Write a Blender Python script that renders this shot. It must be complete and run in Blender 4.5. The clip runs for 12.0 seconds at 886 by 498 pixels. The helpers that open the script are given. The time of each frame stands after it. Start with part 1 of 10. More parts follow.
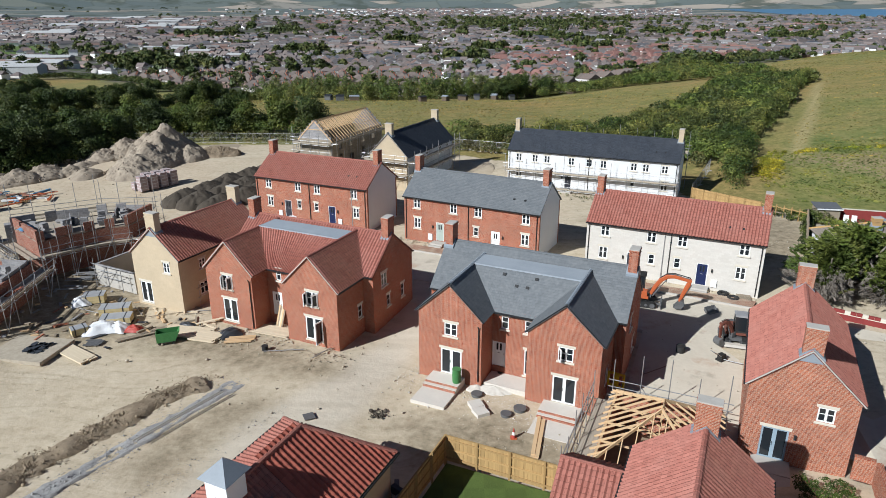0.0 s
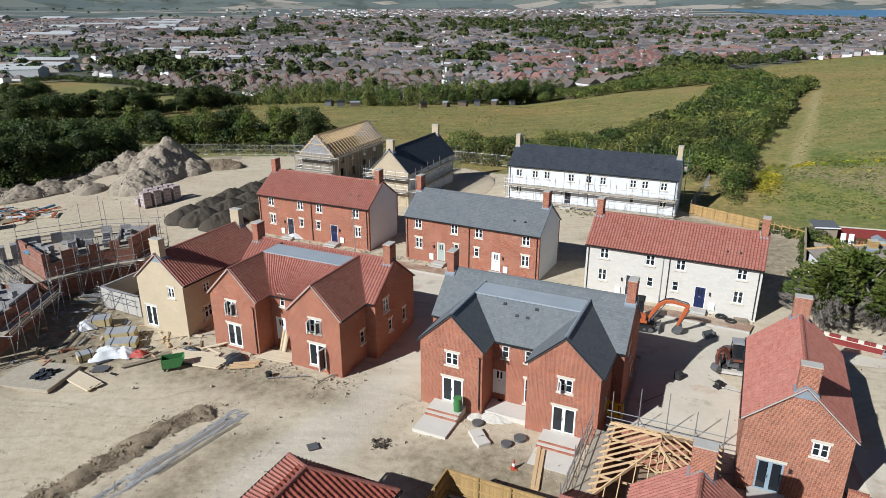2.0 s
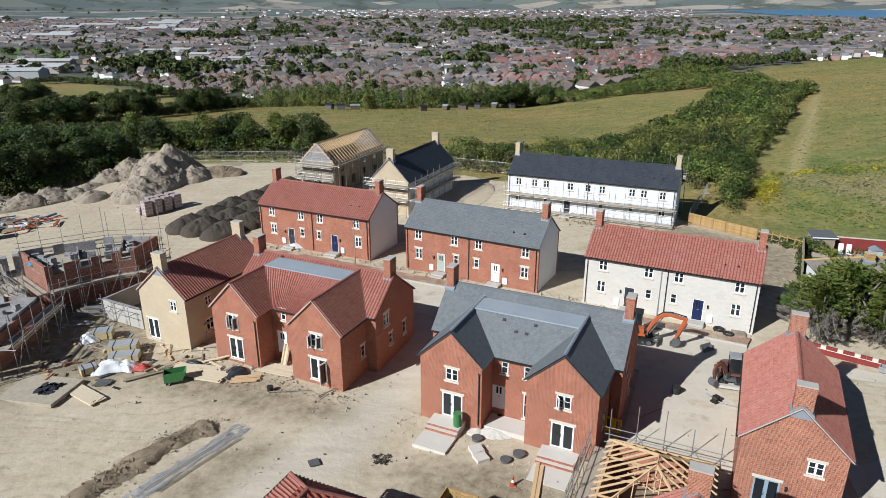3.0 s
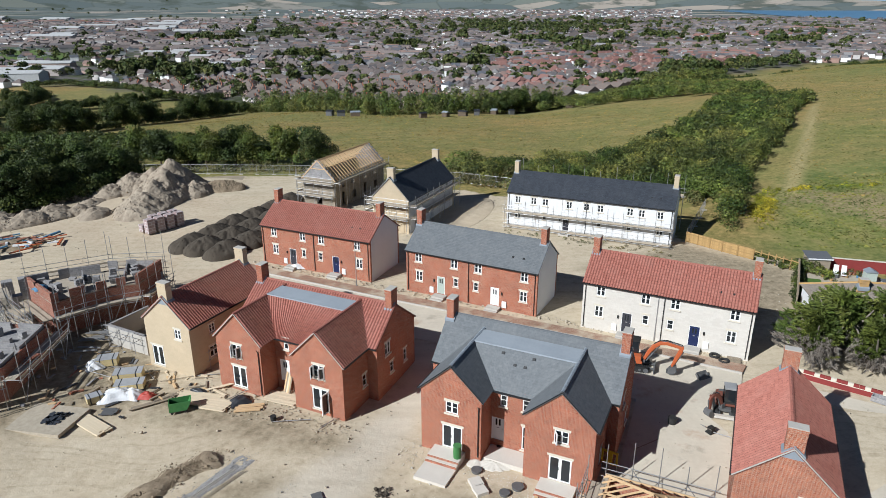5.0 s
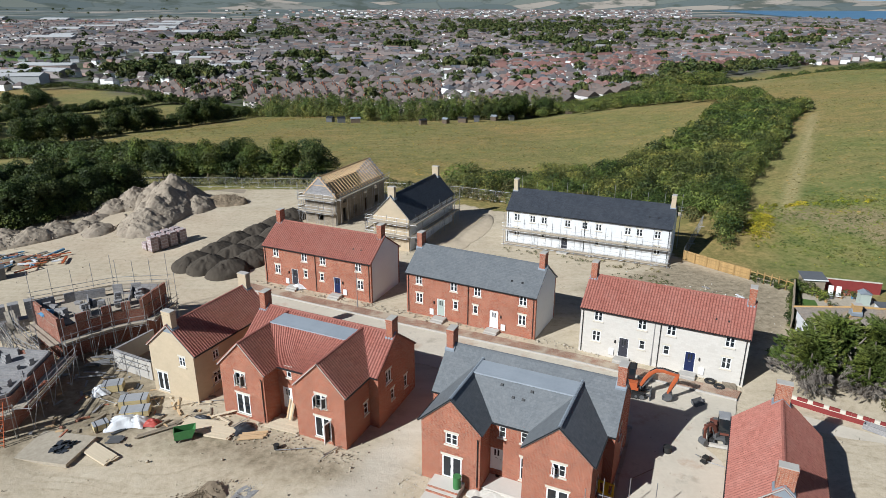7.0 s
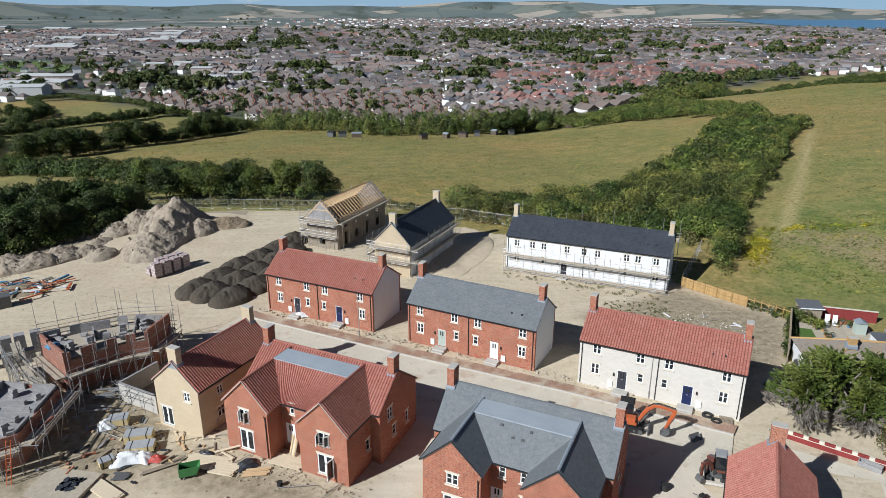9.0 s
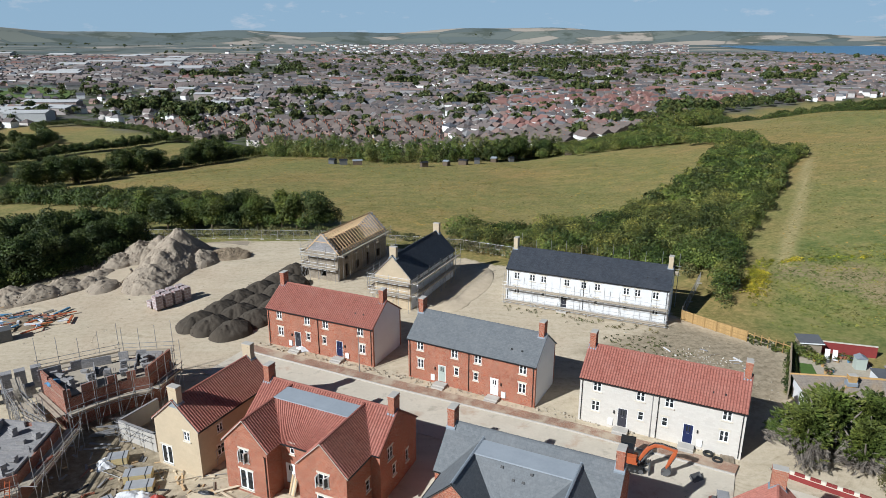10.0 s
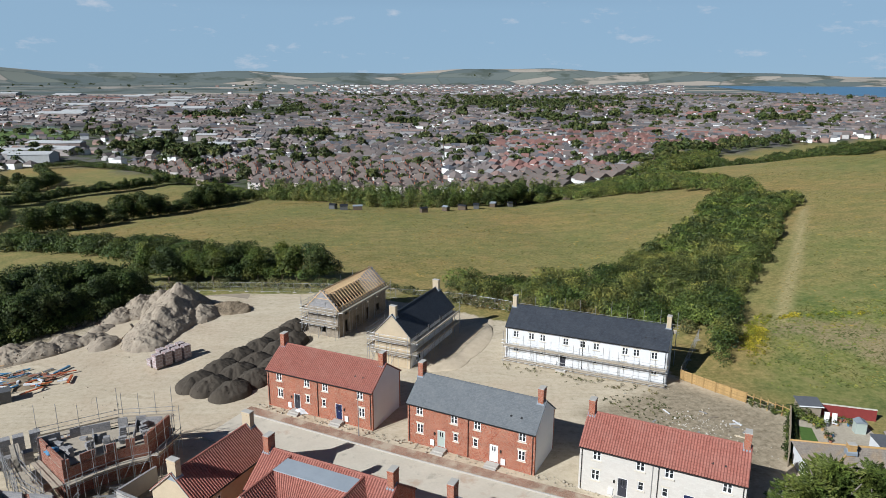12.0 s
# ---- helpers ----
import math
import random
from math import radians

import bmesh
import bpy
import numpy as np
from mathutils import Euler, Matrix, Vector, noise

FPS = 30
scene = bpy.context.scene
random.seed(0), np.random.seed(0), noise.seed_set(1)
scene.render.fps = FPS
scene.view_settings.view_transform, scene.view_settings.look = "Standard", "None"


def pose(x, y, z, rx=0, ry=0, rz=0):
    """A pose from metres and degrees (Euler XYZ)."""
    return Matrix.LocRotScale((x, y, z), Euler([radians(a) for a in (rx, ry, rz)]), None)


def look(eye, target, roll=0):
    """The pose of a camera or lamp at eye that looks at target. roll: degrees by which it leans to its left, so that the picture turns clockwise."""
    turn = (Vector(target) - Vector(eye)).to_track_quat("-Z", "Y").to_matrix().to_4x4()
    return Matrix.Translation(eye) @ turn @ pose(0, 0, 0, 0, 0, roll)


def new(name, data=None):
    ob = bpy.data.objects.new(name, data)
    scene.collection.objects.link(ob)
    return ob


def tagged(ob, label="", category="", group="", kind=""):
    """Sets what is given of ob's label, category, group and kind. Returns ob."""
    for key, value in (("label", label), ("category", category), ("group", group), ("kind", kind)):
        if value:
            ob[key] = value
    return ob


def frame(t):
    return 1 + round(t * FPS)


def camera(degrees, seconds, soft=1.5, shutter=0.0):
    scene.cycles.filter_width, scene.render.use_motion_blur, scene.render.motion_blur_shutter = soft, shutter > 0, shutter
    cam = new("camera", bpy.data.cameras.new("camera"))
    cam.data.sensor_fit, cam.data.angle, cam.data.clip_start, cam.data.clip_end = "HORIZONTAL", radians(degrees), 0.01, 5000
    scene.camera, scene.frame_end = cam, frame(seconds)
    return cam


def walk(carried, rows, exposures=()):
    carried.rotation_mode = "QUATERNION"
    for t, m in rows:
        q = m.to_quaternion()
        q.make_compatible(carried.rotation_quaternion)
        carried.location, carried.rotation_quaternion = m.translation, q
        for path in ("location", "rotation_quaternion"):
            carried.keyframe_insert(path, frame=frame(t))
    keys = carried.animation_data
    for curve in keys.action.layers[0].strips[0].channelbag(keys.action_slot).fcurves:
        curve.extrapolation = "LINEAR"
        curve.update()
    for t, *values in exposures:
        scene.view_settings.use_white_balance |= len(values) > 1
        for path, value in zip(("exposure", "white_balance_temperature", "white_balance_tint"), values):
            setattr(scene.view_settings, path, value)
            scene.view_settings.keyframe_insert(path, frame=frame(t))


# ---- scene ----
cam = camera(67.9, 12.0, soft=0.6)
METRES, EYE, TILT, LEAN, TURN = 17.0, 24.3, -20.0, 0.0, 0.0
ROWS = [
    (0.0, 0.0, 0.0, 0.0, 0.0, 0.0, 0.0),
    (0.5, -0.0014, -0.0105, 0.0306, 0.0, 0.0, -0.0),
    (1.0, -0.0028, -0.0213, 0.0619, 0.01, 0.01, -0.01),
    (1.5, -0.0035, -0.0317, 0.0942, 0.02, 0.01, -0.01),
    (2.0, -0.0043, -0.0433, 0.1276, 0.03, 0.01, -0.0),
    (2.5, -0.0042, -0.0559, 0.1612, 0.03, 0.01, -0.0),
    (3.0, -0.0042, -0.0696, 0.1983, 0.02, 0.01, -0.01),
    (5.0, -0.0069, -0.1246, 0.3517, -0.01, -0.01, -0.03),
    (5.5, -0.0067, -0.14, 0.3899, -0.02, -0.02, -0.04),
    (6.0, -0.0065, -0.1554, 0.428, -0.02, -0.03, -0.05),
    (6.5, -0.0067, -0.1714, 0.4673, -0.02, -0.04, -0.06),
    (7.0, -0.0074, -0.1866, 0.5074, -0.02, -0.05, -0.06),
    (9.0, -0.0093, -0.2459, 0.6679, 0.02, 0.59, -0.06),
    (9.5, -0.0095, -0.2617, 0.7097, 0.02, 1.6, -0.07),
    (10.0, -0.0098, -0.2752, 0.7514, 0.04, 2.62, -0.09),
    (10.5, -0.0092, -0.2899, 0.7944, 0.04, 3.63, -0.11),
    (11.0, -0.0102, -0.3066, 0.838, 0.03, 4.55, -0.12),
    (11.5, -0.0106, -0.3247, 0.8877, -0.01, 5.33, -0.11),
    (12.0, -0.0112, -0.342, 0.9393, -0.02, 5.83, -0.12),
]
walk(cam, [(t, pose(0, 0, EYE, TILT, LEAN, TURN) @ pose(METRES * x, METRES * y, METRES * z, 90 + pitch, roll, yaw)) for t, x, y, z, yaw, pitch, roll in ROWS],
     exposures=((0.0, 0.24, 5650, 8), (12.0, 0.24, 5650, 8)))

# ---- light ----
SUN_DIR = Vector((0.65, 0.505, -0.569)).normalized()   # the way the sunlight travels
world = bpy.data.worlds.new("sky")
scene.world = world
world.use_nodes = True
wn = world.node_tree
wn.nodes.clear()
w_out = wn.nodes.new("ShaderNodeOutputWorld")
w_bg = wn.nodes.new("ShaderNodeBackground")
w_sky = wn.nodes.new("ShaderNodeTexSky")
w_sky.sky_type = "NISHITA"
w_sky.sun_disc = False
w_sky.sun_elevation = math.asin(-SUN_DIR.z)
w_sky.sun_rotation = math.atan2(-SUN_DIR.x, -SUN_DIR.y)
w_sky.altitude = 80
w_sky.air_density, w_sky.dust_density, w_sky.ozone_density = 0.75, 0.0, 2.0
w_bg.inputs["Strength"].default_value = 0.05
w_tint = wn.nodes.new("ShaderNodeMix")
w_tint.data_type, w_tint.blend_type = "RGBA", "MULTIPLY"
w_tint.inputs[0].default_value = 1.0
w_tint.inputs[7].default_value = (0.46, 0.49, 0.56, 1)   # clear air after rain
wn.links.new(w_sky.outputs[0], w_tint.inputs[6])
w_tc = wn.nodes.new("ShaderNodeTexCoord")
w_sep = wn.nodes.new("ShaderNodeSeparateXYZ")
wn.links.new(w_tc.outputs["Generated"], w_sep.inputs[0])
# the lower sky: an even pale blue that thins out upwards
w_low = wn.nodes.new("ShaderNodeValToRGB")
w_low.color_ramp.elements[0].position, w_low.color_ramp.elements[0].color = 0.10, (0.85, 0.85, 0.85, 1)
w_low.color_ramp.elements[1].position, w_low.color_ramp.elements[1].color = 0.32, (0, 0, 0, 1)
wn.links.new(w_sep.outputs[2], w_low.inputs[0])
w_even = wn.nodes.new("ShaderNodeMix")
w_even.data_type = "RGBA"
w_even.inputs[7].default_value = (6.0, 8.2, 9.9, 1)
wn.links.new(w_low.outputs[0], w_even.inputs[0])
wn.links.new(w_tint.outputs[2], w_even.inputs[6])
# thin fair-weather clouds all over the sky, streaked level with the horizon
w_mp = wn.nodes.new("ShaderNodeMapping")
w_mp.inputs["Scale"].default_value = (17.0, 17.0, 46.0)
w_no = wn.nodes.new("ShaderNodeTexNoise")
w_no.inputs["Scale"].default_value, w_no.inputs["Detail"].default_value, w_no.inputs["Roughness"].default_value = 1.0, 7.0, 0.62
w_rp = wn.nodes.new("ShaderNodeValToRGB")
w_rp.color_ramp.elements[0].position, w_rp.color_ramp.elements[0].color = 0.60, (0, 0, 0, 1)
w_rp.color_ramp.elements[1].position, w_rp.color_ramp.elements[1].color = 0.76, (0.55, 0.55, 0.55, 1)
w_cl = wn.nodes.new("ShaderNodeMix")
w_cl.data_type = "RGBA"
w_cl.inputs[7].default_value = (11.6, 10.9, 10.6, 1)
wn.links.new(w_tc.outputs["Generated"], w_mp.inputs[0])
wn.links.new(w_mp.outputs[0], w_no.inputs["Vector"])
wn.links.new(w_no.outputs[0], w_rp.inputs[0])
wn.links.new(w_rp.outputs[0], w_cl.inputs[0])
wn.links.new(w_even.outputs[2], w_cl.inputs[6])
wn.links.new(w_cl.outputs[2], w_bg.inputs["Color"])
wn.links.new(w_bg.outputs[0], w_out.inputs["Surface"])
sun = new("sun", bpy.data.lights.new("sun", "SUN"))
sun.data.energy, sun.data.angle, sun.data.color = 5.0, radians(0.55), (1.0, 0.95, 0.87)
sun.matrix_world = look((0, 0, 60), Vector((0, 0, 60)) + SUN_DIR)

# ---- materials ----
def mat(name, rough=0.8, metal=0.0):
    m = bpy.data.materials.new(name)
    m.use_nodes = True
    b = m.node_tree.nodes["Principled BSDF"]
    b.inputs["Roughness"].default_value = rough
    b.inputs["Metallic"].default_value = metal
    b.inputs["Specular IOR Level"].default_value = 0.25
    return m, m.node_tree, b


def nd(t, kind, **kw):
    n = t.nodes.new(kind)
    for k, val in kw.items():
        n.inputs[k.replace("_", " ")].default_value = val
    return n


def ramp(t, fac, stops):
    r = t.nodes.new("ShaderNodeValToRGB")
    e = r.color_ramp.elements
    while len(e) < len(stops):
        e.new(0.5)
    for el, (p, c) in zip(e, stops):
        el.position, el.color = p, (*c, 1)
    t.links.new(fac, r.inputs[0])
    return r.outputs[0]


def mix(t, fac, a, b, mode="MIX"):
    n = t.nodes.new("ShaderNodeMix")
    n.data_type, n.blend_type = "RGBA", mode
    for sock, val in ((n.inputs[0], fac), (n.inputs[6], a), (n.inputs[7], b)):
        if isinstance(val, (int, float)):
            sock.default_value = val
        elif isinstance(val, tuple):
            sock.default_value = (*val, 1)
        else:
            t.links.new(val, sock)
    return n.outputs[2]


def coords(t, kind="Object"):
    return t.nodes.new("ShaderNodeTexCoord").outputs[kind]


def noise_tex(t, vec, scale, detail=5, rough=0.6):
    n = nd(t, "ShaderNodeTexNoise", Scale=scale, Detail=detail, Roughness=rough)
    t.links.new(vec, n.inputs["Vector"])
    return n.outputs[0]


def bump(t, b, height, strength=0.4, dist=0.02):
    n = nd(t, "ShaderNodeBump", Strength=strength, Distance=dist)
    t.links.new(height, n.inputs["Height"])
    t.links.new(n.outputs[0], b.inputs["Normal"])


def plain(name, a, b=None, scale=3.0, rough=0.8, metal=0.0, bumps=0.15, random_amount=0.0):
    """A surface of two near colours, mottled at two scales."""
    b = b or tuple(0.75 * c for c in a)
    m, t, s = mat(name, rough, metal)
    v = coords(t)
    n1, n2 = noise_tex(t, v, scale), noise_tex(t, v, scale * 9)
    col = ramp(t, n1, [(0.3, b), (0.7, a)])
    col = mix(t, 0.35, col, ramp(t, n2, [(0.3, b), (0.7, a)]))
    if random_amount:
        o = t.nodes.new("ShaderNodeObjectInfo")
        lo = 1 - random_amount
        col = mix(t, 1.0, col, ramp(t, o.outputs["Random"], [(0, (lo, lo, lo)), (1, (1, 1, 1))]), "MULTIPLY")
    t.links.new(col, s.inputs["Base Color"])
    bump(t, s, n2, bumps)
    return m


def brick(name, a, b, mortar, bw=0.225, bh=0.075, gap=0.011, stain=0.25, grit=1.0):
    m, t, s = mat(name, 0.88)
    v = coords(t, "UV")
    n = nd(t, "ShaderNodeTexBrick", Scale=1.0, Mortar_Size=gap, Brick_Width=bw, Row_Height=bh, Bias=-0.1)
    n.inputs["Mortar Smooth"].default_value = 0.3
    n.inputs["Color1"].default_value, n.inputs["Color2"].default_value = (*a, 1), (*b, 1)
    n.inputs["Mortar"].default_value = (*mortar, 1)
    t.links.new(v, n.inputs["Vector"])
    big, mid = noise_tex(t, v, 0.55, 4), noise_tex(t, v, 7.0, 3)
    col = mix(t, 1.0, n.outputs[0], ramp(t, big, [(0.3, (1 - stain,) * 3), (0.7, (1, 1, 1))]), "MULTIPLY")
    col = mix(t, 1.0, col, ramp(t, mid, [(0.25, (1 - 0.22 * grit, 1 - 0.26 * grit, 1 - 0.28 * grit)), (0.75, (1 + 0.08 * grit, 1 + 0.05 * grit, 1 + 0.03 * grit))]), "MULTIPLY")
    t.links.new(col, s.inputs["Base Color"])
    bump(t, s, n.outputs[1], -0.5, 0.01)
    return m


def tile(name, a, b, c, cell=(0.3, 0.3), rough=0.75, bumps=0.3, joint=0.45):
    """Roof tiles: each tile takes a shade of its own; lichen and dirt over them."""
    m, t, s = mat(name, rough)
    v = coords(t, "UV")
    n = nd(t, "ShaderNodeTexBrick", Scale=1.0, Mortar_Size=0.006, Brick_Width=cell[0], Row_Height=cell[1], Bias=0.0)
    n.inputs["Color1"].default_value, n.inputs["Color2"].default_value = (*a, 1), (*b, 1)
    n.inputs["Mortar"].default_value = (*(joint * x for x in b), 1)
    t.links.new(v, n.inputs["Vector"])
    big, mid = noise_tex(t, v, 0.4, 5), noise_tex(t, v, 3.5, 4)
    col = mix(t, ramp(t, big, [(0.45, (0, 0, 0)), (0.75, (0.55,) * 3)]), n.outputs[0], c)
    col = mix(t, 1.0, col, ramp(t, mid, [(0.3, (0.82,) * 3), (0.7, (1.06,) * 3)]), "MULTIPLY")
    t.links.new(col, s.inputs["Base Color"])
    bump(t, s, mid, bumps, 0.01)
    return m


M_BRICK = brick("red_brick", (0.48, 0.14, 0.07), (0.24, 0.058, 0.033), (0.50, 0.37, 0.275))
M_BRICK_DARK = brick("orange_brick", (0.50, 0.16, 0.08), (0.27, 0.075, 0.042), (0.54, 0.42, 0.32))
M_BRICK_SITE = brick("brown_red_brick", (0.36, 0.125, 0.078), (0.22, 0.068, 0.046), (0.42, 0.33, 0.26))
M_YELLOW = brick("buff_stone", (0.56, 0.46, 0.315), (0.535, 0.437, 0.298), (0.55, 0.45, 0.31), 0.44, 0.22, 0.008, 0.12, 0.3)
M_WHITE_STONE = brick("white_stone", (0.64, 0.61, 0.55), (0.595, 0.56, 0.50), (0.60, 0.57, 0.51), 0.44, 0.22, 0.012, 0.08, 0.3)
M_RENDER_GREY = plain("pale_grey_render", (0.74, 0.75, 0.77), (0.68, 0.69, 0.71), 0.6, 0.9)
M_RENDER_WHITE = plain("white_render", (0.72, 0.72, 0.715), (0.64, 0.64, 0.635), 0.5, 0.9)
M_BLOCK = brick("concrete_block", (0.36, 0.36, 0.36), (0.27, 0.27, 0.28), (0.42, 0.41, 0.39), 0.45, 0.225, 0.012, 0.2)
M_TILE = tile("red_clay_tile", (0.395, 0.158, 0.118), (0.335, 0.127, 0.094), (0.39, 0.19, 0.15))
M_SLATE = tile("blue_slate", (0.165, 0.175, 0.182), (0.14, 0.15, 0.157), (0.205, 0.21, 0.21), (0.3, 0.2), 0.6, 0.3, 0.8)
M_SLATE_DARK = tile("dark_slate", (0.055, 0.062, 0.075), (0.04, 0.045, 0.055), (0.07, 0.075, 0.085), (0.3, 0.2), 0.55)
M_FLATROOF = plain("pale_membrane", (0.36, 0.39, 0.42), (0.29, 0.32, 0.35), 0.5, 0.6)
M_LEAD = plain("lead_sheet", (0.27, 0.30, 0.33), (0.22, 0.245, 0.27), 0.8, 0.5)
M_UPVC = plain("white_frame", (0.82, 0.82, 0.80), (0.78, 0.78, 0.76), 2.0, 0.4, 0, 0.02)
M_BLUEFRAME = plain("blue_grey_frame", (0.30, 0.38, 0.44), (0.26, 0.33, 0.39), 2.0, 0.45, 0, 0.03)
M_CAST = plain("pale_cast_stone", (0.66, 0.61, 0.50), (0.56, 0.51, 0.42), 4.0, 0.85)
M_DARKPIPE = plain("black_gutter", (0.03, 0.03, 0.032), (0.022, 0.022, 0.022), 3.0, 0.45, 0, 0.03)
M_STEEL = plain("galvanised_steel", (0.42, 0.42, 0.42), (0.33, 0.32, 0.31), 6.0, 0.45, 0.55, 0.05)
M_BOARD = plain("scaffold_board", (0.44, 0.38, 0.30), (0.34, 0.29, 0.22), 2.5, 0.9)
M_TIMBER = plain("new_timber", (0.66, 0.47, 0.27), (0.54, 0.37, 0.20), 2.0, 0.8)
M_FENCE = plain("fence_timber", (0.50, 0.33, 0.14), (0.40, 0.26, 0.105), 2.2, 0.85, 0, 0.15, 0.25)
M_OLDWOOD = plain("weathered_timber", (0.36, 0.30, 0.22), (0.26, 0.21, 0.15), 2.0, 0.9, 0, 0.15, 0.2)
M_CONC = plain("concrete", (0.50, 0.47, 0.42), (0.42, 0.39, 0.345), 1.2, 0.9)
M_ORANGE = plain("orange_paint", (0.52, 0.13, 0.045), (0.38, 0.095, 0.035), 3.0, 0.45, 0, 0.03)
M_BLACK = plain("black_rubber", (0.022, 0.022, 0.022), (0.035, 0.034, 0.032), 5.0, 0.7)
M_GREYMETAL = plain("grey_machine_paint", (0.16, 0.16, 0.16), (0.11, 0.11, 0.11), 4.0, 0.5, 0.2)
M_GREEN = plain("green_paint", (0.075, 0.22, 0.07), (0.05, 0.155, 0.05), 3.0, 0.5)
M_BLUEDOOR = plain("navy_paint", (0.02, 0.03, 0.09), (0.015, 0.022, 0.07), 3.0, 0.4, 0, 0.03)
M_GREYDOOR = plain("charcoal_paint", (0.05, 0.05, 0.06), (0.04, 0.04, 0.05), 3.0, 0.4, 0, 0.03)
M_SAGEDOOR = plain("sage_paint", (0.42, 0.47, 0.42), (0.38, 0.43, 0.38), 3.0, 0.4, 0, 0.03)
M_YELLOWPL = plain("yellow_plastic", (0.75, 0.48, 0.02), (0.65, 0.40, 0.02), 3.0, 0.4)
M_REDPL = plain("red_plastic", (0.45, 0.07, 0.05), (0.34, 0.06, 0.045), 3.0, 0.45)
M_BLUEPL = plain("blue_plastic", (0.11, 0.25, 0.40), (0.08, 0.18, 0.30), 3.0, 0.4)
M_WHITEPL = plain("white_wrap", (0.78, 0.78, 0.77), (0.62, 0.62, 0.62), 1.5, 0.35, 0, 0.5)
M_BLACKPL = plain("black_sheeting", (0.045, 0.048, 0.055), (0.03, 0.03, 0.034), 1.5, 0.3, 0, 0.6)
M_SOIL = plain("dark_topsoil", (0.092, 0.076, 0.058), (0.055, 0.045, 0.034), 1.2, 0.97, 0, 0.8)
M_RUBBLE = plain("grey_rubble", (0.40, 0.335, 0.255), (0.24, 0.195, 0.145), 0.45, 0.97, 0, 0.9)
M_SPOIL = plain("brown_spoil", (0.36, 0.285, 0.195), (0.17, 0.13, 0.085), 1.6, 0.97, 0, 0.9)
M_GRAVEL = plain("grey_gravel", (0.44, 0.425, 0.405), (0.24, 0.23, 0.22), 4.5, 0.95, 0, 0.9)


def glass():
    m, t, s = mat("window_glass", 0.06)
    s.inputs["Base Color"].default_value = (0.018, 0.022, 0.026, 1)
    s.inputs["Specular IOR Level"].default_value = 0.6
    return m


M_GLASS = glass()


def leaf(name, a, b, rough=0.6):
    m, t, s = mat(name, rough)
    g = t.nodes.new("ShaderNodeNewGeometry")
    v = coords(t)
    n, n2 = noise_tex(t, v, 0.3, 2), noise_tex(t, v, 0.11, 2)
    col = ramp(t, g.outputs["Random Per Island"], [(0, b), (1, a)])
    col = mix(t, 1.0, col, ramp(t, n, [(0.36, (0.5, 0.52, 0.5)), (0.5, (0.9, 0.9, 0.85)), (0.64, (1.5, 1.35, 1.1))]), "MULTIPLY")
    col = mix(t, 1.0, col, ramp(t, n2, [(0.4, (0.8, 0.9, 0.75)), (0.6, (1.25, 1.05, 1.05))]), "MULTIPLY")
    o = t.nodes.new("ShaderNodeObjectInfo")
    col = mix(t, 1.0, col, ramp(t, o.outputs["Random"], [(0, (0.75, 0.78, 0.75)), (1, (1.1, 1.05, 1.0))]), "MULTIPLY")
    t.links.new(col, s.inputs["Base Color"])
    return m


M_LEAF = leaf("broad_leaves", (0.155, 0.19, 0.042), (0.06, 0.09, 0.02))
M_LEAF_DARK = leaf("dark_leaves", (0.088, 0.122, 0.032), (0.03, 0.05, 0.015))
M_LEAF_GREY = leaf("grey_green_leaves", (0.20, 0.20, 0.09), (0.09, 0.10, 0.04))
M_SCRUB = leaf("scrub_leaves", (0.185, 0.225, 0.06), (0.07, 0.096, 0.028))
M_LEAF_LIGHT = leaf("willow_leaves", (0.17, 0.215, 0.07), (0.075, 0.105, 0.03))
M_CONIFER = leaf("conifer_needles", (0.17, 0.215, 0.05), (0.065, 0.095, 0.022))
M_YELLOWFL = leaf("yellow_blossom", (0.50, 0.46, 0.03), (0.19, 0.23, 0.03))
M_RANK = leaf("rank_grass", (0.21, 0.25, 0.065), (0.10, 0.135, 0.035))
M_TOWNLEAF = leaf("town_tree_leaves", (0.105, 0.135, 0.045), (0.045, 0.062, 0.022))
M_BARK = plain("bark", (0.16, 0.12, 0.085), (0.09, 0.07, 0.05), 3.0, 0.95, 0, 0.6)
M_SAND = plain("sandy_subsoil", (0.60, 0.50, 0.36), (0.48, 0.39, 0.275), 0.8, 0.97, 0, 0.6)
M_CLOD = plain("pale_clods", (0.50, 0.44, 0.34), (0.34, 0.29, 0.22), 3.0, 0.97, 0, 0.4)
M_PALECLOD = plain("white_crushed_stone", (0.66, 0.62, 0.55), (0.52, 0.48, 0.41), 3.0, 0.97, 0, 0.4)
M_ORANGE_DULL = plain("faded_red_paint", (0.22, 0.075, 0.05), (0.13, 0.055, 0.04), 3.0, 0.55)

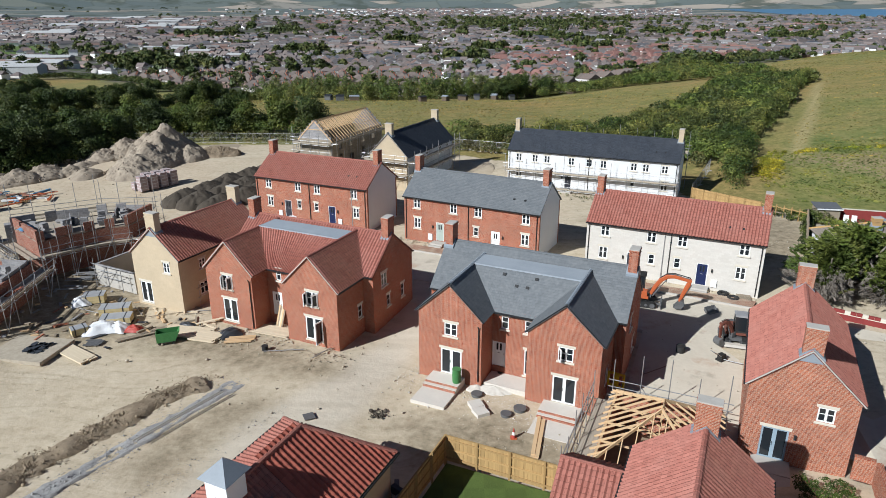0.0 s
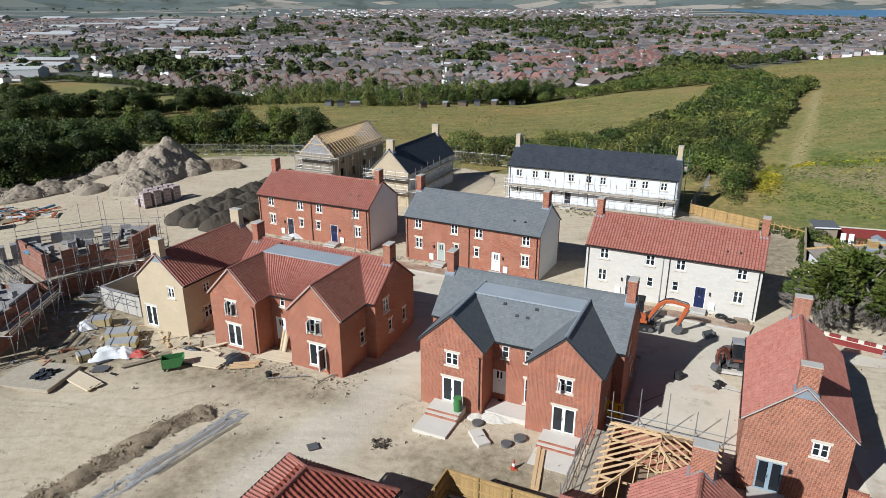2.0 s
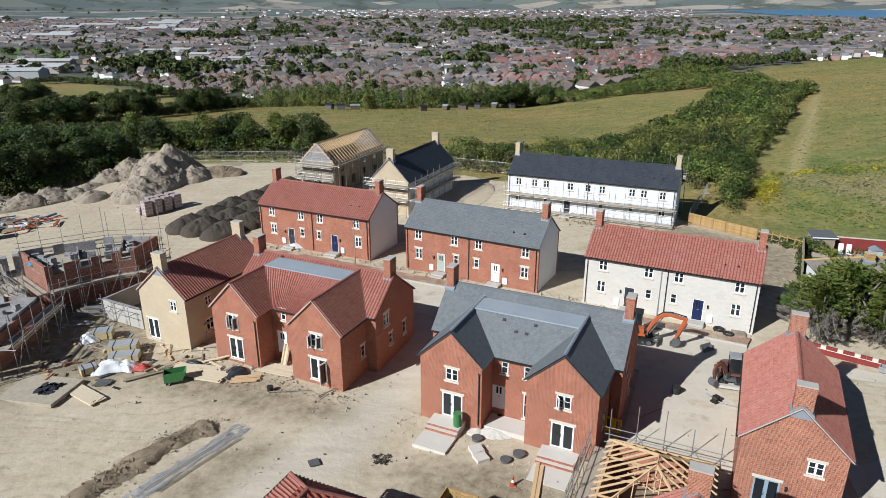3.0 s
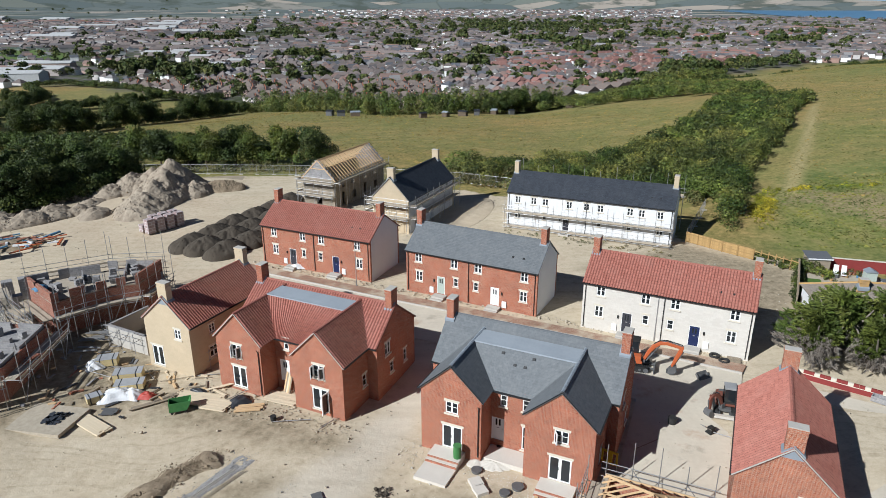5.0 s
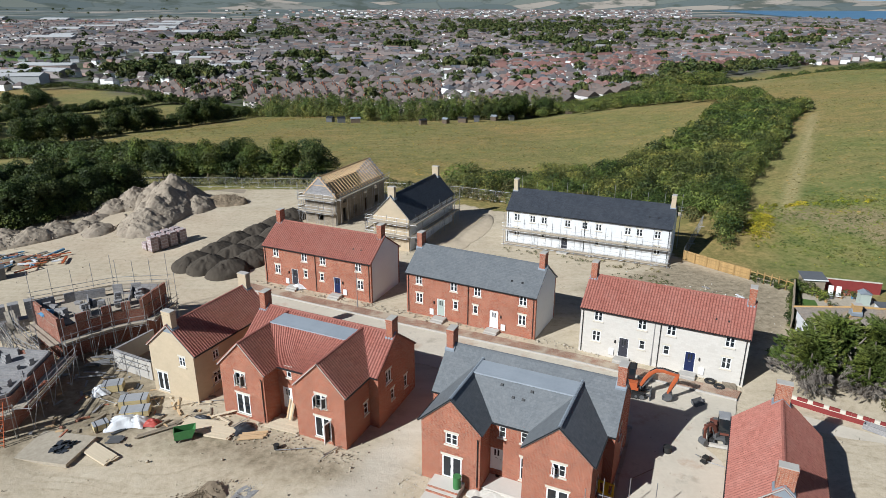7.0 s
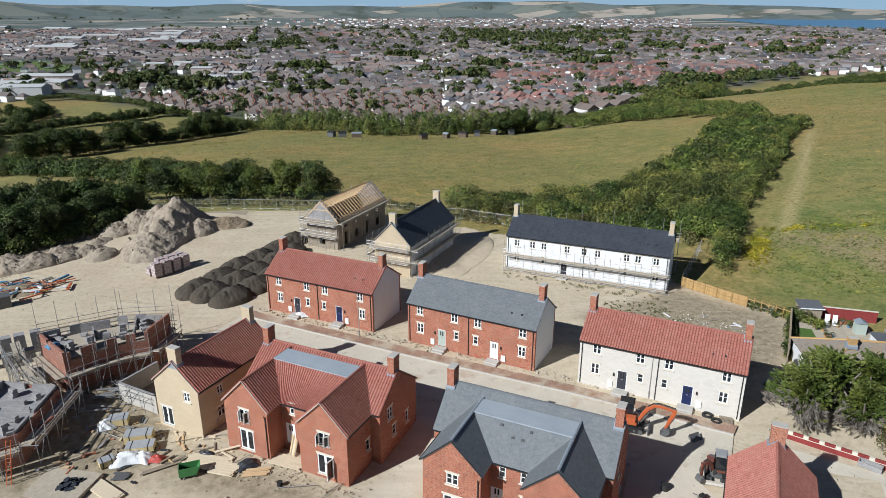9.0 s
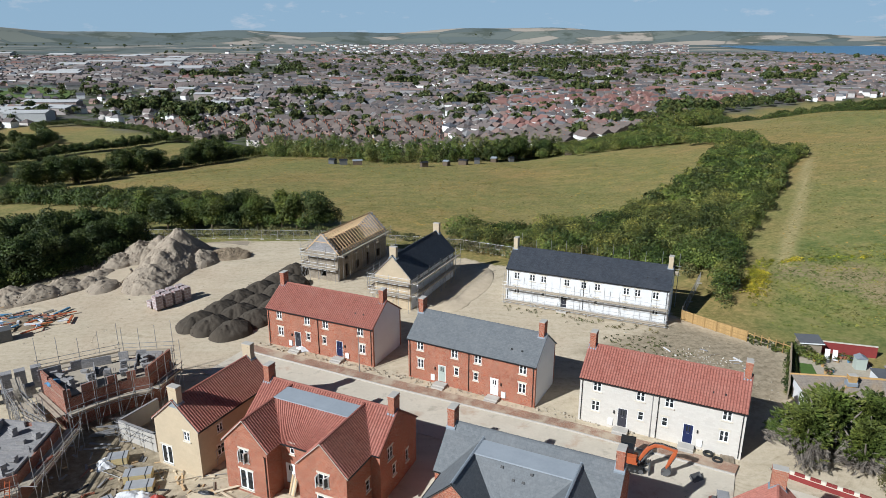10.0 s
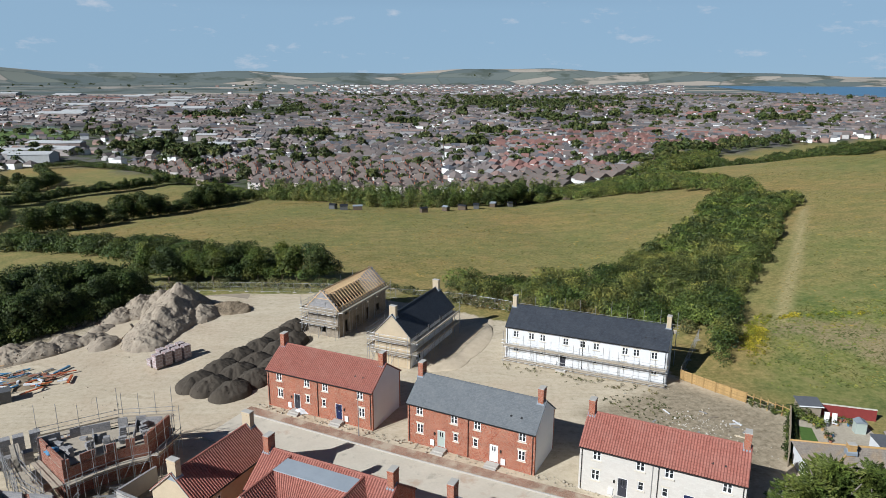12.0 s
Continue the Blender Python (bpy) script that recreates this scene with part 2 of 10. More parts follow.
# ---- building helpers ----
def finish(me, material, uv=True):
    """Lay box-projected UVs in metres and give the material."""
    me.materials.append(material)
    if uv and len(me.polygons) and not me.uv_layers:
        lay = me.uv_layers.new(name="UVMap")
        nl = len(me.loops)
        vi = np.empty(nl, np.int32)
        me.loops.foreach_get("vertex_index", vi)
        co = np.empty(len(me.vertices) * 3, np.float32)
        me.vertices.foreach_get("co", co)
        co = co.reshape(-1, 3)[vi]
        nor = np.empty(len(me.polygons) * 3, np.float32)
        me.polygons.foreach_get("normal", nor)
        tot = np.empty(len(me.polygons), np.int32)
        me.polygons.foreach_get("loop_total", tot)
        nr = np.abs(np.repeat(nor.reshape(-1, 3), tot, axis=0))
        flat = nr[:, 2] > 0.75
        side = (nr[:, 0] > nr[:, 1]) & ~flat
        uvs = co[:, [0, 2]].copy()
        uvs[side] = co[side][:, [1, 2]]
        uvs[flat] = co[flat][:, [0, 1]]
        lay.data.foreach_set("uv", uvs.ravel())
    return me


def mesh_of(name, bm, material, normals=True):
    me = bpy.data.meshes.new(name)
    if normals:
        bmesh.ops.recalc_face_normals(bm, faces=bm.faces)
    bm.to_mesh(me)
    bm.free()
    return finish(me, material)


def part(name, bm, material, parent, label="", m=None):
    me = bm if isinstance(bm, bpy.types.Mesh) else mesh_of(name, bm, material)
    ob = new(name, me)
    ob.parent = parent
    if m is not None:
        ob.matrix_local = m
    if label:
        ob["label"] = label
    return ob


def settle(m):
    """Carry a thing that stands on the ground down into the hollow."""
    x, y, z = m.translation
    if abs(x) + abs(y) < 0.01:
        return m
    q = sunk(x, y)
    m = m.copy()
    m.translation = (q[0], q[1], z + q[2])
    return m


def thing(name, m, label, category, group="", kind="", level=False):
    ob = new(name)
    m = m if level else settle(m)
    ob.empty_display_size = 0.3
    ob.matrix_world = m
    return tagged(ob, label, category, group, kind)


def solid(name, bm, material, m, label, category, group="", kind=""):
    """A thing that is one mesh."""
    ob = new(name, bm if isinstance(bm, bpy.types.Mesh) else mesh_of(name, bm, material))
    ob.matrix_world = settle(m)
    return tagged(ob, label, category, group, kind)


def box(bm, x0, x1, y0, y1, z0, z1, m=None):
    vs = [bm.verts.new((x, y, z)) for x in (x0, x1) for y in (y0, y1) for z in (z0, z1)]
    if m is not None:
        for v in vs:
            v.co = m @ v.co
    for f in ((0, 1, 3, 2), (4, 6, 7, 5), (0, 4, 5, 1), (2, 3, 7, 6), (0, 2, 6, 4), (1, 5, 7, 3)):
        bm.faces.new([vs[i] for i in f])
    return vs


def prism(bm, pts, way):
    """A flat outline (3D points) pushed along the vector way."""
    way = Vector(way)
    a = [bm.verts.new(p) for p in pts]
    b = [bm.verts.new(Vector(p) + way) for p in pts]
    bm.faces.new(a), bm.faces.new(b[::-1])
    for i in range(len(a)):
        j = (i + 1) % len(a)
        bm.faces.new((a[j], a[i], b[i], b[j]))


def rod(bm, a, b, r, n=6, r2=None, caps=True):
    a, b = Vector(a), Vector(b)
    d = (b - a)
    if d.length < 1e-6:
        return
    q = d.to_track_quat("Z", "Y")
    r2 = r if r2 is None else r2
    ring = [[bm.verts.new(c + q @ Vector((rr * math.cos(k * math.tau / n), rr * math.sin(k * math.tau / n), 0))) for k in range(n)] for c, rr in ((a, r), (b, r2))]
    for k in range(n):
        j = (k + 1) % n
        bm.faces.new((ring[0][k], ring[0][j], ring[1][j], ring[1][k]))
    if caps:
        bm.faces.new(ring[0][::-1]), bm.faces.new(ring[1])


def beam(bm, a, b, w, h, up=(0, 0, 1)):
    """A rectangular bar from a to b, w wide and h deep."""
    a, b = Vector(a), Vector(b)
    d = (b - a).normalized()
    s = d.cross(Vector(up))
    if s.length < 1e-4:
        s = Vector((1, 0, 0))
    s.normalize()
    u = s.cross(d)
    pts = [a + s * i * w / 2 + u * j * h / 2 for i, j in ((-1, -1), (1, -1), (1, 1), (-1, 1))]
    prism(bm, pts, b - a)


def at(x, y, z=0.0, turn=0.0):
    return pose(x, y, z, 0, 0, turn)


def B():
    return bmesh.new()

# ---- the ground: one sheet from the site to the hills ----
def smooth(a, b, x):
    t = np.clip((x - a) / (b - a), 0, 1)
    return t * t * (3 - 2 * t)


def height(x, y):
    """The lie of the land: a level site, a field that falls to the town, a rise on the one side and hills far off."""
    x, y = np.asarray(x, float), np.asarray(y, float)
    d = np.hypot(x, y)
    ye = y - 0.45 * np.maximum(0, x - 60)
    fall = -9.5 * smooth(100, 300, ye) - 18.5 * smooth(230, 470, ye) - 4 * smooth(450, 700, d)
    fall = np.where(y < 60, 0, fall)
    up = 0.088 * np.maximum(0, x - 34) * smooth(79, 104, y)
    up = np.minimum(up, 16) * (1 - smooth(400, 600, d))
    down = -0.07 * np.maximum(0, -x - 62) * (1 - smooth(300, 520, d))
    far = 26 * smooth(750, 2300, d) + 30 * smooth(2000, 4300, d)
    ang = np.arctan2(x, y)
    crest = 93 + 14 * np.sin(7 * ang + 0.6) + 10 * np.sin(17 * ang) + 5 * np.sin(41 * ang + 1)
    crest = np.where(ang > 0.36, crest * (1 - 0.25 * smooth(0.36, 0.5, ang)), crest)
    hill = crest * smooth(4250, 4800, d)
    rough = 0.5 * np.sin(0.09 * x + 1) * np.sin(0.07 * y) * smooth(110, 200, y)
    return fall + up + down + far + hill + rough


def gz(x, y):
    return float(height(x, y))


def dip(x, y):
    """The hollow before the twin-gabled houses, some decimetres below the street."""
    x, y = np.asarray(x, float), np.asarray(y, float)
    s = 0.4226 * x + 0.9063 * y
    deep = (0.45 + 0.4 * smooth(-10, -2, x)) * smooth(-36, -28, x) * smooth(25, 33, y)
    return -deep * np.clip((50 - s) / 11, 0, 1)


def sunk(x, y):
    """A spot of the level plan carried down into the hollow: x, y, z."""
    d = float(dip(x, y))
    k = 1 - d / 24.3
    return x * k, y * k, float(dip(x * k, y * k))


def ground_material():
    """Bare pale subsoil on the site, rough grass on the fields, parched and green by turns."""
    m, t, s = mat("ground", 0.97)
    v = coords(t)
    sep = t.nodes.new("ShaderNodeSeparateXYZ")
    t.links.new(v, sep.inputs[0])
    n1, n2, n3 = noise_tex(t, v, 0.035, 6), noise_tex(t, v, 0.22, 9, 0.62), noise_tex(t, v, 1.3, 9, 0.72)
    n5 = noise_tex(t, v, 9.0, 6, 0.75)
    mp2 = t.nodes.new("ShaderNodeMapping")
    mp2.inputs["Rotation"].default_value = (0, 0, radians(-62))
    mp2.inputs["Scale"].default_value = (0.10, 0.75, 1)
    t.links.new(v, mp2.inputs[0])
    streak = noise_tex(t, mp2.outputs[0], 1.0, 5, 0.6)
    soil = ramp(t, n2, [(0.3, (0.38, 0.295, 0.185)), (0.42, (0.51, 0.415, 0.285)), (0.55, (0.585, 0.495, 0.355)), (0.75, (0.655, 0.575, 0.435))])
    soil = mix(t, 0.45, soil, ramp(t, streak, [(0.35, (0.40, 0.32, 0.205)), (0.5, (0.56, 0.47, 0.335)), (0.66, (0.67, 0.585, 0.44))]))
    # tyre tracks of the plant, long and curving
    warp = nd(t, "ShaderNodeTexNoise", Scale=0.05, Detail=2)
    t.links.new(v, warp.inputs["Vector"])
    va = t.nodes.new("ShaderNodeVectorMath")
    va.operation = "MULTIPLY_ADD"
    t.links.new(warp.outputs["Color"], va.inputs[0])
    va.inputs[1].default_value = (22, 22, 0)
    t.links.new(v, va.inputs[2])
    mp3 = t.nodes.new("ShaderNodeMapping")
    mp3.inputs["Rotation"].default_value = (0, 0, radians(-38))
    mp3.inputs["Scale"].default_value = (0.05, 1.5, 1)
    t.links.new(va.outputs[0], mp3.inputs[0])
    track = noise_tex(t, mp3.outputs[0], 1.0, 3, 0.55)
    soil = mix(t, ramp(t, track, [(0.38, (0.8,) * 3), (0.47, (0, 0, 0))]), soil, ramp(t, n3, [(0.3, (0.30, 0.235, 0.15)), (0.7, (0.50, 0.41, 0.285))]))
    soil = mix(t, ramp(t, n1, [(0.5, (0, 0, 0)), (0.58, (0.65,) * 3)]), soil, ramp(t, n2, [(0.35, (0.46, 0.32, 0.21)), (0.65, (0.60, 0.48, 0.345))]))
    soil = mix(t, 0.3, soil, ramp(t, n5, [(0.3, (0.30, 0.24, 0.155)), (0.7, (0.72, 0.63, 0.48))]))
    soil = mix(t, 0.4, soil, ramp(t, n3, [(0.32, (0.32, 0.255, 0.165)), (0.5, (0.56, 0.475, 0.34)), (0.68, (0.66, 0.575, 0.43))]))
    n7 = noise_tex(t, v, 0.012, 4, 0.55)
    mp4 = t.nodes.new("ShaderNodeMapping")
    mp4.inputs["Rotation"].default_value = (0, 0, radians(8))
    mp4.inputs["Scale"].default_value = (0.03, 0.22, 1)
    t.links.new(v, mp4.inputs[0])
    sward = noise_tex(t, mp4.outputs[0], 1.0, 6, 0.65)
    grass = ramp(t, n1, [(0.34, (0.125, 0.15, 0.038)), (0.45, (0.235, 0.215, 0.062)), (0.55, (0.36, 0.235, 0.098)), (0.66, (0.235, 0.215, 0.065)), (0.75, (0.145, 0.16, 0.042))])
    grass = mix(t, 0.5, grass, ramp(t, sward, [(0.34, (0.11, 0.14, 0.036)), (0.5, (0.25, 0.22, 0.068)), (0.62, (0.40, 0.27, 0.115))]))
    grass = mix(t, 0.45, grass, ramp(t, n2, [(0.36, (0.075, 0.10, 0.026)), (0.5, (0.225, 0.20, 0.062)), (0.62, (0.42, 0.29, 0.115))]))
    grass = mix(t, 0.5, grass, ramp(t, n3, [(0.36, (0.055, 0.08, 0.02)), (0.5, (0.215, 0.195, 0.066)), (0.66, (0.43, 0.33, 0.14))]))
    grass = mix(t, 0.75, grass, ramp(t, n7, [(0.36, (0.78, 0.92, 0.8)), (0.5, (0.98, 0.98, 0.96)), (0.62, (1.18, 1.0, 0.98))]), "MULTIPLY")
    def mask(name, amount):
        at_ = t.nodes.new("ShaderNodeAttribute")
        at_.attribute_name = name
        k_ = t.nodes.new("ShaderNodeMath")
        k_.operation = "MULTIPLY"
        t.links.new(at_.outputs["Fac"], k_.inputs[0])
        k_.inputs[1].default_value = amount
        return k_.outputs[0]
    soil = mix(t, mask("lane", 0.75), soil, ramp(t, streak, [(0.3, (0.52, 0.455, 0.355)), (0.7, (0.67, 0.60, 0.485))]))
    # darker earth, and by the copse the tree shade painted into the soil
    soil = mix(t, mask("earth", 0.85), soil, ramp(t, n3, [(0.32, (0.13, 0.105, 0.062)), (0.5, (0.27, 0.22, 0.145)), (0.68, (0.42, 0.35, 0.245))]))
    rank = ramp(t, n2, [(0.36, (0.09, 0.135, 0.03)), (0.5, (0.18, 0.20, 0.05)), (0.6, (0.27, 0.24, 0.09)), (0.7, (0.20, 0.20, 0.06))])
    rank = mix(t, 0.5, rank, ramp(t, n3, [(0.36, (0.06, 0.09, 0.02)), (0.64, (0.26, 0.25, 0.09))]))
    grass = mix(t, mask("rank", 0.8), grass, rank)
    grass = mix(t, mask("bare", 0.7), grass, ramp(t, n3, [(0.36, (0.15, 0.15, 0.05)), (0.48, (0.26, 0.195, 0.115)), (0.64, (0.34, 0.255, 0.155))]))
    grass = mix(t, mask("trail", 0.9), grass, ramp(t, n3, [(0.36, (0.25, 0.21, 0.09)), (0.64, (0.46, 0.38, 0.18))]))
    edge = t.nodes.new("ShaderNodeAttribute")
    edge.attribute_name = "site"
    w = t.nodes.new("ShaderNodeMath")
    w.operation = "ADD"
    t.links.new(edge.outputs["Fac"], w.inputs[0])
    k = t.nodes.new("ShaderNodeMath")
    k.operation = "MULTIPLY_ADD"
    t.links.new(n2, k.inputs[0])
    k.inputs[1].default_value, k.inputs[2].default_value = 0.9, -0.45
    t.links.new(k.outputs[0], w.inputs[1])
    fac = ramp(t, w.outputs[0], [(0.45, (0, 0, 0)), (0.55, (1, 1, 1))])
    col = mix(t, fac, grass, soil)
    # the far country: a patchwork of fields, with bluish distance haze put into the colours
    vor = nd(t, "ShaderNodeTexVoronoi", Scale=0.0052)
    mp = t.nodes.new("ShaderNodeMapping")
    mp.inputs["Scale"].default_value = (0.62, 1.25, 0)
    t.links.new(v, mp.inputs[0])
    t.links.new(mp.outputs[0], vor.inputs["Vector"])
    sc = t.nodes.new("ShaderNodeSeparateColor")
    t.links.new(vor.outputs["Color"], sc.inputs[0])
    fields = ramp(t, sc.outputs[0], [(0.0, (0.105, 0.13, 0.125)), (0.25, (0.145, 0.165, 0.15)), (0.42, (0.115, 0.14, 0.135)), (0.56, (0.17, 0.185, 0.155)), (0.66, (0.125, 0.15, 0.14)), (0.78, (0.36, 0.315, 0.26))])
    rim = t.nodes.new("ShaderNodeTexVoronoi")
    rim.feature = "DISTANCE_TO_EDGE"
    rim.inputs["Scale"].default_value = 0.0052
    t.links.new(mp.outputs[0], rim.inputs["Vector"])
    n6 = noise_tex(t, v, 0.004, 5, 0.6)
    # woods and hedge lines, their greens paled and greyed for the same haze
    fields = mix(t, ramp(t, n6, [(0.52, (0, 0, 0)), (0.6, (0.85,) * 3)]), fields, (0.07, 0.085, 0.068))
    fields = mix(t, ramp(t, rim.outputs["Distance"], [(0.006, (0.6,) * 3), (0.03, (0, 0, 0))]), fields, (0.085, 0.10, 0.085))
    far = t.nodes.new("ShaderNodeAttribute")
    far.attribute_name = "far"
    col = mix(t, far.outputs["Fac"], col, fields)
    # streets, yards and gardens of the town
    tn = t.nodes.new("ShaderNodeAttribute")
    tn.attribute_name = "town"
    n4 = noise_tex(t, v, 0.06, 4, 0.6)
    yards = ramp(t, n4, [(0.35, (0.05, 0.07, 0.028)), (0.47, (0.08, 0.09, 0.045)), (0.53, (0.13, 0.12, 0.11)), (0.68, (0.10, 0.095, 0.09))])
    col = mix(t, tn.outputs["Fac"], col, yards)
    t.links.new(col, s.inputs["Base Color"])
    hb = t.nodes.new("ShaderNodeMath")
    hb.operation = "ADD"
    t.links.new(n2, hb.inputs[0]), t.links.new(n3, hb.inputs[1])
    bump(t, s, hb.outputs[0], 0.6, 0.09)
    return m


def inside(poly, x, y):
    """Signed depth, in metres, inside a convex-ish outline given as corners."""
    n = len(poly)
    c = np.zeros(x.shape, bool)
    dist = np.full(x.shape, 1e9)
    for i in range(n):
        (x0, y0), (x1, y1) = poly[i], poly[(i + 1) % n]
        cross = ((y0 > y) != (y1 > y)) & (x < (x1 - x0) * (y - y0) / (y1 - y0 + 1e-12) + x0)
        c ^= cross
        s = np.clip(((x - x0) * (x1 - x0) + (y - y0) * (y1 - y0)) / ((x1 - x0) ** 2 + (y1 - y0) ** 2), 0, 1)
        dist = np.minimum(dist, np.hypot(x - x0 - s * (x1 - x0), y - y0 - s * (y1 - y0)))
    return np.where(c, dist, -dist)


SITE = [(-78, -40), (60, -40), (44, 50), (39, 66), (45, 79), (33, 89), (33, 99), (10, 112), (2, 116), (-20, 129), (-48, 127), (-66, 116), (-75, 90)]


# street, side lane, yard and footway: outlines of hard surfaces
STREET = [(-26.0, 77.3), (-4.9, 67.0), (12.7, 58.9), (26.7, 51.6), (24.0, 45.9), (16, 47.3), (2, 56.2), (-3.4, 58.6), (-29.0, 71.0)]
LANE = [(-3.4, 58.6), (2.0, 56.2), (-1.9, 46.4), (-5.4, 37.3), (-10.5, 28.5), (-13, 24), (-16, 24), (-12.9, 35.5), (-6.9, 43.2), (-3.4, 50.5)]
YARD = [(16, 47.3), (24.0, 45.9), (18.6, 34.2), (15.2, 34.2), (12.2, 38.5)]
FOOTWAY = [(-25.3, 78.6), (-4.2, 68.4), (13.3, 60.2), (27.6, 52.9), (26.7, 51.6), (12.7, 58.9), (-4.9, 67.0), (-26.0, 77.3)]
HARD = [STREET, YARD, FOOTWAY]
# darker earth: behind the cream houses, round the unfinished blocks, before the slate house; the patch by the copse
# paints the trees' shade
EARTH_AND_SHADE = [[(17, 77), (33, 86.5), (44, 76), (38, 64.5), (31, 60.5), (26, 69)], [(-46, 43), (-33, 43), (-25, 47), (-26, 54), (-33, 62), (-46, 60)], [(-3, 36.5), (4, 37.5), (9, 33.5), (6, 31), (-2, 32)], [(-25.5, 46.0), (-16, 42.6), (-8.2, 40.6), (-6.8, 42.6), (-13, 46.4), (-24, 50.4)], [(-80, 95), (-62, 98), (-60, 112), (-72, 118)], [(-16.9, 34.6), (-13.8, 38.4), (-11.4, 38.4), (-12.3, 36.2), (-13.9, 33.7), (-16.4, 29.2), (-18.4, 31.0)]]
# dug-over patch in the rank growth
BARE = [(54, 104), (62, 105), (76, 99), (88, 96), (82, 88), (70, 87), (64, 92), (58, 98)]
# a worn path up the hill field
TRAIL = [(112.8, 201), (79, 141), (63, 114), (58, 105), (56.4, 105), (61.2, 114), (77.2, 141), (111, 201)]
# rank green growth at the foot of the hill field
RANK = [(42, 84), (48, 92), (56, 108), (64, 120), (84, 124), (150, 122), (150, 76), (52, 76), (46, 79)]
TOWN = [(-420, 500), (-345, 605), (-300, 580), (-258, 540), (-200, 474), (-135, 424), (-100, 400), (-59, 390), (0, 366), (45, 340), (75, 346), (100, 374), (130, 440), (180, 580), (300, 700), (420, 800), (800, 1000), (1500, 1700), (2050, 2350), (300, 2500), (-700, 2250), (-1500, 1900), (-800, 1000)]


def axis(breaks):
    out = []
    for a, b, step in breaks:
        out += list(np.arange(a, b, step))
    return np.array(out + [breaks[-1][1]])


def ground():
    ys = axis([(-300, -40, 40), (-40, 20, 4), (20, 110, 0.75), (110, 180, 2.5), (180, 500, 10), (500, 2000, 60), (2000, 4200, 110), (4200, 4900, 35)])
    # angular fan beyond the site, so that the sheet stays fine near the camera
    rows = []
    for y in ys:
        if y <= 110:
            half = 90
            rows.append(np.concatenate([[-900, -500, -250, -140], np.linspace(-half, half, 181), [140, 250, 500, 900]]))
        else:
            half = 90 + (y - 110) * 0.95
            rows.append(np.concatenate([[-900 - y, -500 - y, -half * 1.8, -half * 1.3], np.linspace(-half, half, 181), [half * 1.3, half * 1.8, 500 + y, 900 + y]]))
    X = np.array(rows)
    Y = np.repeat(ys[:, None], X.shape[1], 1)
    Z = height(X, Y)
    site = inside(SITE, X, Y)
    # ruts, heaps and hollows of worked ground
    w = smooth(0, 5, site)
    rng = np.random.RandomState(4)
    bumpy = np.zeros_like(X)
    for _ in range(60):
        a, f, ph = rng.uniform(0, math.pi), rng.uniform(0.2, 0.9), rng.uniform(0, 6.28)
        bumpy += np.sin((X * math.cos(a) + Y * math.sin(a)) * f + ph) / (0.7 + f) / 60
    Z = Z + w * bumpy * 0.5 - 0.03 * w
    low = dip(X, Y)
    Z = Z + low
    for poly in HARD:
        k = smooth(-0.6, 0.3, inside(poly, X, Y))
        Z = Z * (1 - k) + (low - 0.06) * k
    ny, nx = X.shape
    co = np.stack([X, Y, Z], -1).reshape(-1, 3)
    i = np.arange(ny * nx).reshape(ny, nx)
    q = np.stack([i[:-1, :-1], i[:-1, 1:], i[1:, 1:], i[1:, :-1]], -1).reshape(-1, 4)
    me = bpy.data.meshes.new("ground")
    me.from_pydata(co.tolist(), [], q.tolist())
    for name, val in (("site", np.clip(0.5 + site / 7, 0, 1)), ("lane", smooth(-0.8, 0.8, inside(LANE, X, Y))), ("earth", np.max([smooth(-1.5, 2.0, inside(q, X, Y)) for q in EARTH_AND_SHADE], 0)), ("rank", smooth(-3, 4, inside(RANK, X, Y))), ("bare", smooth(-2.5, 2.0, inside(BARE, X, Y) + 2.2 * np.sin(X * 0.9) * np.sin(Y * 0.7 + X * 0.3))), ("trail", smooth(-1.4, 0.8, inside(TRAIL, X, Y))), ("far", smooth(2000, 2500, np.hypot(X, Y))), ("town", np.clip(0.5 + inside(TOWN, X, Y) / 12, 0, 1))):
        me.attributes.new(name, "FLOAT", "POINT").data.foreach_set("value", val.astype(np.float32).ravel())
    me.shade_smooth()
    me.materials.append(ground_material())
    return tagged(new("ground", me), "pale trampled building-site soil running out into rough grass fields", "ground", kind="structure")


GROUND = ground()

# ---- houses ----
CACHE = {}


def cached(key, make):
    if key not in CACHE:
        CACHE[key] = make()
    return CACHE[key]


